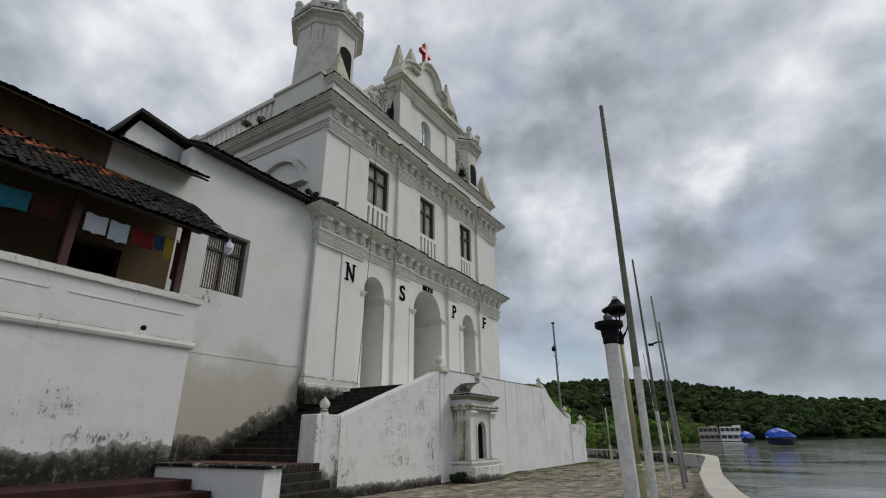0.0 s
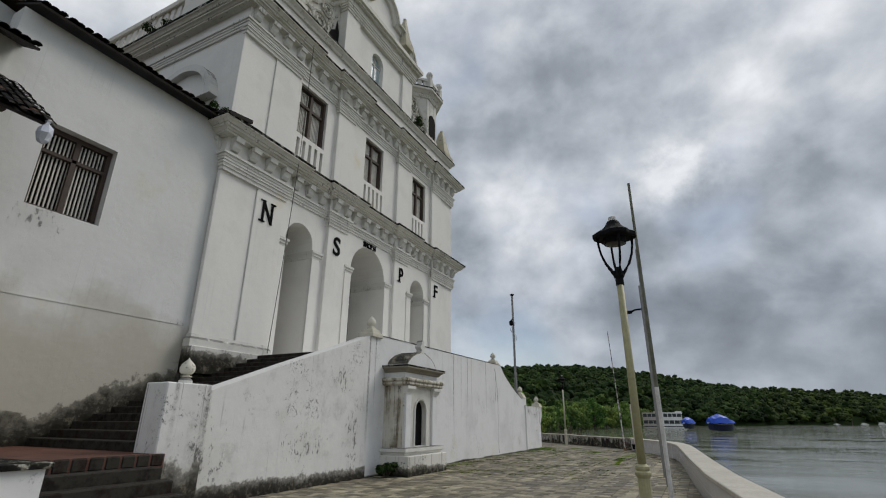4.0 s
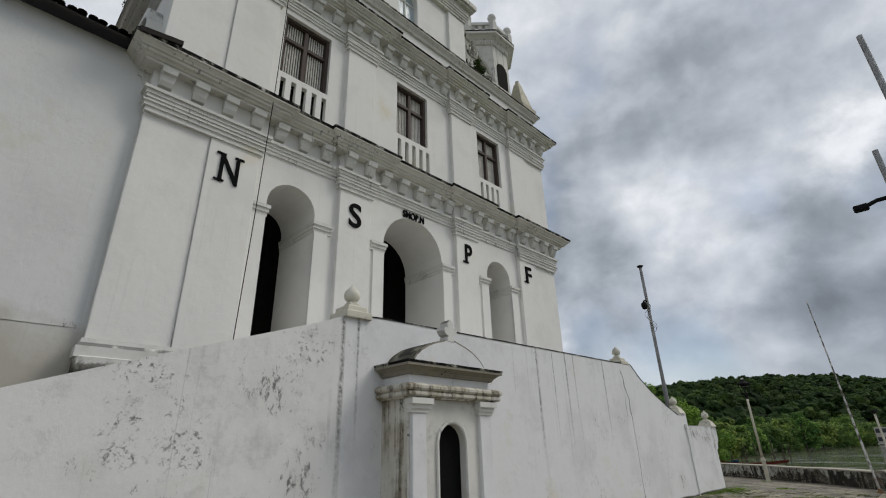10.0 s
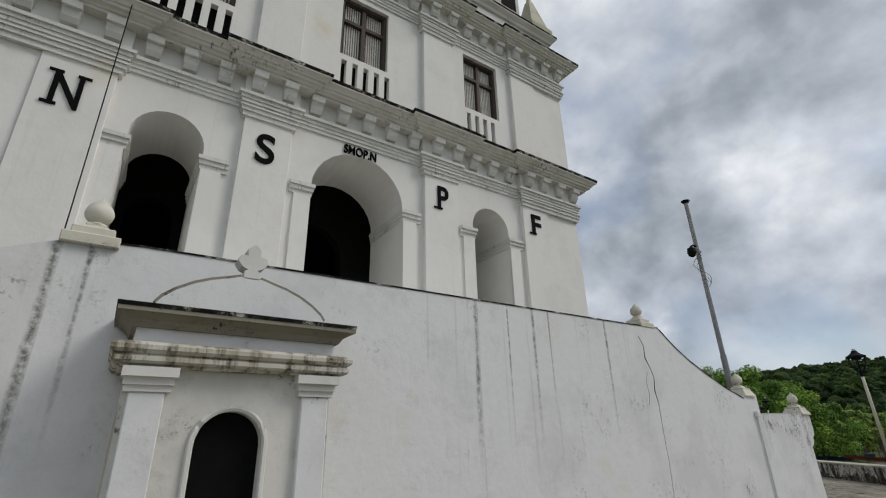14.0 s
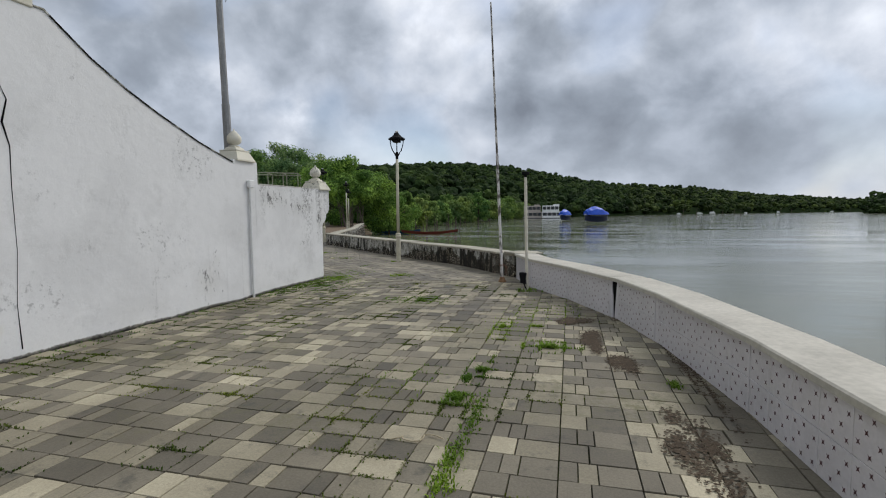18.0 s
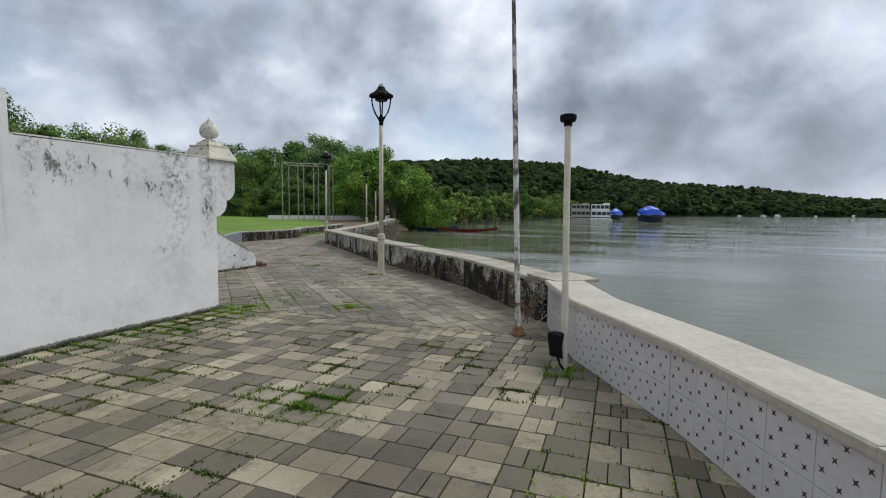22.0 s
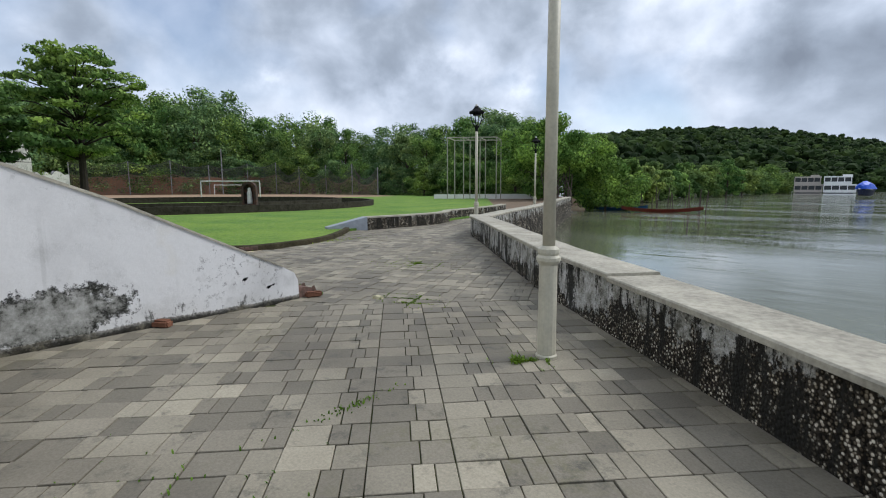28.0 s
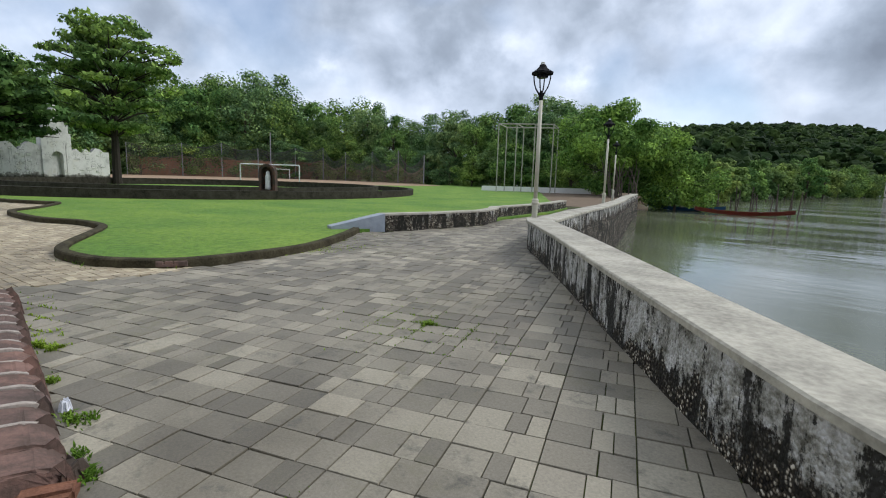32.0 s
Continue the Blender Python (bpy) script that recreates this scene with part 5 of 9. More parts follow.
def make_terrace():
    t = thing("stair_wall", (WX, 20, 0), "tall whitewashed stair wall with black mould and rain streaks", "wall", kind="structure")
    part("lower_wall", slab([(10.0, -0.05), (10.0, 1.9), (12.3, 2.72), (14.8, 3.58), (15.3, 3.78), (15.3, -0.05)], [], WX, WX - 0.45), LOWERWALL, t)
    part("wall", slab([(15.3, -0.05)] + [p for p in WTOP if 15.2 < p[0] < 29.5] + [(29.12, 2.6), (29.8, 2.6), (29.8, -0.05)], [], WX, WX - 0.45), STAIRWALL, t)
    part("wall_end", slab([(29.8, -0.05), (29.8, 2.17), (32.3, 2.2), (32.3, -0.05)], [], WX + 0.0, WX - 0.45), ENDWALL, t)
    part("return_wall", cube(-13.2, WX - 0.45, 31.85, 32.3, -0.05, 2.2), STAIRWALL, t)
    bm = bmesh.new()
    tops = [(y, z) for y, z in WTOP if 15.2 < y < 29.2]
    sweep(bm, [(0.012, 0), (0.012, 0.022), (-0.46, 0.022), (-0.46, 0)], [(WX, y, z) for y, z in tops])
    part("wall_top", bm, MOULD, t, "wall top black with mould")
    part("wall_top", sweep(bmesh.new(), [(0.006, 0), (0.006, 0.016), (-0.455, 0.016), (-0.455, 0)], [(WX, 29.85, 2.18), (WX, 32.3, 2.2)]), AGED, t)
    part("drain_pipe", tube(bmesh.new(), [(WX + 0.03, 29.52, 0.0), (WX + 0.03, 29.52, 2.15)], 0.021, 8), PIPEWHITE, t, "thin white drain pipe on the wall")
    part("pipe_box", cube(WX, WX + 0.08, 29.46, 29.6, 2.1, 2.24, 0.012), PIPEWHITE, t, "small white junction box")
    crack_line = [(25.2, 3.7), (25.32, 3.5), (25.3, 3.25), (25.42, 3.05), (25.5, 2.85), (25.44, 2.6), (25.5, 2.35), (25.49, 1.9), (25.5, 1.2), (25.46, 0.6), (25.48, 0.1)]
    part("crack", tube(bmesh.new(), [(WX + 0.001, y, z) for y, z in crack_line], [0.008, 0.006, 0.012, 0.006, 0.007, 0.011, 0.006, 0.004, 0.003, 0.003, 0.007], 5), MARK_SHADE_BLACK, t, "black crack down the wall")
    crack_line = [(25.3, 2.95), (25.2, 2.75), (25.24, 2.5), (25.18, 2.3)]
    part("crack", tube(bmesh.new(), [(WX + 0.001, y, z) for y, z in crack_line], 0.003, 5), MARK_SHADE_BLACK, t)
    # corner corbel at the wall's end
    bm = bmesh.new()
    prof = [(-0.001, 1.36), (0.08, 1.38), (0.16, 1.44), (0.2, 1.52), (0.2, 1.6), (0.27, 1.62), (0.34, 1.68), (0.37, 1.76), (0.37, 2.2), (-0.001, 2.2)]
    v = [[bm.verts.new((x, 32.3 + o, z)) for o, z in prof] for x in (WX, WX - 0.45)]
    k = len(prof)
    for j in range(k):
        bm.faces.new((v[0][j], v[0][(j + 1) % k], v[1][(j + 1) % k], v[1][j]))
    bm.faces.new(v[0])
    bm.faces.new(v[1][::-1])
    part("corbel", bm, ENDWALL, t, "rounded projecting corner corbel")
    # newel pillar at the foot of the stair
    p = thing("stair_pillar", (-9.6, 9.5, 0), "square whitewashed stair pillar, mould-stained, with a bud finial", "pillar", kind="structure")
    part("shaft", cube(-10.0, -9.42, 9.1, 9.99, -0.05, 2.05, 0.02), PILLARWALL, p)
    finial((-9.72, 9.63, 2.05), 0.7, False)
    # terrace body and the stair up to it
    b = thing("stair_terrace", (-11.8, 20, 0), "raised terrace with stone steps before the church", "terrace", kind="structure")
    part("body", cube(-13.8, WX - 0.46, 14.9, 25.6, -0.05, FLOOR - 0.02), PLINTH, b)
    n = 15
    for k in range(n):
        z = 0.92 + (FLOOR - 0.92) * (k + 1) / n
        y = 9.2 + 5.7 * k / n
        part("step", cube(-13.7, -9.98, y, 14.95, z - 0.17, z, 0.015), STEP, b)
    part("landing", cube(-13.7, -9.3, 6.9, 9.2, -0.05, 0.92), mat_plain("worn_red_landing", (0.115, 0.05, 0.035), 0.8, 0.0, 0.5, 3.0, 0.4), b, "worn brick-red landing")
    for k in range(10):
        part("nosing_brick", cube(-9.36, -9.285, 6.91 + 0.229 * k, 7.125 + 0.229 * k, 0.74, 0.925, 0.022), STEP, b)
    for k in range(5):
        x = -9.3 + 0.3 * (k + 1)
        part("step", cube(-9.3, x, 6.9, 9.0, -0.05, 0.92 - 0.17 * (k + 1), 0.015), STEP, b)
    n = 14
    for k in range(n):
        z = FLOOR - (FLOOR - 1.75) * (k + 1) / 9
        if z < 1.62:
            break
        part("step", cube(-13.1, WX - 0.45, 25.6, 25.6 + 0.45 * (k + 1), z - 0.17, z, 0.015), STEP, b)
    part("body", cube(-13.1, WX - 0.45, 25.6, 31.9, -0.05, 1.6), PLINTH, b)
    # low wall beside the veranda
    w = thing("low_wall", (-9.7, 6.65, 0), "low whitewashed wall with mouldy flat top beside brick steps", "low wall", kind="structure")
    part("wall", cube(-11.5, -7.9, 6.45, 6.85, -0.05, 0.94), STAIRWALL, w)
    part("coping", cube(-11.5, -7.84, 6.4, 6.9, 0.94, 1.0, 0.01), MOULD, w)
    for k, (x, z) in enumerate(((-7.9, 0.18), (-8.6, 0.36), (-9.3, 0.54), (-10.0, 0.72))):
        part("brick_tier", cube(-11.5, x, -6, 6.4, -0.05, z, 0.01), TIER, b)
    finial((-9.88, 15.52, 3.76), 0.75)
    finial((-9.9, 25.6, 3.95), 0.66)
    finial((-9.9, 29.45, 2.6), 0.68, True, True)
    finial((-9.9, 32.42, 2.2), 0.69, True, True)
    # flanking walls of the far stair
    for x, name in ((-13.0, "ramp_wall"), (-17.35, "ramp_wall")):
        r = thing(name, (x, 34, 0), "sloping whitewashed stair wall with peeling plaster and black mould at its foot", "stair wall", "far stair walls", kind="structure")
        loop = [(30.0, -0.05), (30.0, 3.0), (32.0, 2.45), (33.96, 1.62), (34.75, 1.29), (35.5, 0.92), (36.1, 0.63), (36.5, 0.44), (36.66, 0.35), (36.71, 0.24), (36.72, -0.05)]
        part("wall", slab(loop, [], x + 0.1, x - 0.3), RAMPWALL, r)
        part("wall_top", slab([(30.0, 3.0), (32.0, 2.45), (33.96, 1.62), (34.75, 1.29), (35.5, 0.92), (36.1, 0.63), (36.5, 0.44), (36.5, 0.462), (36.1, 0.655), (35.5, 0.945), (34.75, 1.32), (33.96, 1.65), (32.0, 2.48), (30.0, 3.03)], [], x + 0.115, x - 0.31), CAP_OLD, r)
        if x > -15:
            for y, z, w in ((36.0, 0.36, 0.04), (36.3, 0.22, 0.04), (36.36, 0.24, 0.025)):
                loop = [(y + w * k, z + w * q) for k, q in ((-1, -0.3), (-0.2, -0.6), (0.5, -0.2), (1, 0.5), (0.2, 0.4), (-0.6, 0.3))]
                part("chipped_spot", slab(loop, [], x + 0.099, x + 0.102), MARK_SHADE_BLACK, r)
    # rounded brick edging of the lowest step, with raised mortar between the bricks
    row = thing("brick_edging", (-15, 36.8, 0), "worn rounded brick edging with pale mortar ridges at the stair foot", "brick edging", kind="structure")
    r = random.Random(12)
    ends = [-12.92, -13.17, -13.48] + [-13.48 - 0.262 * k for k in range(1, 15)]
    for k, (x1, x0) in enumerate(zip(ends, ends[1:])):
        top, y1 = 0.135 + r.uniform(-0.012, 0.006), 37.0 + r.uniform(-0.015, 0.012)
        loop = [(36.56, -0.04), (36.56, top), (36.76, top + 0.004), (y1 - 0.13, top - 0.006), (y1 - 0.065, top - 0.03), (y1 - 0.02, top - 0.072), (y1, 0.03), (y1 - 0.005, -0.04)]
        bm = slab(loop, [], x0 + 0.012, x1 - 0.012)
        bmesh.ops.bevel(bm, geom=list(bm.edges), offset=0.014, segments=2, affect="EDGES")
        for v in bm.verts:
            v.co += Vector((r.uniform(-1, 1), r.uniform(-1, 1), r.uniform(-1, 1))) * 0.004
        part("brick", bm, EDGEBRICK, row)
        if k > 1:
            loop = [(36.57, -0.04)] + [(a, b + 0.006) for a, b in loop[1:-3]] + [(y1 - 0.03, top - 0.075), (y1 - 0.02, -0.04)]
            bm = slab(loop, [], x1 - 0.016, x1 + 0.013 + r.uniform(-0.003, 0.004))
            bmesh.ops.bevel(bm, geom=list(bm.edges), offset=0.004, segments=1, affect="EDGES")
            part("mortar_ridge", bm, MORTAR, row)
    for k in range(15):
        part("step", cube(-17.25, -13.3, 28.5, 36.55 - 0.42 * k, -0.05 + 0.17 * k, 0.12 + 0.17 * k - 0.003, 0.01), BRICK, b)


make_terrace()


def make_shrine():
    s = thing("wall_shrine", (-9.3, 17.1, 0), "small whitewashed wall shrine with cornice, cross and dark arched niche", "shrine")
    xf = -9.02
    c = 17.08
    part("plinth", cube(WX, -8.72, 15.95, 18.3, -0.04, 0.52, 0.02), SHRINEWALL, s)
    bm = sweep(bmesh.new(), [(-0.2, 0.5), (0.02, 0.5), (0.05, 0.58), (0.12, 0.62), (0.12, 0.7), (-0.2, 0.72)], [(WX, 16.05, 0), (xf + 0.1, 16.05, 0), (xf + 0.1, 18.15, 0), (WX, 18.15, 0)])
    part("sill", bm, TRIM, s)
    niche = arch_loop(c, 0.32, 0.74, 1.7)
    part("body", slab(rect(16.1, 18.1, 0.5, 2.5), [niche], xf, WX), SHRINEWALL, s)
    part("side_face", cube(WX, xf - 0.02, 16.092, 16.1, 0.72, 2.42), SHRINESTREAK, s, "side face streaked brown by rain")
    # shallow black panel: the shade of a deep niche is painted here
    part("niche_back", cube(xf - 0.2, xf - 0.12, c - 0.45, c + 0.45, 0.7, 2.15), MARK_SHADE_BLACK, s, "black panel standing for the shaded depth of the niche")
    bm = bmesh.new()
    pts = [(xf + 0.015, y, z) for y, z in arch_loop(c, 0.35, 0.74, 1.7)[1:]] + [(xf + 0.015, c - 0.35, 0.74)]
    tube(bm, pts, 0.03, 6)
    part("niche_moulding", bm, TRIM, s)
    for y0, y1 in ((16.14, 16.44), (17.76, 18.06)):
        part("pilaster", cube(xf - 0.02, xf + 0.07, y0, y1, 0.72, 2.18, 0.01), STAIRWALL, s)
        bm = bmesh.new()
        for o, z0, z1 in ((0.09, 2.18, 2.24), (0.12, 2.24, 2.31), (0.17, 2.31, 2.40)):
            box(bm, xf - 0.02, xf + o, y0 - o * 0.5, y1 + o * 0.5, z0, z1)
        part("capital", bm, TRIM, s)
    path = [(WX, 16.08, 0), (xf + 0.06, 16.08, 0), (xf + 0.06, 18.12, 0), (WX, 18.12, 0)]
    part("string_course", sweep(bmesh.new(), [(-0.2, 2.4), (0.05, 2.4), (0.06, 2.42), (0.1, 2.425), (0.125, 2.45), (0.125, 2.485), (0.1, 2.51), (0.13, 2.52), (0.155, 2.55), (0.155, 2.59), (0.12, 2.62), (0.04, 2.64), (-0.2, 2.65)], path), SHRINESTREAK, s)
    part("frieze", cube(WX, xf + 0.03, 16.1, 18.1, 2.6, 2.82), STAIRWALL, s)
    part("cornice_edge", sweep(bmesh.new(), [(0.0, 2.965), (0.175, 2.94), (0.182, 2.982), (0.0, 3.0)], path), MOULD, s, "shrine cornice edge black with mould")
    part("cornice", sweep(bmesh.new(), [(-0.25, 2.78), (0.02, 2.78), (0.06, 2.84), (0.14, 2.9), (0.17, 2.9), (0.17, 2.97), (-0.25, 2.99)], path), SHRINECAP, s, "cornice black with mould")
    crown = [(16.2, 2.98), (16.21, 3.03), (16.26, 3.1), (16.37, 3.19), (16.52, 3.28), (16.68, 3.345), (16.84, 3.39), (16.97, 3.43), (17.19, 3.43), (17.32, 3.39), (17.48, 3.345), (17.64, 3.28), (17.79, 3.19), (17.9, 3.1), (17.95, 3.03), (17.96, 2.98)]
    part("roof_front", slab(crown, [], xf + 0.06, WX), STAIRWALL, s, "white curved gable of the shrine roof")
    for side in (crown[1:8], crown[8:15]):
        loop = side + [(c + (y - c) * 1.02, z + 0.03) for y, z in side[::-1]]
        part("roof_slope", slab(loop, [], xf + 0.052, WX), SHRINECAP, s, "shrine roof slope black with mould")
    bm = slab([(c + (y - c) * 0.82, 3.42 + (z - 3.33) * 0.82) for y, z in ((16.98, 3.33), (17.18, 3.33), (17.18, 3.44), (17.14, 3.46), (17.22, 3.5), (17.28, 3.58), (17.25, 3.66), (17.16, 3.66), (17.17, 3.76), (17.08, 3.84), (16.99, 3.76), (17.0, 3.66), (16.91, 3.66), (16.88, 3.58), (16.94, 3.5), (17.02, 3.46), (16.98, 3.44))], [], xf + 0.06, xf - 0.14)
    part("cross", bm, TRIM, s, "stubby round-armed plaster cross")


make_shrine()


# ---- house beside the church ----
def tile_roof(name, y0, y1, x_eave, z_eave, x_top, z_top, parent, pitch=0.18, rows=0.23, label=""):
    """Rows of half-round clay tiles from eave to ridge, joined as one covering over a deck."""
    L = math.hypot(x_top - x_eave, z_top - z_eave)
    d = Vector(((x_top - x_eave) / L, 0, (z_top - z_eave) / L))
    up = Vector((-d.z, 0, d.x)) if d.x > 0 else Vector((d.z, 0, -d.x))
    verts, faces = [], []
    rng = random.Random(7)
    ny, nr = int((y1 - y0) / pitch), max(1, int(L / rows))
    for i in range(ny):
        yc = y0 + (i + 0.5) * (y1 - y0) / ny
        for j in range(nr):
            s0, s1 = j * L / nr, (j + 1) * L / nr + 0.07
            lift0, lift1 = 0.035 + rng.uniform(0, 0.03), 0.01 + rng.uniform(0, 0.02)
            wob = rng.uniform(-0.02, 0.02)
            at = len(verts)
            for s, lift in ((s0, lift0), (s1, lift1)):
                for k in range(5):
                    a = math.pi * k / 4
                    p = Vector((x_eave, yc + wob, z_eave)) + d * s + Vector((0, -math.cos(a) * pitch * 0.5, 0)) + up * (lift + math.sin(a) * 0.05)
                    verts.append(p[:])
            for k in range(4):
                faces.append((at + k, at + k + 1, at + 6 + k, at + 5 + k))
    me = bpy.data.meshes.new(name)
    me.from_pydata(verts, [], faces)
    me.materials.append(ROOFTILE)
    me.materials.append(ROOFTILE_NEW)
    if name == "veranda_tiles":
        for f, poly in enumerate(me.polygons):
            i, j = (f // 4) // nr, (f // 4) % nr
            yc = y0 + (i + 0.5) * (y1 - y0) / ny
            if j >= nr - 4 and -9 < yc < 5.4 - 0.3 * (nr - 1 - j) and (i * 7 + j * 5) % 11 < 10 - (nr - 1 - j) * 2:
                poly.material_index = 1
    ob = hang(new(name, me), parent)
    ob["kind"] = "stuff"
    if label:
        tagged(ob, label)
    bm = bmesh.new()
    a, b = Vector((x_eave, 0, z_eave)) - up * 0.06, Vector((x_top, 0, z_top)) - up * 0.06
    q = [bm.verts.new((p.x, y, p.z + h)) for y in (y0, y1) for p in (a, b) for h in (0, 0.06)]
    for f in ((0, 1, 3, 2), (4, 6, 7, 5), (0, 4, 5, 1), (2, 3, 7, 6), (1, 5, 7, 3), (0, 2, 6, 4)):
        bm.faces.new([q[k] for k in f])
    # deck underside is coloured as dark as the eaves' shade
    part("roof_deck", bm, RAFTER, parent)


SOOTY = mat_plain("sooty_brown_plaster", (0.13, 0.088, 0.058), 0.95, 0.0, 0.5, 2.0)
CL_WHITE = mat_plain("white_cloth", (0.6, 0.63, 0.7), 0.9, 0.0, 0.1)


def make_house():
    HX = -13.75
    h = thing("priest_house", (-17, 9.5, 0), "old whitewashed house with dark clay-tiled roof against the church", "house")
    wy0, wy1 = 7.98, 9.5
    part("wall", slab(rect(6.9, Y0, -0.05, 10.25), [rect(wy0, wy1, 5.82, 7.86)], HX, HX - 0.55), HOUSEWALL, h, "damp-stained whitewashed wall")
    part("ledge", cube(HX - 0.01, HX + 0.012, 6.9, 12.2, 3.86, 3.885), HOUSEWALL, h)
    w = hang(mesh_ob("window", cube(HX - 0.5, HX - 0.44, wy0, wy1, 5.82, 7.86), DARK), h)
    tagged(w, "barred window in a dark wooden frame")
    for y0, y1, z0, z1 in ((wy0, wy0 + 0.1, 5.82, 7.86), (wy1 - 0.1, wy1, 5.82, 7.86), (wy0 + 0.1, wy1 - 0.1, 7.74, 7.86), (wy0 + 0.1, wy1 - 0.1, 5.82, 5.92), (wy0 + 0.1, wy1 - 0.1, 7.2, 7.28), ((wy0 + wy1) / 2 - 0.05, (wy0 + wy1) / 2 + 0.05, 5.92, 7.74)):
        part("frame", cube(HX - 0.43, HX - 0.22, y0, y1, z0, z1), WOOD, w)
    for k in range(16):
        y = wy0 + 0.14 + (wy1 - wy0 - 0.28) * k / 15
        part("bar", cube(HX - 0.36, HX - 0.32, y - 0.014, y + 0.014, 5.92, 7.74), SHUTTER, w)
    tile_roof("roof_tiles", 7.0, 12.9, HX + 0.45, 10.25, HX - 6.5, 13.6, h, label="dark weathered clay roof tiles")
    bm = bmesh.new()
    q = [bm.verts.new((x, y, z + d + 0.16 * (y - 11.75))) for y in (11.75, 12.6) for x, z in ((-14.0, 10.52), (-12.82, 10.17)) for d in (0, 0.13)]
    for f in ((0, 1, 3, 2), (4, 6, 7, 5), (0, 4, 5, 1), (2, 3, 7, 6), (1, 5, 7, 3), (0, 2, 6, 4)):
        bm.faces.new([q[k] for k in f])
    part("eave_corner", bm, RAFTER, h, "dark tiled eave corner over the church cornice")
    # the lower wing with the veranda
    v = thing("veranda_house", (-13, 2, 0), "low house with tiled veranda roof, dark posts and whitewashed parapet", "house")
    VX = -11.5
    part("parapet", cube(VX - 0.4, VX, -9, 6.72, -0.05, 4.62), VERANDA, v, "whitewashed veranda parapet, mouldy at its foot")
    part("parapet_coping", cube(VX - 0.45, VX + 0.07, -9, 6.8, 4.62, 4.8, 0.02), TRIM, v)
    part("band", sweep(bmesh.new(), [(-0.1, 3.5), (0.02, 3.5), (0.07, 3.54), (0.09, 3.6), (0.07, 3.68), (0.03, 3.7), (0.03, 3.78), (-0.1, 3.78)], [(VX, -9, 0), (VX, 6.72, 0), (VX - 1.5, 6.72, 0)][::1]), TRIM, v)
    for a, b in ((-2.0, 3.62), (3.95, 6.4)):
        for z0, z1, y0, y1 in ((4.3, 4.318, a, b),):
            part("panel_moulding", cube(VX - 0.02, VX + 0.015, y0, y1, z0, z1), VERANDA, v)
    # a black stub, not a hole: its colour is the hole's shade
    part("drain_hole", tube(bmesh.new(), [(VX - 0.05, 5.55, 3.84), (VX + 0.03, 5.55, 3.84)], 0.06, 10), MARK_SHADE_BLACK, v, "black stub that stands for the shaded drain hole")
    part("end_wall", cube(-13.8, VX - 0.4, 6.32, 6.72, -0.05, 4.62), VERANDA, v)
    part("veranda_floor", cube(-13.6, VX - 0.4, -9, 6.32, 3.75, 3.9), BRICK, v)
    # inner wall and room back carry the veranda's shade in their colours
    part("back_wall", slab(rect(-9, 6.9, 3.9, 8.3), [rect(4.2, 5.6, 3.92, 6.2), rect(0.6, 1.9, 3.92, 6.2)], -13.6, -13.9), OCHRE, v, "ochre inner wall, darkened in colour for the veranda's shade, with dark doorway")
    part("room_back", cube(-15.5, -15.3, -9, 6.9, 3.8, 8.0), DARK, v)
    for y in (-3.6, 0.1, 3.75, 6.2):
        part("post", cube(VX - 0.32, VX - 0.14, y - 0.09, y + 0.09, 4.8, 6.75, 0.02), mat_post, v, "dark red veranda post")
    part("beam", cube(VX - 0.32, VX - 0.14, -9, 6.6, 6.6, 6.8), WOOD, v)
    tile_roof("veranda_tiles", -9, 7.15, VX + 0.45, 6.38, -13.4, 8.1, v, label="mossy and orange clay veranda tiles")
    part("upper_wall", cube(-13.9, -13.6, -9, 4.7, 7.4, 9.2), SOOTY, v, "brown unplastered upper wall")
    part("upper_wall", cube(-13.9, -13.6, 4.7, 6.9, 7.4, 9.2), HOUSEWALL, v, "white plastered end of the upper wall")
    tile_roof("upper_tiles", -9, 7.1, -12.75, 8.8, -19, 12.1, v, label="black weathered clay roof tiles")
    g = thing("small_gable_house", (-17, 5.5, 0), "small white gabled attic under a tiled roof", "house")
    part("wall", slab([(5.45, 8.0), (5.45, 10.4), (5.75, 11.05), (7.6, 10.75), (7.6, 8.0)], [], -15.0, -19.0), HOUSEWALL, g)
    for a, b in ((5.2, 5.6), (7.7, 5.6)):
        bm = bmesh.new()
        q = [bm.verts.new((x, y, z + d)) for x in (-14.7, -19.5) for y, z in ((a, 10.35 if a < 5.6 else 10.85), (b, 11.2)) for d in (0, 0.12)]
        for f in ((0, 1, 3, 2), (4, 6, 7, 5), (0, 4, 5, 1), (2, 3, 7, 6), (1, 5, 7, 3), (0, 2, 6, 4)):
            bm.faces.new([q[k] for k in f])
        part("roof_slope", bm, ROOFTILE, g)
    bag = lathe(bmesh.new(), [(0.02, 0.0), (0.09, 0.06), (0.13, 0.18), (0.1, 0.3), (0.03, 0.4), (0.05, 0.46)], (-11.06, 7.02, 5.98), 7)
    for q in bag.verts:
        q.co.x += 0.03 * math.sin(q.co.z * 31 + q.co.y * 17)
    tagged(mesh_ob("plastic_bag", bag, CL_WHITE), "crumpled white plastic bag hung from the eave end", "bag")
    # laundry on the line
    line = thing("clothes_line", (-11.75, 4, 6.15), "line strung between veranda posts", "clothes line")
    part("cord", tube(bmesh.new(), [(-11.73, 0.2, 6.25), (-11.73, 2.0, 6.15), (-11.73, 3.7, 6.22), (-11.73, 5.0, 6.14), (-11.73, 6.15, 6.22)], 0.008, 5), WOOD, line)
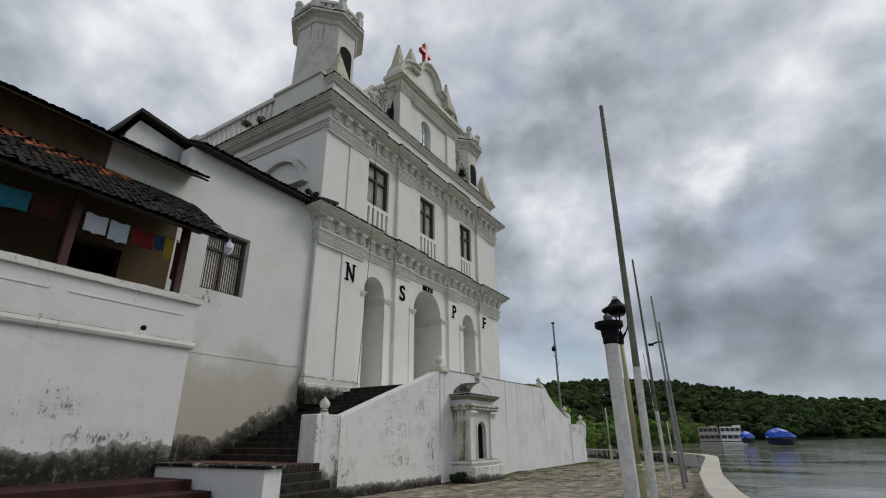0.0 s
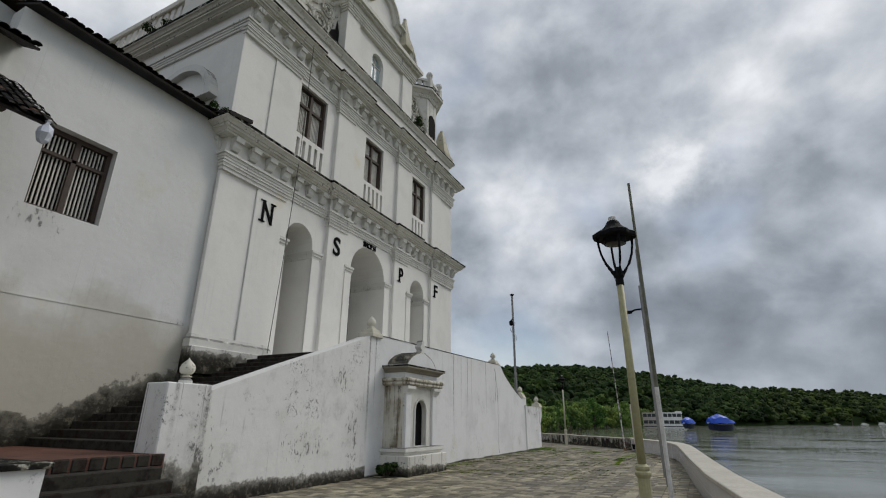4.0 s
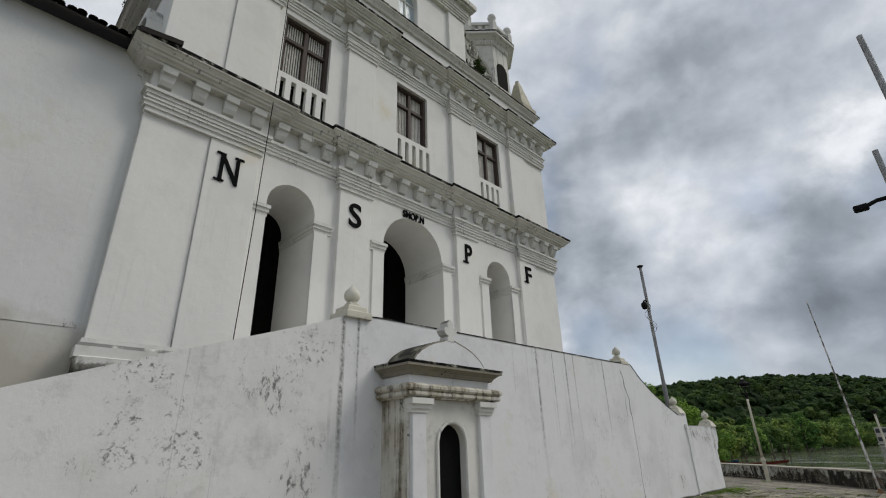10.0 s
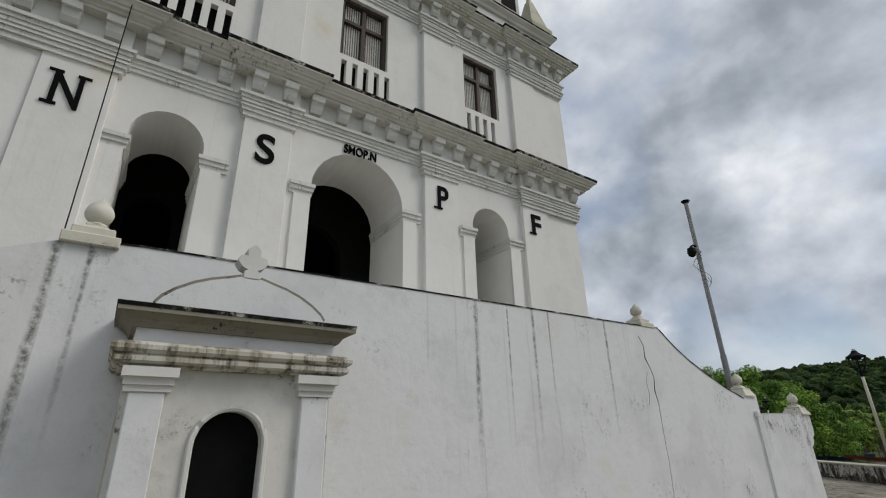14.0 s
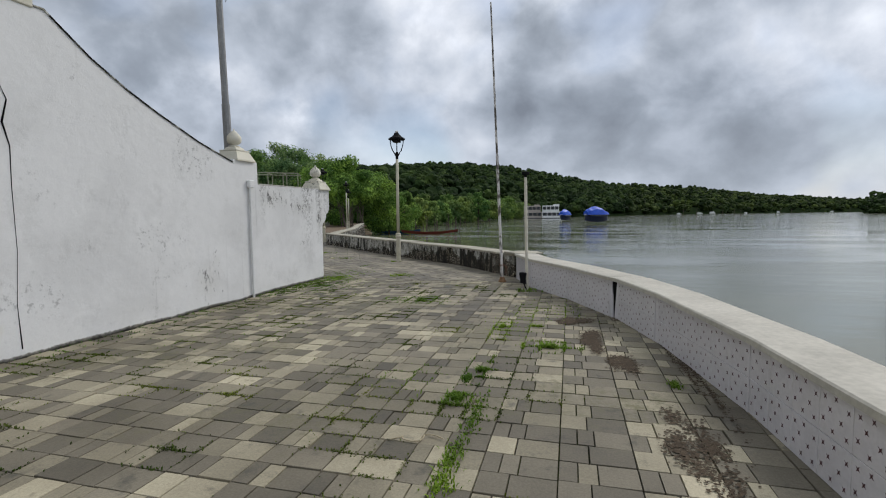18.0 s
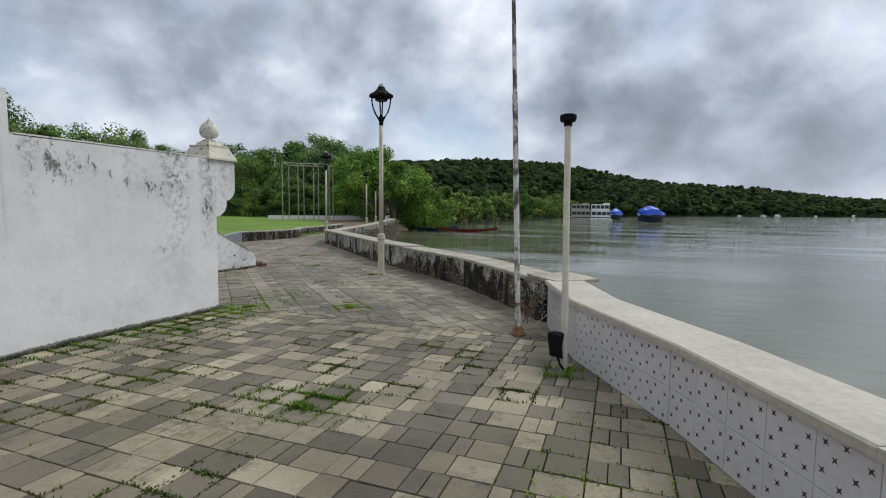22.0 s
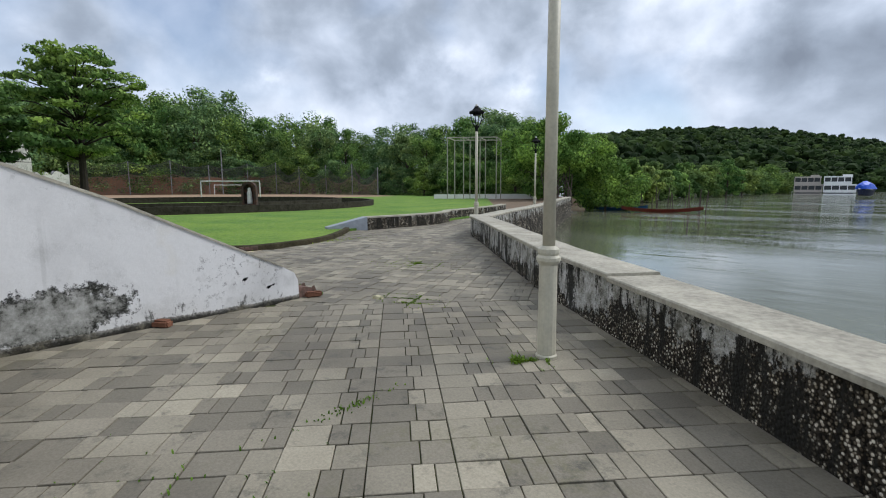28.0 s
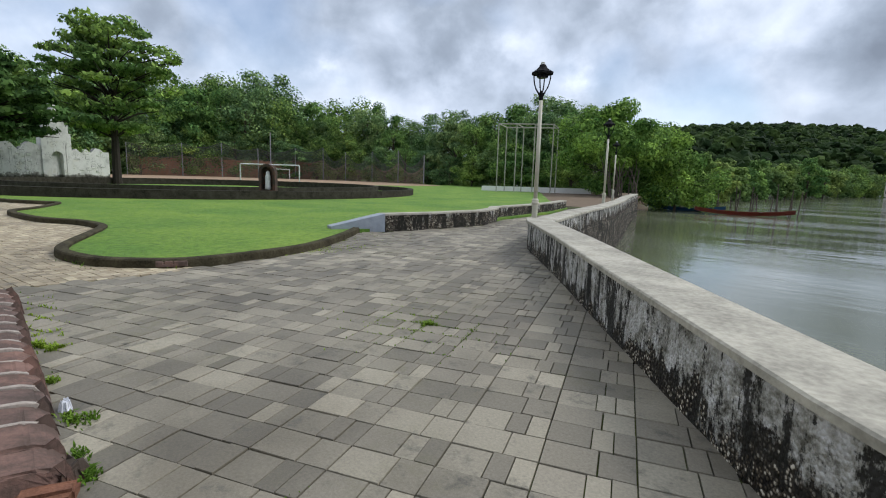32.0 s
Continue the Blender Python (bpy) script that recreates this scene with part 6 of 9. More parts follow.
    for y0, w, hgt, m, txt in ((2.2, 0.75, 0.42, CL_TEAL, "teal cloth"), (3.0, 0.45, 0.4, CL_MAROON, "dark maroon cloth"), (3.95, 0.45, 0.42, CL_WHITE, "white towel"), (4.45, 0.42, 0.46, CL_PALE, "pale towel"), (4.95, 0.5, 0.42, CL_RED, "red cloth"), (5.47, 0.24, 0.36, CL_BLUE, "blue cloth"), (5.72, 0.22, 0.5, CL_YELLOW, "yellow cloth"), (6.0, 0.12, 1.0, CL_MAROON, "long dark maroon garment"), (6.15, 0.12, 1.1, CL_MAROON, "long dark maroon garment")):
        bm = bmesh.new()
        nx, nz = 10, 4
        grid = [[bm.verts.new((-11.72 + 0.03 * math.sin(i * 1.7 + j * 0.6) * (j / nz), y0 + w * i / nx, 6.17 - hgt * j / nz + 0.015 * math.sin(i * 0.9))) for j in range(nz + 1)] for i in range(nx + 1)]
        for i in range(nx):
            for j in range(nz):
                bm.faces.new((grid[i][j], grid[i + 1][j], grid[i + 1][j + 1], grid[i][j + 1]))
        made = bmesh.ops.extrude_face_region(bm, geom=list(bm.faces))
        bmesh.ops.translate(bm, vec=(-0.012, 0, 0), verts=[q for q in made["geom"] if isinstance(q, bmesh.types.BMVert)])
        tagged(mesh_ob("hanging_laundry", bm, m), f"{txt} hung over a veranda line to dry", "laundry", "laundry on the line")


mat_post = mat_plain("dark_red_post_paint", (0.07, 0.025, 0.022), 0.5)
CL_TEAL = mat_plain("teal_cloth", (0.02, 0.14, 0.2), 0.9)
CL_MAROON = mat_plain("maroon_cloth", (0.05, 0.012, 0.015), 0.9)
CL_PALE = mat_plain("pale_blue_cloth", (0.5, 0.57, 0.66), 0.9, 0.0, 0.1)
CL_RED = mat_plain("red_cloth", (0.16, 0.015, 0.02), 0.9)
CL_YELLOW = mat_plain("yellow_cloth", (0.42, 0.27, 0.03), 0.9)
CL_BLUE = mat_plain("blue_cloth", (0.02, 0.06, 0.14), 0.9)
make_house()


# ---- lamps and poles ----
POLE_DARK = mat_plain("rust_darkened_steel", (0.13, 0.125, 0.12), 0.7, 0.0, 0.7, 8.0)
def lamp_head(t, at, s=1.0):
    """A forked black lantern: four arms from a socket up to a square bell hood with a round lens under it."""
    x, y, z = at

    def ring(profile, seg, turn, name, material, label="", smooth=False):
        return part(name, lathe(bmesh.new(), [(r * s, h * s) for r, h in profile], at, seg, turn), material, t, label, smooth)

    for k in range(4):
        a = 0.35 + math.pi / 2 * k
        d = Vector((math.cos(a), math.sin(a), 0))
        pts = [Vector((x, y, z)) + d * r * s + Vector((0, 0, h * s)) for r, h in ((0.035, -0.02), (0.1, 0.07), (0.18, 0.2), (0.235, 0.35), (0.262, 0.5), (0.268, 0.62))]
        part("fork_arm", tube(bmesh.new(), pts, [0.034 * s, 0.028 * s, 0.022 * s, 0.019 * s, 0.019 * s, 0.022 * s], 6), IRON, t)
    ring([(0.062, -0.16), (0.062, -0.05), (0.085, -0.02), (0.07, 0.06), (0.045, 0.12), (0.02, 0.14)], 10, 0.0, "socket", IRON)
    ring([(0.17, 0.53), (0.175, 0.55), (0.18, 0.64), (0.12, 0.65)], 18, 0.0, "drum", IRON)
    bm = lathe(bmesh.new(), [(0.33 * s, 0.62 * s), (0.345 * s, 0.635 * s), (0.345 * s, 0.69 * s), (0.29 * s, 0.72 * s), (0.2 * s, 0.77 * s), (0.13 * s, 0.84 * s), (0.1 * s, 0.9 * s), (0.085 * s, 0.92 * s)], at, 16, 0.35)
    for v in bm.verts:
        a = math.atan2(v.co.y - y, v.co.x - x) - 0.35
        low = min(1.0, max(0.0, (0.8 - (v.co.z - z) / s) / 0.12))
        k = 1.0 - 0.2 * low * (1 - abs(math.cos(2 * a)))
        v.co.x, v.co.y = x + (v.co.x - x) * k, y + (v.co.y - y) * k
    part("hood", bm, IRON, t, "black bell-shaped lamp hood with a square brim")
    ring([(0.02, 0.5), (0.13, 0.515), (0.165, 0.54)], 16, 0.0, "lens", DARKGLASS, "dark round lamp glass")
    ring([(0.062, 0.91), (0.062, 0.99), (0.05, 1.0), (0.015, 1.01)], 10, 0.0, "cap", POLE_WHITE, "pale photocell cap")


def street_lamp(x, y, h=4.4, paint=None, head=1.0):
    paint = paint or POLE_CREAM
    t = thing("street_lamp", (x, y, 0), "cream-painted promenade lamp with a black forked lantern hood", "street lamp", "promenade lamps")
    part("lower_post", lathe(bmesh.new(), [(0.09, -0.03), (0.09, 0.02), (0.078, 0.03), (0.075, 0.79), (0.09, 0.81), (0.1, 0.83), (0.1, 0.855), (0.082, 0.875), (0.09, 0.895), (0.088, 0.925), (0.055, 0.95)], (x, y, 0), 14), paint, t, smooth=False)
    part("post", lathe(bmesh.new(), [(0.052, 0.93), (0.046, h - 0.98)], (x, y, 0), 12), paint, t, smooth=True)
    lamp_head(t, (x, y, h - 0.93), head)
    return t


street_lamp(-2.215, 10.74, 4.36, POLE_OLIVE, head=0.91)
lamp_a = street_lamp(-9.35, 36.82, 4.47, None, 0.8)
copy_thing(lamp_a, Matrix.Translation((-17.8, 47.2, 0)))
copy_thing(lamp_a, Matrix.Translation((-21.6, 58.0, 0)))
copy_thing(lamp_a, Matrix.Translation((-27.0, 69.5, 0)))


def pole(name, x, y, h, r0, r1, material, label, lower=None, lower_h=0.0, lean=(0.0, 0.0)):
    t = thing(name, (x, y, 0), label, "pole", "promenade poles")
    if lower:
        part("lower_pipe", tube(bmesh.new(), [(x, y, -0.04), (x, y, lower_h)], r0, 10), lower, t)
        part("upper_pipe", tube(bmesh.new(), [(x, y, lower_h), (x, y, h)], [r0 * 0.93, r1], 10), material, t)
    else:
        mx, my = x + lean[0] * 0.45, y + lean[1] * 0.45
        part("pipe", tube(bmesh.new(), [(x, y, -0.04), (mx, my, h * 0.45)], [r0, r0 * 0.95], 10), material, t)
        part("upper_pipe", tube(bmesh.new(), [(mx, my, h * 0.45), (x + lean[0], y + lean[1], h)], [r0 * 0.8, r1], 10), material, t)
    return t


BX, BY = -0.447, 1.983
post = thing("broken_lamp_post", (BX, BY, 0), "short white lamp post with a broken black head", "lamp post", "promenade lamps")
part("post", tube(bmesh.new(), [(BX, BY, -0.04), (BX, BY, 1.79)], 0.027, 14), POLE_WHITE, post)
part("collar", lathe(bmesh.new(), [(0.0275, 1.785), (0.031, 1.79), (0.031, 1.81), (0.035, 1.83), (0.035, 1.845), (0.05, 1.85), (0.056, 1.856), (0.056, 1.873), (0.03, 1.876), (0.015, 1.877)], (BX, BY, 0), 14), IRON, post, "black cast collar with a flat round plate")
bm = lathe(bmesh.new(), [(0.016, 1.874), (0.018, 1.885), (0.017, 1.9), (0.006, 1.908)], (BX, BY, 0), 9)
for v in bm.verts:
    v.co.z += 0.006 * math.sin(v.co.x * 400 + v.co.y * 310)
part("broken_stub", bm, POLE_DARK, post, "jagged stub of the broken lantern")
fp = thing("flag_pole", (-0.93, 4.85, 0), "tall mossy green flag pole with white-painted foot", "pole", "promenade poles")
part("lower_pipe", tube(bmesh.new(), [(-0.93, 4.85, -0.04), (-0.895, 4.846, 2.05)], 0.035, 10), POLE_WHITE, fp, "white-painted foot of the pole")
part("upper_pipe", tube(bmesh.new(), [(-0.895, 4.846, 2.05), (-0.846, 4.84, 5.0)], [0.032, 0.022], 10), POLE_GREEN, fp)
pole("flag_pole", -2.05, 12.75, 5.8, 0.035, 0.024, POLE_GREEN, "tall dark flag pole with white-painted foot", POLE_WHITE, 2.0)
pole("flag_pole", -2.38, 17.34, 5.95, 0.045, 0.03, POLE_GREY, "pale galvanised flag pole")
cctv2 = pole("camera_pole", -2.58, 19.6, 5.5, 0.046, 0.038, POLE_GREY, "grey steel pole with a camera bracket")
part("bracket", tube(bmesh.new(), [(-2.58, 19.6, 4.75), (-2.78, 19.57, 4.74), (-2.92, 19.52, 4.68)], 0.03, 6), IRON, cctv2)
part("camera_body", cube(-3.06, -2.88, 19.44, 19.56, 4.62, 4.71, 0.02), IRON, cctv2)
pole("flag_pole", -5.25, 32.48, 6.4, 0.034, 0.018, POLE_RUST, "thin flag pole with peeling white paint, tied at its foot", lean=(-0.31, 0.40))
pb = thing("cut_lamp_post", (-4.574, 31.373, 0), "short cream pipe post with a black cap", "pole", "promenade poles")
part("pipe", tube(bmesh.new(), [(-4.594, 31.373, -0.04), (-4.625, 31.5, 1.2), (-4.655, 31.66, 2.33)], [0.032, 0.031, 0.03], 12), mat_plain("chalky_ivory_post_paint", (0.64, 0.60, 0.50), 0.6, 0.0, 0.25, 5.0), pb)
part("cap", lathe(bmesh.new(), [(0.037, 2.3), (0.042, 2.34), (0.07, 2.345), (0.078, 2.37), (0.078, 2.405), (0.05, 2.415), (0.02, 2.418)], (-4.655, 31.66, 0), 14), IRON, pb)
bm = cube(-4.73, -4.61, 31.28, 31.4, 0.15, 0.37, 0.012)
for v in bm.verts:
    v.co += Vector((0.02 * math.sin(v.co.z * 40 + v.co.y * 30), 0.02 * math.sin(v.co.x * 50), 0.02 * math.sin(v.co.y * 60 + v.co.x * 45)))
part("switch_box", bm, IRON, pb, "torn black switch box")
part("loose_cable", tube(bmesh.new(), [(-4.66, 31.33, 0.16), (-4.63, 31.32, 0.08), (-4.6, 31.34, 0.02)], 0.012, 5), IRON, pb)
cc = pole("camera_pole", -10.2, 29.75, 8.2, 0.08, 0.055, POLE_GREY, "tall grey pole carrying security cameras behind the wall", lean=(0.15, -0.45))
part("head", lathe(bmesh.new(), [(0.04, 8.15), (0.1, 8.2), (0.13, 8.24), (0.05, 8.28)], (-10.05, 29.3, 0), 10), IRON, cc)
part("bracket", tube(bmesh.new(), [(-10.08, 29.4, 6.78), (-10.08, 29.2, 6.8), (-10.08, 29.05, 6.72)], 0.03, 6), IRON, cc)
part("camera_body", lathe(bmesh.new(), [(0.03, 6.66), (0.1, 6.62), (0.12, 6.5), (0.09, 6.4), (0.03, 6.36)], (-10.08, 29.05, 0.05), 12), IRON, cc)


for k in range(3):
    pts = [(-10.06 + (0.05 + 0.05 * k) * math.sin(j * 0.7 + k), 29.2 + 0.03 * j + 0.1 * math.sin(j * 0.5 + k), 6.7 - 0.09 * j - 0.05 * k) for j in range(12)]
    part("cable", tube(bmesh.new(), pts, 0.008, 4), POLE_GREY, cc, "loose cable hanging from the camera")


# ---- woods, hills and trees ----
def leaf_cloud(centres, radii, per, size, rng, flat=0.75, scatter=0.5):
    """Small leaf quads scattered in the shells of ellipsoid clumps; returns vertices and faces."""
    centres, radii = np.asarray(centres, float), np.asarray(radii, float)
    n = len(centres) * per
    idx = np.repeat(np.arange(len(centres)), per)
    d = rng.normal(size=(n, 3))
    d /= np.linalg.norm(d, axis=1)[:, None]
    r = radii[idx] * (rng.uniform(0.25, 1.0, n) ** 0.45)
    p = centres[idx] + d * r[:, None] * np.array([1, 1, flat])
    nrm = d * 1.1 + rng.normal(size=(n, 3)) * scatter + np.array([0, 0, 0.35])
    nrm /= np.linalg.norm(nrm, axis=1)[:, None]
    ref = rng.normal(size=(n, 3))
    u = np.cross(nrm, ref)
    u /= np.linalg.norm(u, axis=1)[:, None] + 1e-9
    v = np.cross(nrm, u)
    s = (np.asarray(size) * rng.uniform(0.6, 1.4, n))[:, None]
    quad = np.stack([p - u * s * 0.5, p + v * s * 0.32, p + u * s * 0.5, p - v * s * 0.32], 1)
    return quad.reshape(-1, 3)


def quads_object(name, verts, material):
    n = len(verts) // 4
    me = bpy.data.meshes.new(name)
    me.vertices.add(len(verts))
    me.vertices.foreach_set("co", verts.astype(np.float32).ravel())
    me.loops.add(4 * n)
    me.loops.foreach_set("vertex_index", np.arange(4 * n, dtype=np.int32))
    me.polygons.add(n)
    me.polygons.foreach_set("loop_start", np.arange(0, 4 * n, 4, dtype=np.int32))
    me.update(calc_edges=True)
    me.materials.append(material)
    return new(name, me)


def broad_tree(at, h, spread, seed, material, leaves=6000, leaf=0.3, label="leafy broad-crowned tree", trunk_h=0.35, group="", lean=0.0, name="tree"):
    rng = np.random.default_rng(seed)
    t = thing(name, at, label, "tree", group)
    bm = bmesh.new()
    x, y, z = at
    th = h * trunk_h
    top = Vector((x + lean, y, z + th))
    tube(bm, [(x, y, z - 0.1), (x + lean * 0.3, y, z + th * 0.5), top], [h * 0.026, h * 0.02, h * 0.017], 8)
    tips = []
    for k in range(7):
        a = 2 * math.pi * k / 7 + rng.uniform(-0.3, 0.3)
        reach, rise = spread * rng.uniform(0.45, 0.8), h * rng.uniform(0.22, 0.52)
        mid = top + Vector((math.cos(a) * reach * 0.5, math.sin(a) * reach * 0.5, rise * 0.62))
        tip = top + Vector((math.cos(a) * reach, math.sin(a) * reach, rise))
        tube(bm, [top, mid, tip], [h * 0.011, h * 0.007, h * 0.003], 6)
        tips += [mid, tip]
    tips.append(top + Vector((0, 0, h * 0.55)))
    part("trunk", bm, BARK, t)
    n = 46
    cs, rs = [], []
    for k in range(n):
        b = tips[k % len(tips)]
        o = rng.normal(size=3) * np.array([spread * 0.2, spread * 0.2, h * 0.06])
        cs.append([b.x + o[0], b.y + o[1], min(b.z + o[2], z + h * 0.95)])
        rs.append(spread * rng.uniform(0.14, 0.27))
    crown = hang(quads_object("crown", leaf_cloud(cs, rs, leaves // n, leaf, rng), material), t)
    return t


def forest_tree(at, h, spread, seed, material, leaves=5200, leaf=0.6, group="trees round the field", label="dense dark green woodland tree", name="tree"):
    """A tree in a wood: foliage in uneven billows from near the ground to the top."""
    rng = np.random.default_rng(seed)
    t = thing(name, at, label, "tree", group)
    x, y, z = at
    bm = tube(bmesh.new(), [(x, y, z - 0.1), (x + 0.2, y, z + h * 0.4), (x, y + 0.2, z + h * 0.8)], [h * 0.022, h * 0.016, h * 0.006], 7)
    cs, rs = [], []
    n = 60
    for k in range(n):
        u = rng.uniform(0.1, 0.97)
        wide = spread * (0.75 + 0.35 * math.sin(u * 2.6)) * (1 - max(0.0, u - 0.6) * 1.5)
        a, d = rng.uniform(0, 2 * math.pi), wide * rng.uniform(0.3, 0.95)
        c = (x + math.cos(a) * d, y + math.sin(a) * d, z + h * u * 0.93)
        if k % 4 == 0:
            tube(bm, [(x, y, z + h * u * 0.6), c], [h * 0.008, h * 0.002], 5)
        cs.append(c)
        rs.append(spread * rng.uniform(0.2, 0.36))
    part("trunk", bm, BARK, t)
    hang(quads_object("crown", leaf_cloud(cs, rs, leaves // n, leaf, rng, 0.8, 0.35), material), t)
    return t


def palm(at, h, seed, name="coconut_palm"):
    rng = np.random.default_rng(seed)
    t = thing(name, at, "tall coconut palm above the trees", "palm tree", "palms")
    x, y, z = at
    part("trunk", tube(bmesh.new(), [(x, y, z), (x + 0.3, y, z + h * 0.5), (x + 0.2, y + 0.3, z + h)], [0.22, 0.16, 0.13], 7), BARK, t)
    vs = []
    for k in range(16):
        a, lift = 2 * math.pi * k / 16 + rng.uniform(-0.2, 0.2), rng.uniform(-0.2, 1.0)
        d = np.array([math.cos(a), math.sin(a), 0])
        s = np.array([-d[1], d[0], 0])
        for j in range(14):
            u = (j + 1) / 14
            p = np.array([x + 0.2, y + 0.3, z + h]) + d * 3.0 * u + np.array([0, 0, lift * 2.2 * u - 2.6 * u * u])
            for side in (-1, 1):
                e = p + s * side * 0.7 * (1 - 0.6 * u) + np.array([0, 0, -0.3])
                vs += [p, p + d * 0.16, e + d * 0.1, e]
    hang(quads_object("fronds", np.array(vs), LEAF_FAR), t)


def crown_cores(name, centres, radii, rng, material):
    """Solid hearts of far crowns: small uneven rounded hulls, one for each clump."""
    bm = bmesh.new()
    bmesh.ops.create_icosphere(bm, subdivisions=2, radius=1.0)
    unit = np.array([v.co[:] for v in bm.verts])
    tris = np.array([[v.index for v in f.verts] for f in bm.faces])
    bm.free()
    n, k = len(centres), len(unit)
    lumps = rng.uniform(0.55, 1.2, (n, k, 1))
    v = (np.asarray(centres)[:, None] + unit[None] * np.asarray(radii)[:, None, None] * lumps * np.array([1, 1, 0.85])).reshape(-1, 3)
    f = (tris[None] + (np.arange(n) * k)[:, None, None]).reshape(-1, 3)
    me = bpy.data.meshes.new(name)
    me.from_pydata(v.tolist(), [], f.tolist())
    me.materials.append(material)
    return new(name, me)


def ridge(name, azimuths, elevations, near, far, origin, seed, trees, size, material, label, base=WATER_Z, lift=0.0):
    """A wooded rise: a terrain sheet from its shore to its crest and a mass of crowns on it. Azimuths in degrees to the left of +y."""
    rng = np.random.default_rng(seed)
    az = np.asarray(azimuths, float)
    el = np.asarray(elevations, float)
    nr = np.interp
    na, nd_ = 64, 10
    a_s = np.linspace(az.min(), az.max(), na)
    bm = bmesh.new()
    grid = []

    def height(a, f):
        d0, d1 = nr(a, az, near), nr(a, az, far)
        d = d0 + (d1 - d0) * f
        crest = math.tan(math.radians(nr(a, az, el))) * d1 + 1.5 - size * 0.8
        z = base + (crest - base) * f ** 0.8
        return d, z

    for a in a_s:
        col = []
        for k in range(nd_ + 2):
            f = min(k / (nd_ - 1), 1.0)
            d, z = height(a, f)
            if k > nd_ - 1:
                d, z = d * (1.1 + 0.3 * (k - nd_)), z * 0.7
            r = math.radians(a)
            col.append(bm.verts.new((origin[0] - math.sin(r) * d, origin[1] + math.cos(r) * d, z)))
        grid.append(col)
    for i in range(na - 1):
        for j in range(nd_ + 1):
            bm.faces.new((grid[i][j], grid[i + 1][j], grid[i + 1][j + 1], grid[i][j + 1]))
    # terrain is near black so that gaps between crowns look shaded
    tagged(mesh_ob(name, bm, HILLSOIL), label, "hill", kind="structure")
    cs, rs = [], []
    for k in range(trees):
        a = rng.uniform(az.min(), az.max())
        f = rng.uniform(0, 1) ** 0.9
        d, z = height(a, f)
        r = math.radians(a)
        s = size * rng.uniform(0.6, 1.35)
        up = rng.uniform(-0.15, 0.3) * size
        c = np.array([origin[0] - math.sin(r) * d, origin[1] + math.cos(r) * d, z + s * 0.35])
        for j in range(2):
            cs.append(c + rng.normal(size=3) * np.array([0.24, 0.24, 0.14]) * s + np.array([0, 0, up]))
            rs.append(s * rng.uniform(0.3, 0.48))
    tagged(crown_cores(name + "_crowns", cs, [r * 0.85 for r in rs], rng, material), "rounded tree crowns crowding the slope", "woods", kind="stuff")
    ob = quads_object(name + "_woods", leaf_cloud(cs, rs, 30, size * 0.11, rng, 0.95, 0.2), material)
    tagged(ob, "dense mixed woodland covering the slope", "woods", kind="stuff")


O19 = (-4.0, 23.0)
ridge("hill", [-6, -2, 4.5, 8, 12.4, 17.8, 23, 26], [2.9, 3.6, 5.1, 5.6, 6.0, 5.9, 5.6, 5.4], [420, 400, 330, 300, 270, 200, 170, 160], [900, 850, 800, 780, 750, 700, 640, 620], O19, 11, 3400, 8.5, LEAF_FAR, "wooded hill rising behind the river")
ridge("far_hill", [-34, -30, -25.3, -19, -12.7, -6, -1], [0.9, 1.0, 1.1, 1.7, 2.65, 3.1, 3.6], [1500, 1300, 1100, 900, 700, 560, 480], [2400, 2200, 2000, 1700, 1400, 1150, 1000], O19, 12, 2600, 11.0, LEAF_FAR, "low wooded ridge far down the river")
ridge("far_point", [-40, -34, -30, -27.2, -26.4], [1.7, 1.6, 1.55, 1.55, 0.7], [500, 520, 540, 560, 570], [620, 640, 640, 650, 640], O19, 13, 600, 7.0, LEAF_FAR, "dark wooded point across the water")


# ---- playground, lawn and far trees ----
KERB = mat_plain("mossy_brown_kerb", (0.062, 0.054, 0.032), 0.95, 0.0, 0.8, 4.0, 0.7, 0.1)
RUBBLE_DARK = mat_rubble("black_stained_seat_wall", 0.25)


def polar(az, d, z=0.0):
    """A place by its bearing in degrees to the left of +y and its distance, seen from the lawn's near corner."""
    return (-9.6 - math.sin(math.radians(az)) * d, 35.9 + math.cos(math.radians(az)) * d, z)


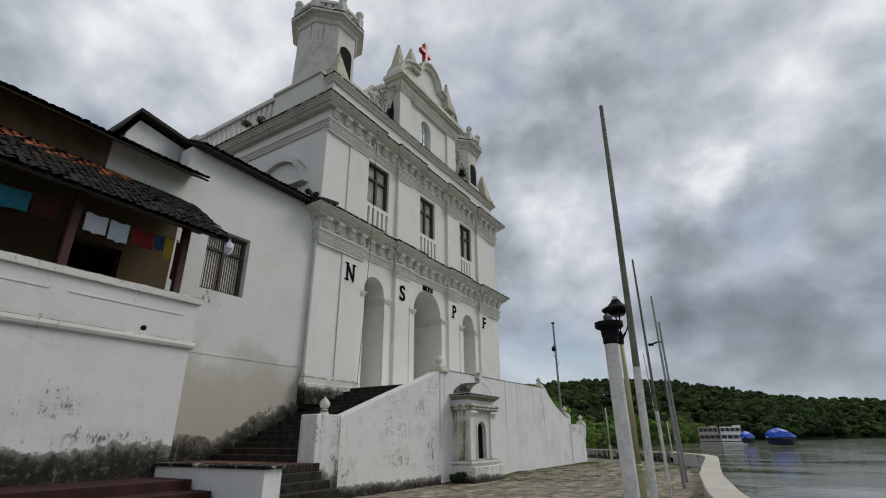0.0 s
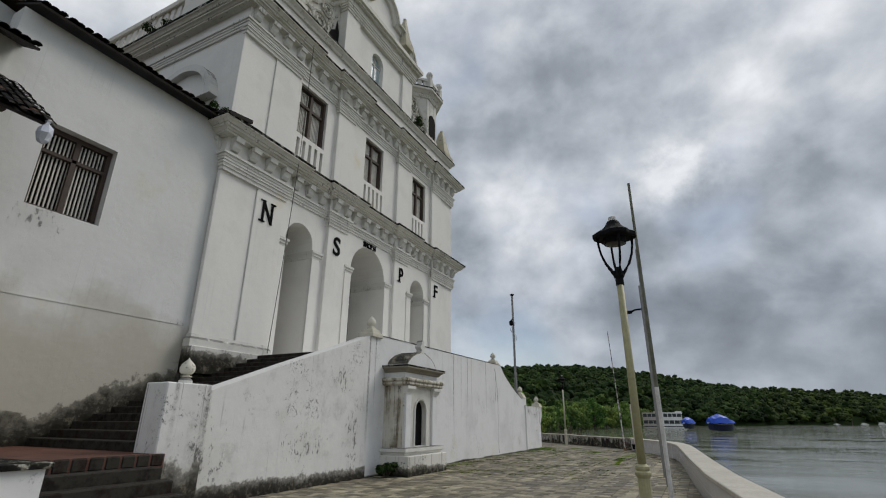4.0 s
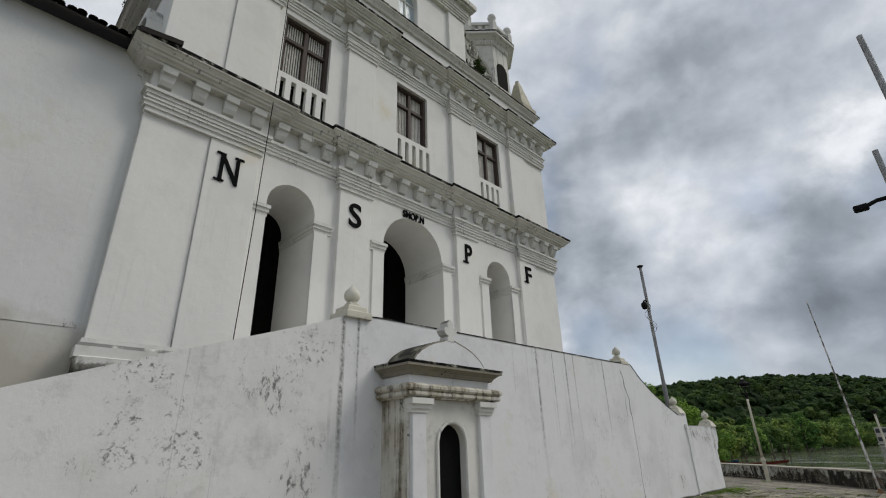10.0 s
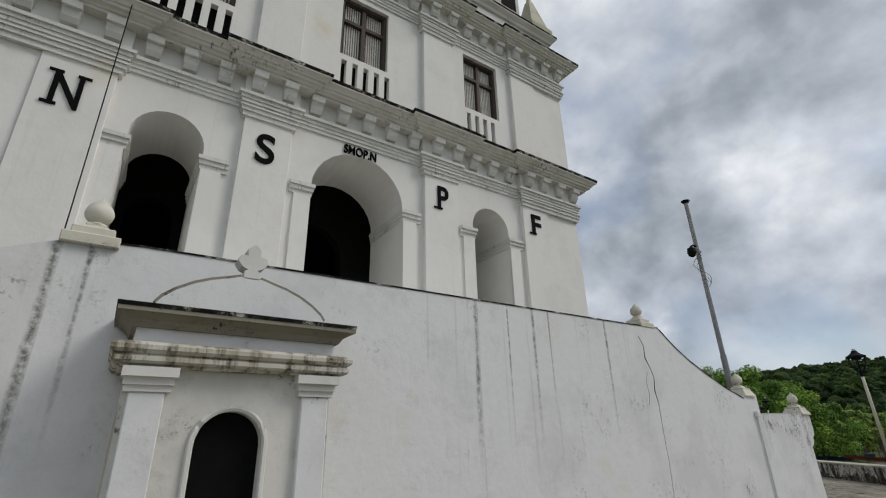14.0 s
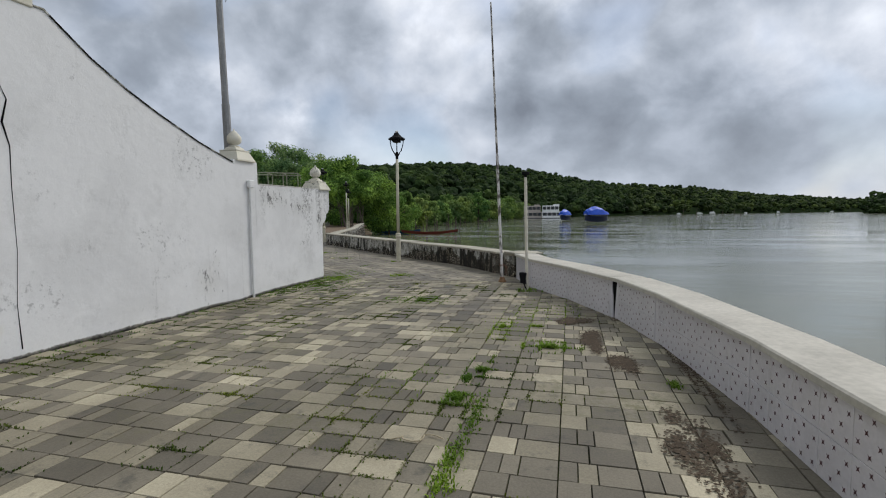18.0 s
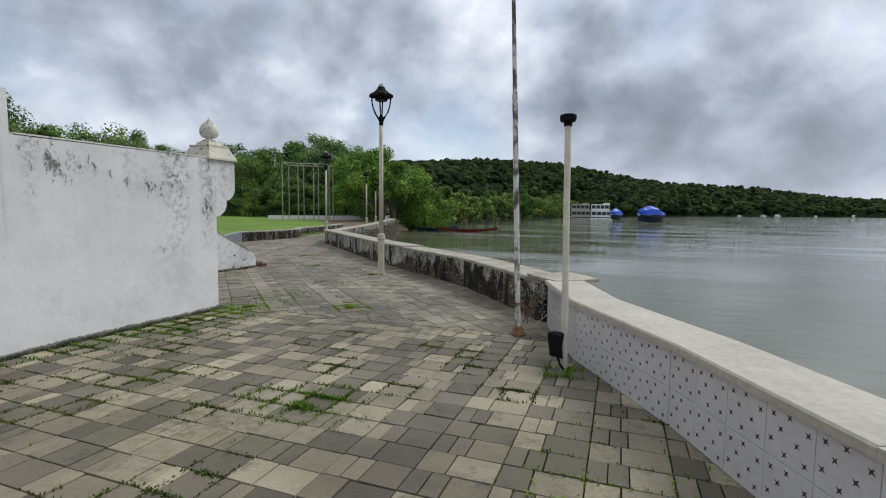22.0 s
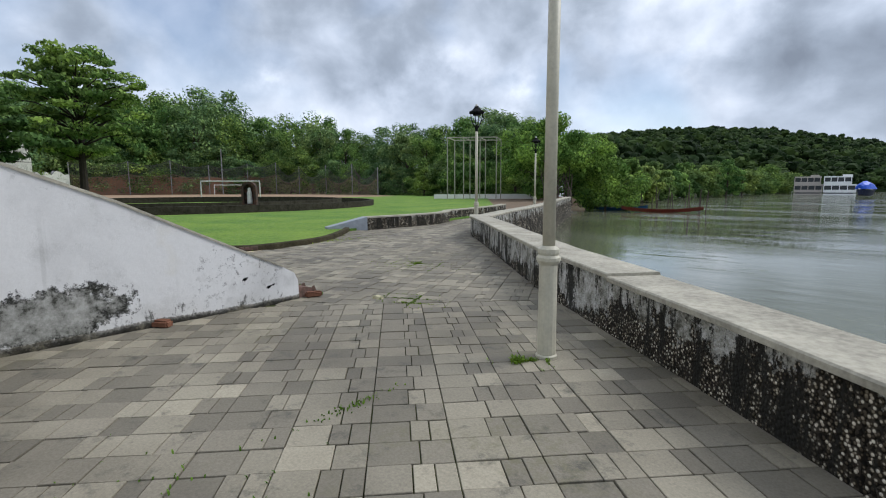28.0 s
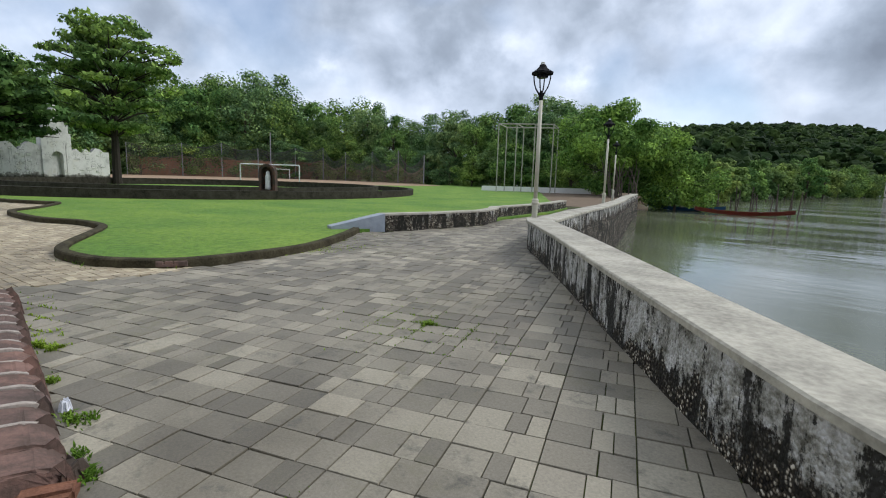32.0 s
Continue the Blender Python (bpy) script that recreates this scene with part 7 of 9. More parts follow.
def make_lawn():
    bends = [(-20.6, 43.45), (-19.7, 42.5), (-18.65, 41.15), (-18.28, 40.1), (-18.15, 39.2), (-18.25, 38.7), (-18.72, 38.15), (-19.2, 37.9), (-19.95, 37.75), (-20.7, 37.87), (-22.2, 38.4), (-23.0, 38.68), (-23.9, 38.86), (-25.2, 38.6), (-26.4, 37.92), (-28.6, 37.5), (-29.5, 37.6), (-30.6, 38.2), (-32.8, 38.9), (-33.6, 38.7), (-35.4, 37.55), (-38.0, 37.0)]
    rim = []
    for k in range(len(bends) - 1):
        a, b, c, d = (Vector(bends[min(max(k + o, 0), len(bends) - 1)]) for o in (-1, 0, 1, 2))
        for u in (0.0, 0.25, 0.5, 0.75):
            rim.append(tuple(0.5 * (2 * b + (c - a) * u + (2 * a - 5 * b + 4 * c - d) * u * u + (3 * b - a - 3 * c + d) * u ** 3)))
    rim.append(bends[-1])
    outline = rim + [(-90, 30), (-190, 40), (-170, 130), (-100, 140), (-58, 104), (-30, 66), (-24.0, 58.8), (-22.2, 54.5), (-21.2, 50.0), (-20.5, 48.5), (-20.45, 44.3)]
    tagged(mesh_ob("lawn", slab(outline, [], -0.05, 0.07, "z"), GRASS), "bright green mown lawn behind a low brick kerb", "lawn", kind="structure")
    kerb = thing("lawn_kerb", (-20, 38, 0), "low curving mossy kerb round the lawn", "kerb", kind="structure")
    line = [(x, y, 0) for x, y in rim][::-1]
    part("kerb", sweep(bmesh.new(), [(0.0, -0.03), (0.19, -0.03), (0.18, 0.105), (0.16, 0.125), (0.03, 0.128), (0.0, 0.11)], line), KERB, kerb)
    for k in range(7):
        a, b = rim[18 + k // 3], rim[19 + k // 3]
        u = (k % 3 + 0.5) / 3
        p = Vector((a[0] + (b[0] - a[0]) * u, a[1] + (b[1] - a[1]) * u, 0))
        d = Vector((b[0] - a[0], b[1] - a[1], 0)).normalized()
        bm = box(bmesh.new(), -0.055, 0.055, -0.03, 0.03, 0.01, 0.06 if k % 2 else 0.1, 0.012)
        bmesh.ops.transform(bm, matrix=Matrix.Translation(p + Vector((-d.y, d.x, 0)) * 0.165) @ Matrix.Rotation(math.atan2(d.y, d.x), 4, "Z"), verts=bm.verts)
        part("brick", bm, EDGEBRICK, kerb, "red brick bared where the kerb has broken")
    wall = thing("seat_wall", (-20.4, 46, 0), "low black-stained retaining wall with a pale sloped end", "low wall", kind="structure")
    line = [(-20.55, 43.9, 0), (-20.4, 44.3, 0), (-20.25, 46, 0), (-20.35, 48.2, 0), (-20.9, 49.4, 0), (-21.5, 50.2, 0), (-22.0, 52.5, 0), (-22.8, 55.5, 0), (-24.1, 58.8, 0)]
    part("wall", sweep(bmesh.new(), [(-0.3, -0.03), (0.0, -0.03), (0.0, 0.40), (-0.3, 0.40)], line[1:]), RUBBLE_DARK, wall)
    part("coping", sweep(bmesh.new(), [(-0.33, 0.40), (0.03, 0.40), (0.03, 0.45), (-0.33, 0.45)], line[1:]), CAP_OLD, wall)
    bm = bmesh.new()
    q = [bm.verts.new(p) for p in ((-20.72, 44.35, -0.02), (-20.38, 44.3, -0.02), (-20.38, 44.3, 0.45), (-20.72, 44.35, 0.45), (-21.2, 43.1, -0.02), (-20.85, 43.0, -0.02), (-20.85, 43.0, 0.14), (-21.2, 43.1, 0.14))]
    for f in ((0, 1, 2, 3), (4, 7, 6, 5), (0, 4, 5, 1), (3, 2, 6, 7), (1, 5, 6, 2), (0, 3, 7, 4)):
        bm.faces.new([q[k] for k in f])
    part("sloped_end", bm, mat_plain("blue_grey_cement", (0.30, 0.33, 0.37), 0.8), wall, "blue-grey sloped end block")
    ring = thing("ring_wall", (-49.5, 49.5, 0), "round raised bed with a dark mouldy wall", "garden wall", kind="structure")
    pts = [(-49.5 + 15.2 * math.cos(a), 49.5 + 15.2 * math.sin(a), 0) for a in [2 * math.pi * k / 72 for k in range(72)]]
    part("wall", sweep(bmesh.new(), [(0.0, 0.0), (0.35, 0.0), (0.35, 0.5), (0.0, 0.5)], pts, True), DAMPWALL, ring)
    pts = [(-49.5 + 12.5 * math.cos(a), 49.5 + 12.5 * math.sin(a), 0) for a in [2 * math.pi * k / 64 for k in range(64)]]
    part("inner_wall", sweep(bmesh.new(), [(0.0, 0.0), (0.3, 0.0), (0.3, 0.62), (0.0, 0.62)], pts, True), DAMPWALL, ring)
    tagged(mesh_ob("play_field", slab([polar(a, d)[:2] for a, d in ((83, 72), (72, 66), (60, 68), (52, 76), (46, 86), (50, 112), (60, 138), (80, 150))], [], 0.0, 0.085, "z"), mat_plain("red_earth_pitch", (0.32, 0.22, 0.14), 0.95, 0.0, 0.25, 0.6)), "bare reddish earth pitch", "pitch", kind="structure")


make_lawn()


def goal(a, b, h, s):
    t = thing("goal_post", ((a[0] + b[0]) / 2, (a[1] + b[1]) / 2, 0.05), "white football goal frame without a net", "goal", "football goals")
    for p in (a, b):
        part("upright", tube(bmesh.new(), [(*p, 0.0), (*p, h)], s, 8), POLE_WHITE, t)
    part("crossbar", tube(bmesh.new(), [(*a, h), (*b, h)], s, 8), POLE_WHITE, t)


goal((-71.2, 60.2), (-66.6, 65.7), 2.45, 0.075)
goal((-126, 86.5), (-123.4, 92.3), 2.45, 0.075)


def make_niche():
    t = thing("garden_shrine", (-34.9, 47.6, 0.5), "small red brick arched niche holding a white statue", "shrine")
    d = Vector((-34.9 + 10.4, 47.6 - 36.8, 0)).normalized()
    m = Matrix.Translation((-34.75, 47.5, 0.5)) @ Matrix.Rotation(math.atan2(-0.69, 0.72), 4, "Z")
    bm = slab(arch_loop(0, 0.42, 0.0, 0.95, 10), [arch_loop(0, 0.3, 0.06, 0.92, 10)], 0.0, -0.4)
    bmesh.ops.transform(bm, matrix=m, verts=bm.verts)
    part("arch", bm, BRICK, t)
    bm = slab(arch_loop(0, 0.41, 0.0, 0.95, 10), [], -0.36, -0.42)
    bmesh.ops.transform(bm, matrix=m, verts=bm.verts)
    part("back", bm, BRICK, t)
    bm = lathe(bmesh.new(), [(0.16, 0.06), (0.15, 0.2), (0.13, 0.5), (0.14, 0.7), (0.1, 0.82), (0.09, 0.95), (0.04, 1.02)], (-0.18, 0, 0), 10)
    bmesh.ops.transform(bm, matrix=m, verts=bm.verts)
    tagged(mesh_ob("statue", bm, POLE_WHITE, True), "plain white robed statue in a brick niche", "statue")


make_niche()

def layered_tree(at, tiers, seed, material, leaves, leaf, label):
    """A tree whose leaves lie in flat spreading tiers on long level limbs, with sky between the tiers."""
    rng = np.random.default_rng(seed)
    t = thing("tree", at, label, "tree")
    x, y, z = at
    top = tiers[-1][0]
    spine = [(x, y, z - 0.1), (x + 0.25, y, z + top * 0.3), (x - 0.1, y + 0.2, z + top * 0.65), (x, y, z + top * 0.97)]
    bm = tube(bmesh.new(), spine, [0.38, 0.27, 0.15, 0.05], 9)
    cs, rs = [], []
    for h, reach in tiers:
        n = max(4, int(reach * 2.0))
        turn = rng.uniform(0, 6)
        for k in range(n):
            a = turn + 2 * math.pi * k / n + rng.uniform(-0.25, 0.25)
            r = reach * rng.uniform(0.6, 1.0)
            tip = (x + math.cos(a) * r, y + math.sin(a) * r, z + h + rng.uniform(-0.35, 0.35))
            tube(bm, [(x, y, z + h * 0.78), (x + math.cos(a) * r * 0.5, y + math.sin(a) * r * 0.5, z + h * 0.93), tip], [0.09, 0.06, 0.02], 5)
            for u in (0.45, 0.72, 0.98):
                if rng.random() < 0.88:
                    cs.append((x + math.cos(a) * r * u + rng.normal() * 0.35, y + math.sin(a) * r * u + rng.normal() * 0.35, z + h * (0.97 + 0.03 * u) + rng.normal() * 0.25))
                    rs.append(rng.uniform(0.75, 1.35))
    part("trunk", bm, DARKBARK, t)
    hang(quads_object("crown", leaf_cloud(cs, rs, leaves // len(cs), leaf, rng, 0.32, 0.4), material), t)


layered_tree((-61.2, 45.6, 0.1), [(5.0, 3.2), (6.6, 4.8), (8.2, 5.7), (9.6, 6.0), (11.0, 5.7), (12.2, 4.6), (13.2, 2.8)], 3, LEAF_LITE, 14000, 0.36, "lone leafy tree with layered crown on the lawn")
layered_tree((-58.5, 37.2, 0.1), [(3.8, 5.0), (5.0, 5.8), (6.3, 5.4), (7.5, 4.4), (8.6, 2.6)], 4, LEAF, 13000, 0.38, "dark spreading tree beside the old boundary wall")
SKYLINE = ((92, 9.5), (88, 9.3), (79, 8.5), (73.3, 8.4), (71.4, 9.8), (68.3, 8.85), (65.8, 10.3), (62.5, 7.8), (61, 5.8), (59.2, 6.0), (56.8, 8.8), (53.6, 6.9), (50.8, 6.1), (47, 6.7), (45.5, 7.2), (41.7, 6.6), (39.4, 7.7), (35.8, 8.4), (32.6, 8.1), (28, 7.5))
BELT = ((92, 118), (80, 156), (60, 148), (50, 122), (45, 104), (35, 88), (28, 76))
protos = [forest_tree((-200 + 3 * k, 30, -0.4), 12.0 + k, 4.6 + 0.3 * k, 20 + k, WOODLEAF if k % 2 else LEAF_LITE, 10500, 0.35) for k in range(6)]
rng = random.Random(5)
for row, (back, step, lo, hi, wide) in enumerate(((-7.0, 2.7, 0.45, 0.65, 1.5), (0.0, 2.5, 0.85, 1.05, 1.05), (9.0, 2.3, 1.08, 1.2, 1.0))):
    az = 91.0
    while az > 29.0:
        d = np.interp(-az, [-a for a, _ in BELT], [v for _, v in BELT]) + back + rng.uniform(-3, 3)
        el = np.interp(-az, [-a for a, _ in SKYLINE], [e for _, e in SKYLINE])
        h = (d * math.tan(math.radians(el)) + 1.4) * rng.uniform(lo, hi)
        src = protos[rng.randrange(6)]
        ob = copy_thing(src, Matrix.Translation(Vector(polar(az, d, -0.4))) @ Matrix.Rotation(rng.uniform(0, 6), 4, "Z"))
        base = 12.0 + protos.index(src)
        ob.scale = (h / base * wide * rng.uniform(0.85, 1.1), h / base * wide * rng.uniform(0.85, 1.1), h / base)
        az -= step * rng.uniform(0.8, 1.2)
broad_tree((-36.2, 88, -0.3), 11.2, 7.6, 41, BANKLEAF, 22000, 0.32, "spreading bright green bank tree over the water", 0.3)
forest_tree((-38.5, 91, -0.3), 10.2, 5.5, 43, BANKLEAF, 11000, 0.36, "", "leafy bank tree behind the lamps")
forest_tree((-31.5, 93, -1.5), 7.4, 4.4, 42, BANKLEAF, 10000, 0.32, "", "bright green bush overhanging the water")
for i, (az, d, el) in enumerate(((19.0, 92, 3.6), (17.3, 99, 2.7), (15.6, 112, 2.3), (14.2, 124, 2.0), (12.7, 140, 2.2), (11.2, 158, 2.5), (9.6, 172, 3.1), (8.3, 196, 2.1), (7.2, 220, 1.6), (6.3, 244, 2.3), (5.3, 262, 1.5), (4.3, 285, 1.4), (13.5, 150, 2.9), (10.3, 190, 3.0), (16.5, 125, 3.2))):
    h = d * math.tan(math.radians(el)) + 2.8
    forest_tree(polar(az, d, -1.5), h, max(3.0, d * 0.026), 60 + i, LEAF_MID if i % 3 else LEAF_LITE, 5200, 0.4 + d * 0.0012, "mangroves", "low rounded mangrove at the water's edge")
stems = thing("bank_tree_stems", (-33.2, 84.0, 0), "tangle of pale leaning stems and hanging roots on the bank", "tree stems")
r = random.Random(44)
for k in range(16):
    x, y = -33.4 + r.uniform(-1.6, 1.6), 84.2 + r.uniform(-1.2, 1.6)
    dx, dy, h = r.uniform(-1.3, 1.3), r.uniform(-0.8, 0.8), r.uniform(2.6, 4.2)
    part("stem", tube(bmesh.new(), [(x, y, -0.6), (x + dx * 0.3 + r.uniform(-0.2, 0.2), y + dy * 0.3, h * 0.4), (x + dx * 0.6, y + dy * 0.7, h * 0.75), (x + dx, y + dy, h)], [0.07, 0.06, 0.05, 0.03], 5), BARK, stems)
palm(polar(59.2, 150), 14.5, 5)
palm(polar(50.0, 128), 12.5, 6)
palm(polar(45.8, 112), 13.0, 8)


# ---- boats, nets and far things ----
def hull(bm, length, width, depth, m, rise=0.35):
    n = 13
    rings = []
    for i in range(n):
        u = i / (n - 1) * 2 - 1
        w = width / 2 * (1 - abs(u) ** 2.6)
        z = rise * abs(u) ** 2.2
        rings.append([bm.verts.new(m @ Vector((u * length / 2, s * w * k, z + (depth if k == 1 else depth * 0.25 if k > 0.4 else 0)))) for s, k in ((-1, 1), (-1, 0.6), (1, 0.6), (1, 1))])
    for a, b in zip(rings, rings[1:]):
        for j in range(3):
            bm.faces.new((a[j], a[j + 1], b[j + 1], b[j]))
    return bm


def canoe(x, y, turn, material, label, length=8.6):
    t = thing("wooden_canoe", (x, y, WATER_Z), label, "canoe", "moored canoes")
    m = Matrix.Translation((x, y, WATER_Z - 0.12)) @ Matrix.Rotation(turn, 4, "Z")
    bm = hull(bmesh.new(), length, 1.05, 0.5, m)
    bmesh.ops.solidify(bm, geom=list(bm.faces), thickness=0.05)
    part("hull", bm, material, t)
    for u in (-0.5, -0.1, 0.35):
        bm = box(bmesh.new(), u * length / 2 - 0.1, u * length / 2 + 0.1, -0.42, 0.42, 0.48, 0.53)
        bmesh.ops.transform(bm, matrix=m, verts=bm.verts)
        part("thwart", bm, WOOD, t)


RED_BOAT = mat_plain("faded_red_boat_paint", (0.20, 0.055, 0.035), 0.7)
BLUE_BOAT = mat_plain("faded_blue_boat_paint", (0.035, 0.11, 0.20), 0.7)
TARP = mat_plain("bright_blue_tarpaulin", (0.02, 0.09, 0.55), 0.45, 0.0, 0.25, 1.0)
SHIP = mat_plain("white_ship_paint", (0.86, 0.86, 0.85), 0.5, 0.0, 0.1, 0.4)
HULLBLUE = mat_plain("navy_hull_paint", (0.012, 0.018, 0.05), 0.5)
SHIPDARK = mat_plain("dark_ship_glass", (0.05, 0.055, 0.06), 0.3)
canoe(-24.3, 91.5, 0.35, RED_BOAT, "faded red wooden canoe moored among stakes")
canoe(-30.6, 93.6, 0.15, BLUE_BOAT, "faded blue wooden canoe moored beside the bank", 8.0)
rng = random.Random(9)
for k in range(14):
    x, y = -28 + 8.0 * k / 13 + rng.uniform(-0.4, 0.4), 95 + rng.uniform(-1.0, 2.5)
    h = rng.uniform(1.6, 3.4)
    bm = tube(bmesh.new(), [(x, y, WATER_Z - 1.0), (x + rng.uniform(-0.3, 0.3), y, WATER_Z + h)], [0.07, 0.045], 6)
    tagged(mesh_ob("mooring_stake", bm, BARK), "bare wooden mooring stake standing in the river", "stake", "mooring stakes")
for x, y in ((60, 330), (66, 325), (100, 400), (106, 396), (112, 402), (150, 440), (156, 436), (190, 430), (215, 420), (240, 418)):
    bm = tube(bmesh.new(), [(x, y, WATER_Z - 1.0), (x + 0.4, y, WATER_Z + 5.0)], [0.16, 0.11], 6)
    tagged(mesh_ob("fishing_stake", bm, BARK), "fishing stake standing far out in the river", "stake", "fishing stakes")


def covered_boat(x, y, length, turn):
    """A launch under a tarpaulin drawn over a ridge pole, its banded hull showing below."""
    t = thing("covered_boat", (x, y, WATER_Z), "moored boat covered with a bright blue tarpaulin", "boat", "tarpaulin boats")
    m = Matrix.Translation((x, y, WATER_Z)) @ Matrix.Rotation(turn, 4, "Z")
    part("hull", hull(bmesh.new(), length, length * 0.4, length * 0.25, m, length * 0.06), HULLBLUE, t)
    part("strake", hull(bmesh.new(), length * 1.02, length * 0.42, length * 0.05, Matrix.Translation((0, 0, length * 0.21)) @ m, length * 0.06), SHIP, t, "white rubbing band")
    bm = bmesh.new()
    n = 11
    grid = []
    for i in range(n):
        u = i / (n - 1) * 2 - 1
        w = length * 0.2 * (1 - abs(u) ** 5 * 0.45)
        peak = length * (0.56 - 0.17 * abs(u + 0.15) ** 1.6)
        sag = 0.012 * length * math.sin(i * 2.1)
        row = [(-1.0, 0.17), (-0.96, 0.24), (-0.72, 0.72), (-0.3, 0.93), (0.0, 1.0), (0.3, 0.93), (0.72, 0.72), (0.96, 0.24), (1.0, 0.17)]
        low = length * 0.29
        grid.append([bm.verts.new(m @ Vector((u * length * 0.46, v * w, low + (peak - low) * (h - 0.17) / 0.83 + (sag if 0 < abs(v) < 0.9 else 0.0)))) for v, h in row])
    for i in range(n - 1):
        for j in range(8):
            bm.faces.new((grid[i][j], grid[i + 1][j], grid[i + 1][j + 1], grid[i][j + 1]))
    bm.faces.new(grid[0])
    bm.faces.new(grid[-1][::-1])
    part("tarpaulin", bm, TARP, t)


covered_boat(3.2, 160, 8.6, 0.75)
covered_boat(-5.5, 205, 8.0, 1.2)


def cruise_boat(x, y, length, width, decks, turn, paint, upper=1.0):
    t = thing("river_cruise_boat", (x, y, WATER_Z), "white multi-deck river cruise boat moored by the far bank", "ship")
    m = Matrix.Translation((x, y, WATER_Z)) @ Matrix.Rotation(turn, 4, "Z")

    def blk(name, x0, x1, y0, y1, z0, z1, mat):
        bm = box(bmesh.new(), x0, x1, y0, y1, z0, z1)
        bmesh.ops.transform(bm, matrix=m, verts=bm.verts)
        part(name, bm, mat, t)

    L, W = length / 2, width / 2
    blk("hull", -L, L, -W, W, -0.5, 0.5, paint)
    blk("waterline", -L * 0.9, L * 0.8, -W * 1.01, W * 0.9, 0.5, 0.95, SHIPDARK)
    for d in range(decks):
        z = 0.95 + 2.9 * d
        R = L * (upper if d == decks - 1 else 1.0)
        blk("deck_cabin", -L * 0.94, R * 0.92, -W * 0.9, W * 0.9, z, z + 2.6, SHIPDARK)
        blk("deck_slab", -L, R, -W * 1.04, W * 1.04, z + 2.4, z + 2.9, paint)
        blk("railing", -L, R * 0.99, -W * 1.03, -W * 0.97, z - 0.05, z + 0.95, paint)
        n = 4
        for k in range(n + 1):
            u = -L + 0.1 + (0.96 * R + L - 0.2) * k / n
            blk("stanchion", u - 0.12, u + 0.12, -W * 1.03, -W * 0.94, z + 0.95, z + 2.4, paint)
    blk("wheelhouse", L * 0.1, L * 0.7, -W * 0.5, W * 0.5, 0.95 + 2.9 * decks, 1.5 + 2.9 * decks, paint)


cruise_boat(-12.0, 258, 9.2, 5.0, 2, 0.0, SHIP, 0.7)
cruise_boat(-21.2, 260, 8.6, 5.0, 2, 0.04, mat_plain("dull_cream_ship_paint", (0.5, 0.45, 0.40), 0.6), 0.85)
for k, (x, y, s) in enumerate(((120, 640, 0.6), (142, 640, 0.8), (158, 650, 1.0), (196, 660, 0.7), (222, 640, 1.0), (300, 700, 0.8), (-30, 300, 0.6))):
    t = thing("small_launch", (x, y, WATER_Z), "small white launch moored far down the river", "boat", "far launches")
    m = Matrix.Translation((x, y, WATER_Z)) @ Matrix.Rotation(0.3 * k, 4, "Z")
    part("hull", hull(bmesh.new(), 9 * s, 3 * s, 1.4 * s, m, 0.5), SHIP, t)
    bm = box(bmesh.new(), -2.5 * s, 1.5 * s, -1.1 * s, 1.1 * s, 1.2 * s, 3.2 * s)
    bmesh.ops.transform(bm, matrix=m, verts=bm.verts)
    part("cabin", bm, SHIP, t)


# ---- far end of the field: nets, swing, white wall ----
FRAMEPIPE = mat_plain("pale_olive_pipe_paint", (0.36, 0.35, 0.27), 0.7, 0.0, 0.3, 3.0)


def swing_frame():
    t = thing("pipe_pergola", (-44, 80, 0), "tall rusty pipe frame of two rows of posts", "frame")
    a0, a1 = (-47.6, 82.6), (-42.8, 86.2)
    tops = []
    for k in range(4):
        u = k / 3
        for w in (0, 1):
            x, y = a0[0] + (a1[0] - a0[0]) * u + w * 1.6, a0[1] + (a1[1] - a0[1]) * u - w * 3.4
            part("post", tube(bmesh.new(), [(x, y, 0), (x, y, 7.6)], 0.06, 6), FRAMEPIPE, t)
            tops.append((x, y, 7.6))
    part("beam", tube(bmesh.new(), tops[0::2], 0.07, 6), FRAMEPIPE, t)
    part("beam", tube(bmesh.new(), tops[1::2], 0.07, 6), FRAMEPIPE, t)
    for k in range(4):
        part("cross_beam", tube(bmesh.new(), [tops[2 * k], tops[2 * k + 1]], 0.06, 6), FRAMEPIPE, t)


swing_frame()


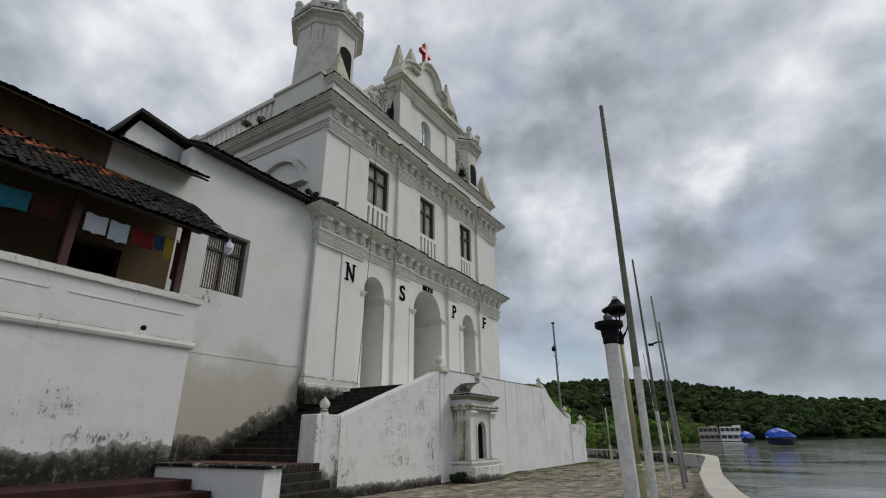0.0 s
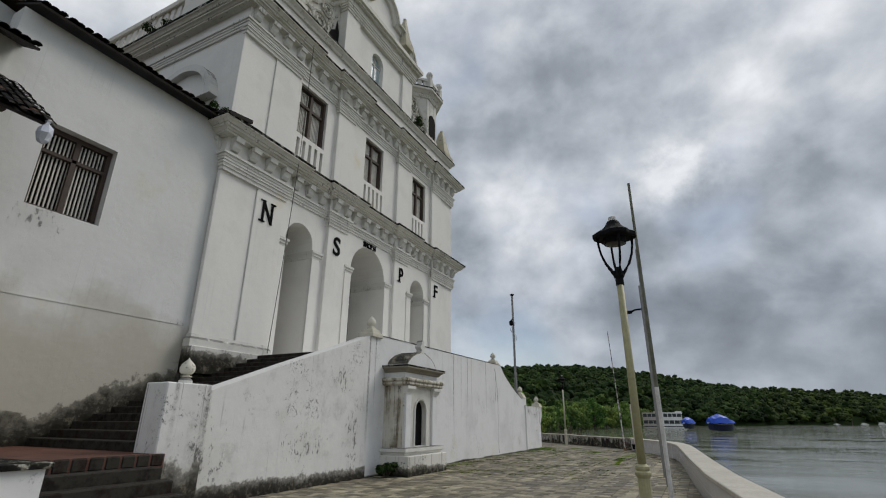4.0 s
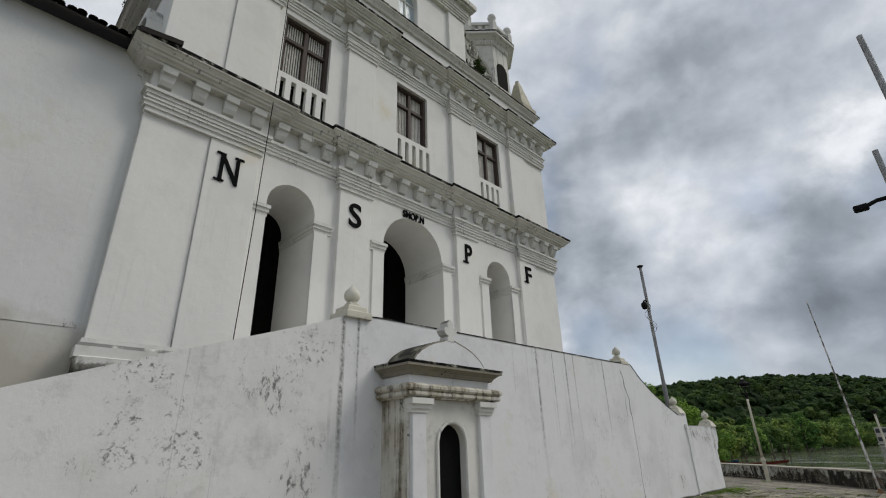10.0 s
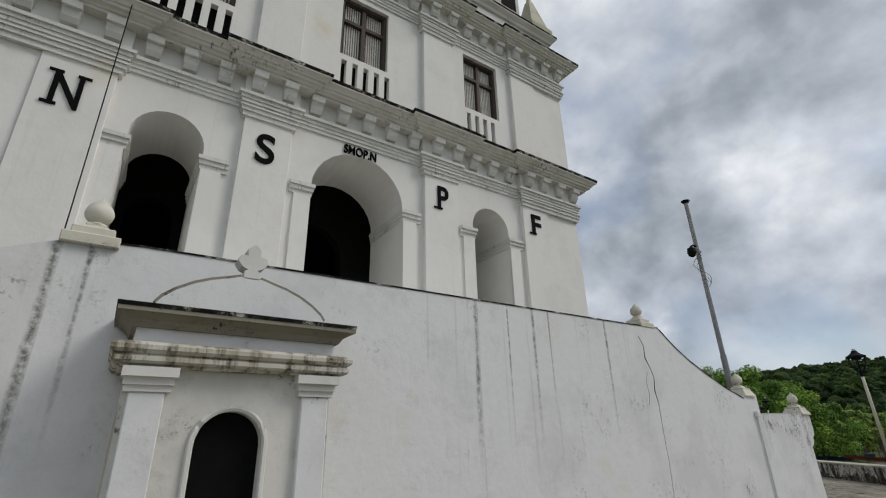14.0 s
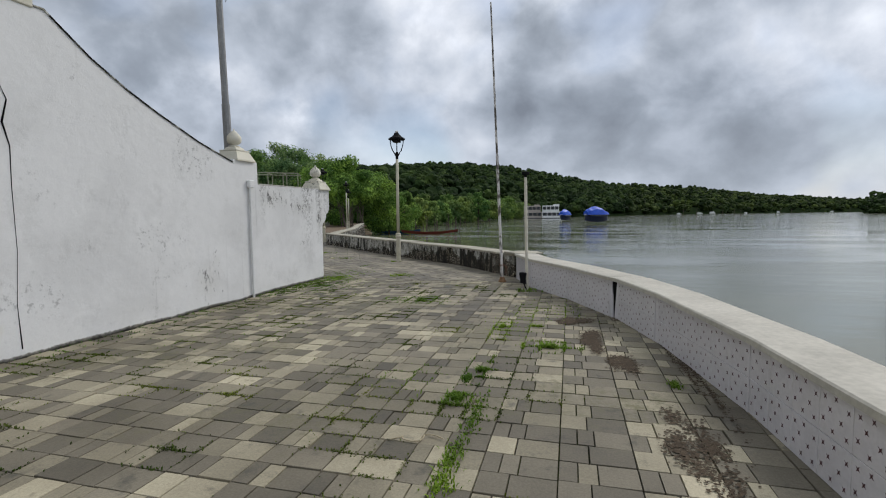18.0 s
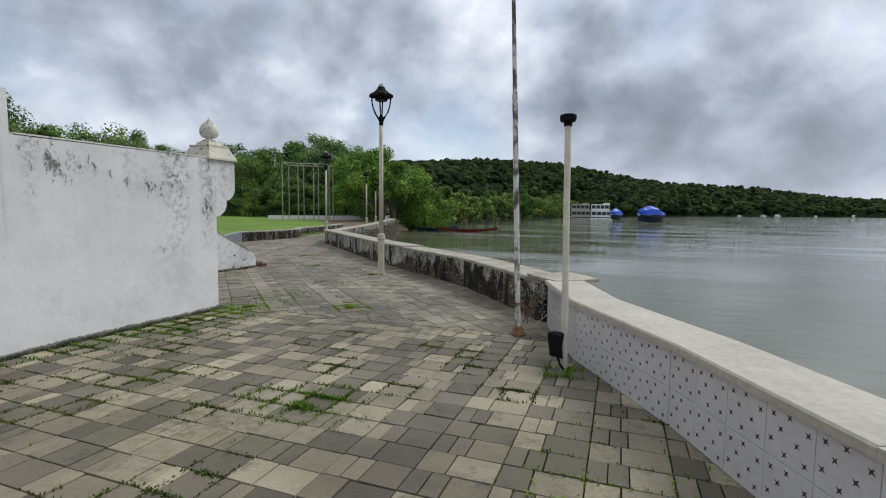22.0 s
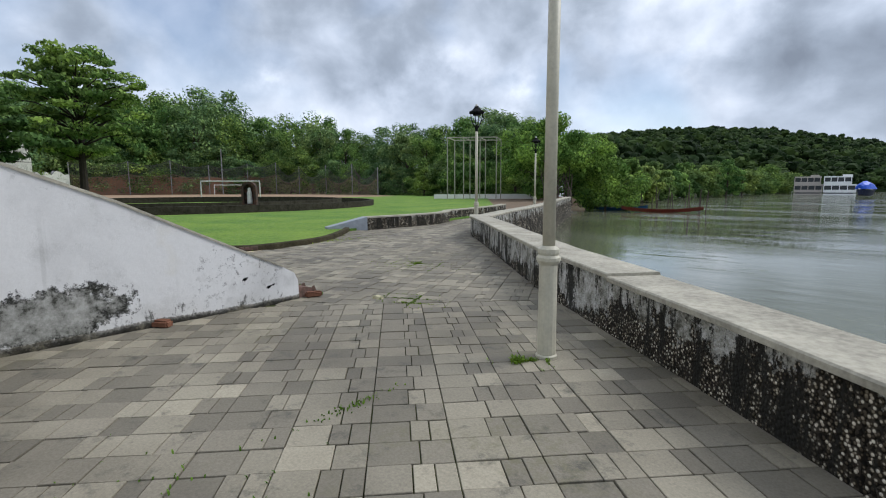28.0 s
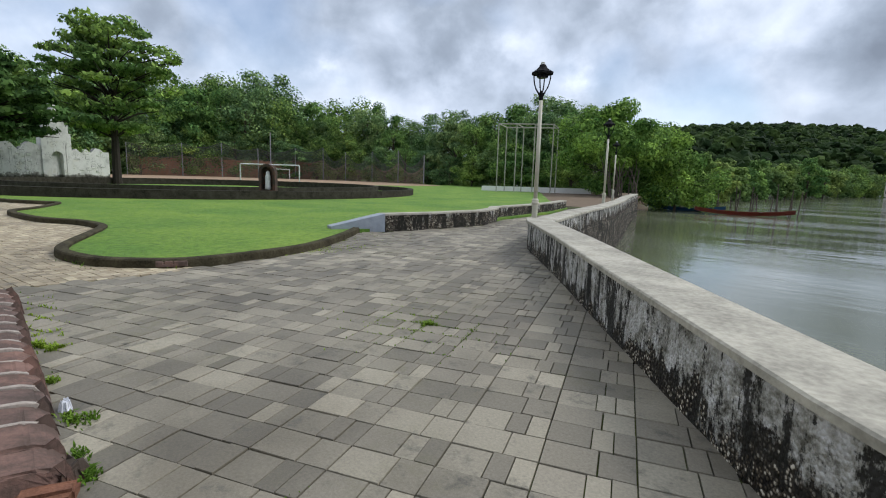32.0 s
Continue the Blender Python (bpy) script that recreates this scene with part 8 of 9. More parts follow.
def net_fence():
    t = thing("net_fence", (-75, 70, 0), "sagging dark sports net hung between tall poles", "net fence")
    marks = ((79, 142), (74.2, 142), (70.5, 140), (66.9, 138), (63, 136), (60, 132), (57.5, 127), (54.5, 119), (51.5, 109), (48.5, 96))
    line = [polar(a, d)[:2] for a, d in marks]
    tops = [1.4 + d * math.tan(math.radians(2.6 + 0.2 * (i % 3))) for i, (_, d) in enumerate(marks)]
    for (x, y), h in zip(line, tops):
        part("net_pole", tube(bmesh.new(), [(x, y, 0), (x, y, h)], 0.11, 6), POLE_GREY, t)
    x, y, _ = polar(65.6, 136)
    part("net_pole", tube(bmesh.new(), [(x, y, 0), (x, y, 11.8)], 0.14, 6), POLE_GREY, t)
    for name, lo, hi, n, rows, paint in (("lower_net", 0.0, 0.62, 42, 10, mat_plain("bronze_brown_netting", (0.24, 0.18, 0.13), 0.9)), ("upper_net", 0.62, 1.0, 36, 7, mat_plain("dark_green_netting", (0.09, 0.10, 0.08), 0.9))):
        bm = bmesh.new()
        for i in range(len(line) - 1):
            (x0, y0), (x1, y1) = line[i], line[i + 1]
            sag = 1.2 if i < 5 else 3.0
            tops_at = lambda u: tops[i] + (tops[i + 1] - tops[i]) * u - sag * math.sin(math.pi * u)
            at = lambda u, z: bm.verts.new((x0 + (x1 - x0) * u, y0 + (y1 - y0) * u, z))
            for k in range(n):
                u, w = (k + 0.5) / n, 0.1 / n
                bm.faces.new((at(u - w, 0.1 + lo * tops_at(u)), at(u + w, 0.1 + lo * tops_at(u)), at(u + w, hi * tops_at(u)), at(u - w, hi * tops_at(u))))
            for j in range(rows + 1):
                f = lo + (hi - lo) * j / rows
                fat = 0.09 if j == rows else 0.03
                for k in range(10):
                    ua, ub = k / 10, (k + 1) / 10
                    za, zb = tops_at(ua) * f, tops_at(ub) * f
                    bm.faces.new((at(ua, za - fat), at(ub, zb - fat), at(ub, zb + fat), at(ua, za + fat)))
        part(name, bm, paint, t)
    bm = slab([polar(a, d)[:2] for a, d in ((78, 146), (73, 145), (66, 142), (61.5, 140), (61, 147), (72, 153), (78, 156))], [], 0.0, 4.6, "z")
    tagged(mesh_ob("earth_bank", bm, mat_plain("red_laterite_bank", (0.40, 0.19, 0.115), 0.95, 0.0, 0.3, 0.8)), "red laterite bank behind the net", "bank", kind="structure")


net_fence()


def white_gate():
    t = thing("boundary_wall", (-72, 41, 0), "old white boundary wall with a scalloped gate pediment, green with moss", "wall", kind="structure")
    W2 = mat_plaster("mossy_white_boundary_paint", (0.62, 0.61, 0.57), 1.0, 1.0, 0.2, 0.6, clean=0.72, top=0.7)
    m = Matrix.Translation((-70.6, 42.4, 0)) @ Matrix.Rotation(math.radians(24), 4, "Z")
    r = random.Random(31)
    for a, b, h in ((-14.0, -0.9, 3.6), (0.9, 5.0, 3.2)):
        n = int((b - a) / 0.45)
        ragged = [(a + (b - a) * k / n, h + r.uniform(-0.3, 0.22) - (0.5 if k % 7 == 3 else 0.0)) for k in range(n, -1, -1)]
        bm = slab([(a, 0), (b, 0)] + ragged, [], 0.0, -0.5)
        bmesh.ops.transform(bm, matrix=m, verts=bm.verts)
        part("wall", bm, W2, t)
    for k in range(150):
        y, z = r.uniform(-13.8, 4.8), r.uniform(0.1, 3.1)
        if abs(y) < 1.1:
            continue
        bm = box(bmesh.new(), -0.06, r.uniform(0.02, 0.07), y - r.uniform(0.14, 0.3), y + r.uniform(0.14, 0.3), z, z + r.uniform(0.18, 0.36), 0.05)
        for v in bm.verts:
            v.co += Vector((0, r.uniform(-0.03, 0.03), r.uniform(-0.03, 0.03)))
        bmesh.ops.transform(bm, matrix=m, verts=bm.verts)
        part("stone", bm, W2, t)
    cs = [m @ Vector((-0.25, r.uniform(-13.5, 4.5), r.uniform(2.9, 3.6))) for k in range(26)]
    tagged(quads_object("wall_moss", leaf_cloud([tuple(c) for c in cs], [0.3] * len(cs), 60, 0.13, np.random.default_rng(8)), LEAF_LITE), "green moss and weeds on the old boundary wall", "moss", kind="stuff")
    half = [(1.0, 0), (1.0, 4.0), (0.85, 4.0), (0.85, 4.7), (0.68, 4.5), (0.55, 5.1), (0.4, 5.45), (0.22, 5.4), (0.15, 5.9), (0.06, 6.6)]
    half = [(a * 1.3, b * (1.0 if b < 3 else 1.16)) for a, b in half]
    bm = slab(half + [(-a, b) for a, b in half[::-1]], [arch_loop(0, 0.5, 0.3, 2.4)], 0.15, -0.6)
    bmesh.ops.transform(bm, matrix=m, verts=bm.verts)
    part("gate_pediment", bm, W2, t)
    bm = box(bmesh.new(), -0.5, -0.3, -0.8, 0.8, 0.2, 3.4)
    bmesh.ops.transform(bm, matrix=m, verts=bm.verts)
    part("niche_back", bm, W2, t)
    low = thing("far_seat_wall", (-45, 78, 0), "long low whitewashed wall under the far trees", "low wall", kind="structure")
    part("wall", sweep(bmesh.new(), [(0, 0), (0.4, 0), (0.4, 0.65), (0, 0.65)], [(-41, 91.5, 0), (-50.5, 81.8, 0)]), PLASTER, low)


white_gate()


# ---- pieces: wall tiles, bricks, pavers, weeds ----
def along(line, s):
    for a, b in zip(line, line[1:]):
        L = math.hypot(b[0] - a[0], b[1] - a[1])
        if s <= L:
            return (a[0] + (b[0] - a[0]) * s / L, a[1] + (b[1] - a[1]) * s / L), math.atan2(b[1] - a[1], b[0] - a[0])
        s -= L
    return None, 0.0


def wall_tiles():
    bm = bmesh.new()
    w, h = 0.297, 0.27
    box(bm, -w / 2, w / 2, -0.004, 0.008, 0.0, h, 0.002)
    spots = [(-0.1, 0.05), (0.02, 0.045), (0.11, 0.09), (-0.05, 0.12), (0.05, 0.16), (-0.11, 0.2), (0.0, 0.235), (0.1, 0.22)]
    for u, v in spots:
        r, q = 0.023, 0.0065
        for d in (0, math.pi / 2):
            pts = [(r, 0), (0, q), (-r, 0), (0, -q)]
            f = bm.faces.new([bm.verts.new((u + x * math.cos(d + 0.6) - y * math.sin(d + 0.6), 0.0092 + 0.0004 * (d > 0), v + x * math.sin(d + 0.6) + y * math.cos(d + 0.6))) for x, y in pts])
            f.material_index = 1
    me = bpy.data.meshes.new("tile")
    bm.to_mesh(me)
    bm.free()
    me.materials.append(TILE)
    me.materials.append(TILE_STAR)
    for owner, line in ((tile_wall, INNER_TILE[:CRACK] + [(-3.07, 28.9)]), (tile_wall_end, [(-3.17, 29.1)] + INNER_TILE[CRACK + 1:])):
        total = sum(math.dist(a, b) for a, b in zip(line, line[1:]))
        s = 0.15 if owner == tile_wall_end else 0.15 + (total - 0.01) % 0.2995
        while True:
            p, a = along(line, s)
            if p is None or s > total - 0.12:
                break
            if p[1] > 7.0:
                for row in range(2):
                    ob = new("tile", me)
                    ob.parent = owner
                    ob.matrix_basis = Matrix.Translation(Vector((p[0], p[1], 0.002 + 0.274 * row)) - owner.location) @ Matrix.Rotation(a, 4, "Z")
            s += 0.2995


wall_tiles()


def clip(poly, nx, ny, d):
    """Keeps of a polygon what lies where nx*x + ny*y <= d."""
    out = []
    for i, p in enumerate(poly):
        q = poly[(i + 1) % len(poly)]
        a, b = nx * p[0] + ny * p[1] - d, nx * q[0] + ny * q[1] - d
        if a <= 0:
            out.append(p)
        if a * b < 0:
            t = a / (a - b)
            out.append((p[0] + (q[0] - p[0]) * t, p[1] + (q[1] - p[1]) * t))
    return out


def inside(p, poly):
    hit = False
    for (x0, y0), (x1, y1) in zip(poly, poly[1:] + poly[:1]):
        if (y0 > p[1]) != (y1 > p[1]) and p[0] < (x1 - x0) * (p[1] - y0) / (y1 - y0) + x0:
            hit = not hit
    return hit


SEAM = 32.5
DB = (-0.72, 0.694)
SC = 34.35


def make_pavers():
    rng = random.Random(21)
    bank = offset_line(INNER_TILE + INNER_STONE, 0.1)
    area_a = [(-9.7, 6.9), (-2.0, -6)] + bank[1:14] + [(-4.6, 33.6), (-5.3, SEAM + 0.5), (-9.7, SEAM + 0.5)]
    area_b = [(-9.7, SEAM - 0.5), (-4.5, SEAM - 0.5), (-4.7, 33.45)] + bank[14:] + [(-13.0, 41.4), (-12.95, 36.95), (-13.0, 32.0), (-9.7, 32.0)]
    area_d = [(-17.7, 31.5), (-17.7, 38.6), (-18.05, 39.2), (-19.0, 38.0), (-20.3, 37.8), (-22.2, 38.4), (-24, 39.0), (-26, 38.4), (-28.5, 37.6), (-30.5, 38.2), (-33, 39.0), (-36, 37.4), (-36, 31.5)]
    area_c = [(-12.85, 35.6), (-12.9, 36.8), (-17.69, 36.8), (-17.69, 38.6), (-18.0, 39.4), (-18.1, 40.6), (-19.1, 42.1), (-20.5, 43.5), (-20.2, 44.3), (-20.1, 46), (-20.2, 48.2), (-21.4, 50.3), (-22.7, 55.5), (-24.0, 58.9), (-23, 64), (-23.5, 63)] + [p for p in offset_line(FAR_WALL, 0.1)[3::-1]] + offset_line(INNER_STONE, 0.1)[::-1][:7] + [(-10.2, 38.6), (-9.0, 37.6)]
    zones = ((area_a, 0.0, (-3.816, 26.0), [(0, 1, SEAM - 0.006)], (0, 1)),
             (area_b, math.radians(46.1), (-9.09, 34.59), [(0, -1, -SEAM - 0.006), (DB[0], DB[1], SC - 0.006)], DB),
             (area_c, math.radians(25.5), (-12.2, 37.68), [(-DB[0], -DB[1], -SC - 0.006)], None),
             (area_d, math.radians(12.0), (-18.0, 36.0), [(1, 0, -17.7)], None))
    near, rest = [], []
    for zone, (poly, az, origin, cuts, _) in enumerate(zones):
        d, n = (-math.sin(az), math.cos(az)), (math.cos(az), math.sin(az))
        us = [(p[0] - origin[0]) * n[0] + (p[1] - origin[1]) * n[1] for p in poly]
        vs = [(p[0] - origin[0]) * d[0] + (p[1] - origin[1]) * d[1] for p in poly]
        band, row = (0.466, 0.2355) if zone < 3 else (0.24, 0.12)
        for i in range(int(min(us) / band) - 1, int(max(us) / band) + 2):
            for j in range(int(min(vs) / row) - 1, int(max(vs) / row) + 2):
                # one large block and a square, or in every other row a large block and two halves
                widths = [0.282, 0.184] if j % 2 else [0.236, 0.115, 0.115]
                if zone == 0:
                    widths = [0.115, 0.115, 0.236] if j % 2 else [0.186, 0.28]
                if zone == 3:
                    widths = [0.13, 0.11] if (i + j) % 2 else [0.11, 0.13]
                u = i * band
                for w in widths:
                    half = w < 0.12 and zone < 3
                    pale = (i % 2 == 1) != half
                    if rng.random() < (0.42, 0.14, 0.34, 0.5)[zone]:
                        pale = rng.random() < 0.5
                    g = (0.003 if zone == 0 else 0.0022) + rng.uniform(0, 0.0025)
                    c = (u + w / 2, (j + 0.5) * row)
                    at = (origin[0] + n[0] * c[0] + d[0] * c[1], origin[1] + n[1] * c[0] + d[1] * c[1])
                    hw, hr = w / 2 - g, row / 2 - g
                    u += w
                    if not inside(at, poly):
                        continue
                    loop = [(at[0] + n[0] * a + d[0] * b, at[1] + n[1] * a + d[1] * b) for a, b in ((-hw, -hr), (hw, -hr), (hw, hr), (-hw, hr))]
                    whole = True
                    for cx, cy, cd in cuts:
                        if any(cx * p[0] + cy * p[1] > cd for p in loop):
                            whole = False
                            loop = clip(loop, cx, cy, cd)
                    if len(loop) < 3:
                        continue
                    item = (at, az, hw, hr, loop, rng.uniform(-0.005, 0.003), rng.uniform(-0.013, 0.013), rng.uniform(-0.013, 0.013), zone, pale)
                    strip = -9.6 < at[0] < -7.4 and 33.6 < at[1] < 37.0
                    (near if whole and strip and len(near) < 290 else rest).append(item)
    pave = thing("paving", (-7, 30, 0), "grey concrete block paving with mossy joints and scattered weeds", "paving", kind="structure")
    shared = {}
    for at, az, hw, hr, loop, dz, tx, ty, zone, pale in near:
        key = (round(hw, 3), pale)
        if key not in shared:
            bm = box(bmesh.new(), -key[0], key[0], -hr, hr, -0.024, 0.0, 0.003)
            me = bpy.data.meshes.new("paver")
            bm.to_mesh(me)
            bm.free()
            me.materials.append(PAVER_LITE if pale else PAVER)
            shared[key] = me
        ob = new("paver", shared[key])
        ob.parent = pave
        ob.matrix_basis = Matrix.Translation(Vector((at[0], at[1], dz)) - pave.location) @ Matrix.Rotation(az, 4, "Z") @ Matrix.Rotation(tx, 4, "X") @ Matrix.Rotation(ty, 4, "Y")
    verts, faces, kinds = [], [], []
    for at, az, hw, hr, loop, dz, tx, ty, zone, pale in rest:
        k, s = len(loop), len(verts)
        c = (sum(p[0] for p in loop) / k, sum(p[1] for p in loop) / k)
        tops = [(c[0] + (p[0] - c[0]) * 0.985, c[1] + (p[1] - c[1]) * 0.985, dz + (p[0] - c[0]) * tx + (p[1] - c[1]) * ty) for p in loop]
        verts += [(p[0], p[1], q[2] - 0.004) for p, q in zip(loop, tops)] + tops + [(p[0], p[1], -0.03) for p in loop]
        faces.append(tuple(range(s + k, s + 2 * k)))
        kinds += [((2, 3), (0, 1), (0, 1), (4, 4))[zone][int(pale)]] * (2 * k + 1)
        for i in range(k):
            m = (i + 1) % k
            faces.append((s + i, s + m, s + k + m, s + k + i))
            faces.append((s + 2 * k + i, s + 2 * k + m, s + m, s + i))
    me = bpy.data.meshes.new("pavers")
    me.from_pydata(verts, [], faces)
    for m in (PAVER, PAVER_LITE, PAVER_MOSS, PAVER_MOSS_LITE, SETT):
        me.materials.append(m)
    me.polygons.foreach_set("material_index", kinds)
    ob = new("pavers", me)
    hang(ob, pave)
    tagged(ob, kind="stuff")


make_pavers()


def weeds(spots, seed):
    """Tufts of short blades in the joints, joined: each spot is x, y, spread, count, height."""
    rng = np.random.default_rng(seed)
    out = []
    for x, y, sx, sy, n, h in spots:
        n = int(n * 0.7)
        p = np.stack([x + rng.normal(size=n) * sx, y + rng.normal(size=n) * sy, np.zeros(n)], 1)
        if y < 32.4 and sx >= 0.05:
            pick = rng.random(n)
            rowwise = pick < 0.6
            colwise = ~rowwise
            p[rowwise, 1] = np.round((p[rowwise, 1] - 26.0) / 0.2355) * 0.2355 + 26.0 + rng.normal(size=rowwise.sum()) * 0.012
            sub = np.where(rng.random(n) < 0.6, 0.0, 0.2)[colwise]
            p[colwise, 0] = np.round((p[colwise, 0] + 3.816 - sub) / 0.466) * 0.466 - 3.816 + sub + rng.normal(size=colwise.sum()) * 0.012
        elif y >= 32.5 and sx >= 0.05 and x > -17:
            az, ox, oy = (math.radians(25.5), -12.2, 37.68) if DB[0] * x + DB[1] * y > SC else (math.radians(46.1), -9.09, 34.59)
            across, ahead = np.array((math.cos(az), math.sin(az))), np.array((-math.sin(az), math.cos(az)))
            u, v = (p[:, :2] - (ox, oy)) @ across, (p[:, :2] - (ox, oy)) @ ahead
            rowwise = rng.random(n) < 0.6
            v = np.where(rowwise, np.round(v / 0.2355) * 0.2355 + rng.normal(size=n) * 0.012, v)
            u = np.where(rowwise, u, np.round(u / 0.466) * 0.466 + rng.normal(size=n) * 0.012)
            p[:, :2] = np.array((ox, oy)) + u[:, None] * across + v[:, None] * ahead
        a = rng.uniform(0, 2 * np.pi, n)
        lean = rng.uniform(0.5, 1.9, n)
        hh = h * 0.42 * rng.uniform(0.4, 1.3, n)
        w = np.stack([np.cos(a + 1.57), np.sin(a + 1.57), 0 * a], 1) * 0.004
        tip = p + np.stack([np.cos(a) * lean, np.sin(a) * lean, np.ones(n)], 1) * hh[:, None]
        mid = p + np.stack([np.cos(a) * lean * 0.45, np.sin(a) * lean * 0.45, np.ones(n) * 0.7], 1) * hh[:, None]
        p[:, 2] = -0.02
        out.append(np.stack([p - w, p + w, mid + w * 1.4, mid - w * 1.4], 1).reshape(-1, 3))
        out.append(np.stack([mid - w * 1.4, mid + w * 1.4, tip + w * 0.2, tip - w * 0.2], 1).reshape(-1, 3))
    return np.concatenate(out)


def weed_patch(name, label, spots, seed, material=WEED):
    ob = quads_object(name, weeds(spots, seed), material)
    tagged(ob, label, "weeds", kind="stuff")


weed_patch("joint_weeds", "green weeds growing along the paving joints", [
    (-4.48, 24.3, 0.035, 0.25, 500, 0.06), (-4.4, 23.6, 0.035, 0.3, 400, 0.06), (-4.45, 25.1, 0.03, 0.25, 300, 0.05), (-3.97, 27.2, 0.14, 0.10, 800, 0.06),
    (-4.6, 28.0, 0.12, 0.3, 500, 0.04), (-6.33, 29.8, 0.22, 0.18, 600, 0.04), (-4.66, 25.4, 0.07, 0.08, 300, 0.06), (-4.57, 26.2, 0.05, 0.25, 260, 0.05),
    (-4.4, 29.0, 0.15, 0.6, 400, 0.04), (-3.9, 29.3, 0.2, 0.5, 300, 0.04), (-5.2, 25.9, 0.2, 0.2, 200, 0.03), (-6.3, 30.05, 0.12, 0.08, 500, 0.05), (-6.8, 29.85, 0.12, 0.12, 300, 0.05),
    (-3.97, 27.2, 0.04, 0.035, 320, 0.09), (-4.665, 25.42, 0.03, 0.03, 220, 0.09), (-4.68, 25.9, 0.02, 0.045, 200, 0.08), (-4.59, 26.18, 0.025, 0.03, 180, 0.08), (-6.335, 29.77, 0.045, 0.03, 260, 0.07),
    (-4.65, 28.1, 0.02, 0.045, 200, 0.07), (-4.2, 28.2, 0.045, 0.02, 180, 0.06), (-7.97, 33.15, 0.04, 0.035, 260, 0.07), (-2.84, 26.16, 0.02, 0.05, 180, 0.07), (-5.25, 32.55, 0.04, 0.03, 90, 0.06), (-9.47, 36.56, 0.025, 0.03, 170, 0.08),
    (-8.08, 33.25, 0.06, 0.18, 350, 0.05), (-7.76, 33.15, 0.05, 0.1, 160, 0.04), (-4.58, 31.3, 0.09, 0.09, 260, 0.10), (-9.4, 36.62, 0.06, 0.04, 200, 0.05), (-9.87, 35.1, 0.03, 0.2, 120, 0.04)], 31)
weed_patch("wall_foot_grass", "grass and moss along the foot of the stair wall", [
    (-9.55, 30.9, 0.13, 0.7, 1500, 0.07), (-9.4, 32.2, 0.25, 0.25, 900, 0.06), (-9.0, 31.2, 0.3, 0.5, 900, 0.04), (-9.55, 28.0, 0.08, 1.5, 500, 0.05), (-9.5, 24.5, 0.1, 1.6, 500, 0.04),
    (-9.13, 31.1, 0.05, 0.06, 300, 0.07), (-9.34, 32.55, 0.06, 0.05, 300, 0.07), (-9.55, 33.4, 0.35, 0.4, 600, 0.04), (-8.7, 30.5, 0.4, 0.5, 400, 0.04), (-9.4, 19.9, 0.2, 1.3, 700, 0.05), (-8.4, 27.5, 0.8, 1.0, 500, 0.03)], 32)
weed_patch("kerb_weeds", "weeds beside the brick edging and lawn kerb", [
    (-11.75, 37.6, 0.22, 0.12, 500, 0.025), (-13.67, 39.7, 0.35, 0.3, 600, 0.025), (-12.98, 37.05, 0.04, 0.02, 260, 0.06), (-13.2, 37.05, 0.035, 0.015, 150, 0.05), (-13.66, 37.06, 0.04, 0.018, 150, 0.05), (-14.33, 37.04, 0.03, 0.015, 160, 0.06), (-15.18, 37.06, 0.06, 0.03, 300, 0.09), (-13.6, 37.13, 0.04, 0.03, 120, 0.05), (-11.61, 37.48, 0.12, 0.05, 200, 0.03), (-13.7, 39.82, 0.05, 0.05, 260, 0.06),
    (-18.35, 38.9, 0.15, 0.12, 400, 0.14), (-19.6, 37.8, 0.4, 0.08, 400, 0.10), (-20.2, 42.2, 0.9, 0.9, 700, 0.05), (-18.4, 41.2, 0.2, 0.6, 400, 0.05), (-16.0, 37.1, 0.6, 0.06, 250, 0.05)], 33)


def joint_moss():
    """Low olive tufts strewn along the joints of the damp part of the promenade, in a few clumps."""
    r = random.Random(77)
    spots = []
    for k in range(150):
        x = -9.4 + 5.6 * r.random() ** 1.5
        y = r.uniform(17.5, 32.0)
        spots.append((x, y, r.uniform(0.05, 0.13), r.uniform(0.05, 0.13), r.randrange(160, 420), r.uniform(0.018, 0.034)))
    return spots


weed_patch("joint_moss", "olive green moss and short grass in the paving joints", joint_moss(), 34, MOSS)


def blotch(name, x, y, sx, sy, material, label, category, seed, z=0.006, h=0.006):
    """A low irregular heap on the paving."""
    r = random.Random(seed)
    bm = bmesh.new()
    n = 44
    rim = [(x + sx * math.cos(2 * math.pi * k / n) * r.uniform(0.75, 1.1), y + sy * math.sin(2 * math.pi * k / n) * r.uniform(0.65, 1.1)) for k in range(n)]
    low = [bm.verts.new((a, b, z - 0.02)) for a, b in rim]
    top = [bm.verts.new((x + (a - x) * 0.7, y + (b - y) * 0.7, z + h * r.uniform(0.3, 1))) for a, b in rim]
    for k in range(n):
        bm.faces.new((low[k], low[(k + 1) % n], top[(k + 1) % n], top[k]))
    bm.faces.new(top)
    tagged(mesh_ob(name, bm, material), label, category)


DIRT = mat_plain("dark_brown_silt", (0.085, 0.062, 0.04), 0.95, 0.0, 0.6, 14.0, 0.5)


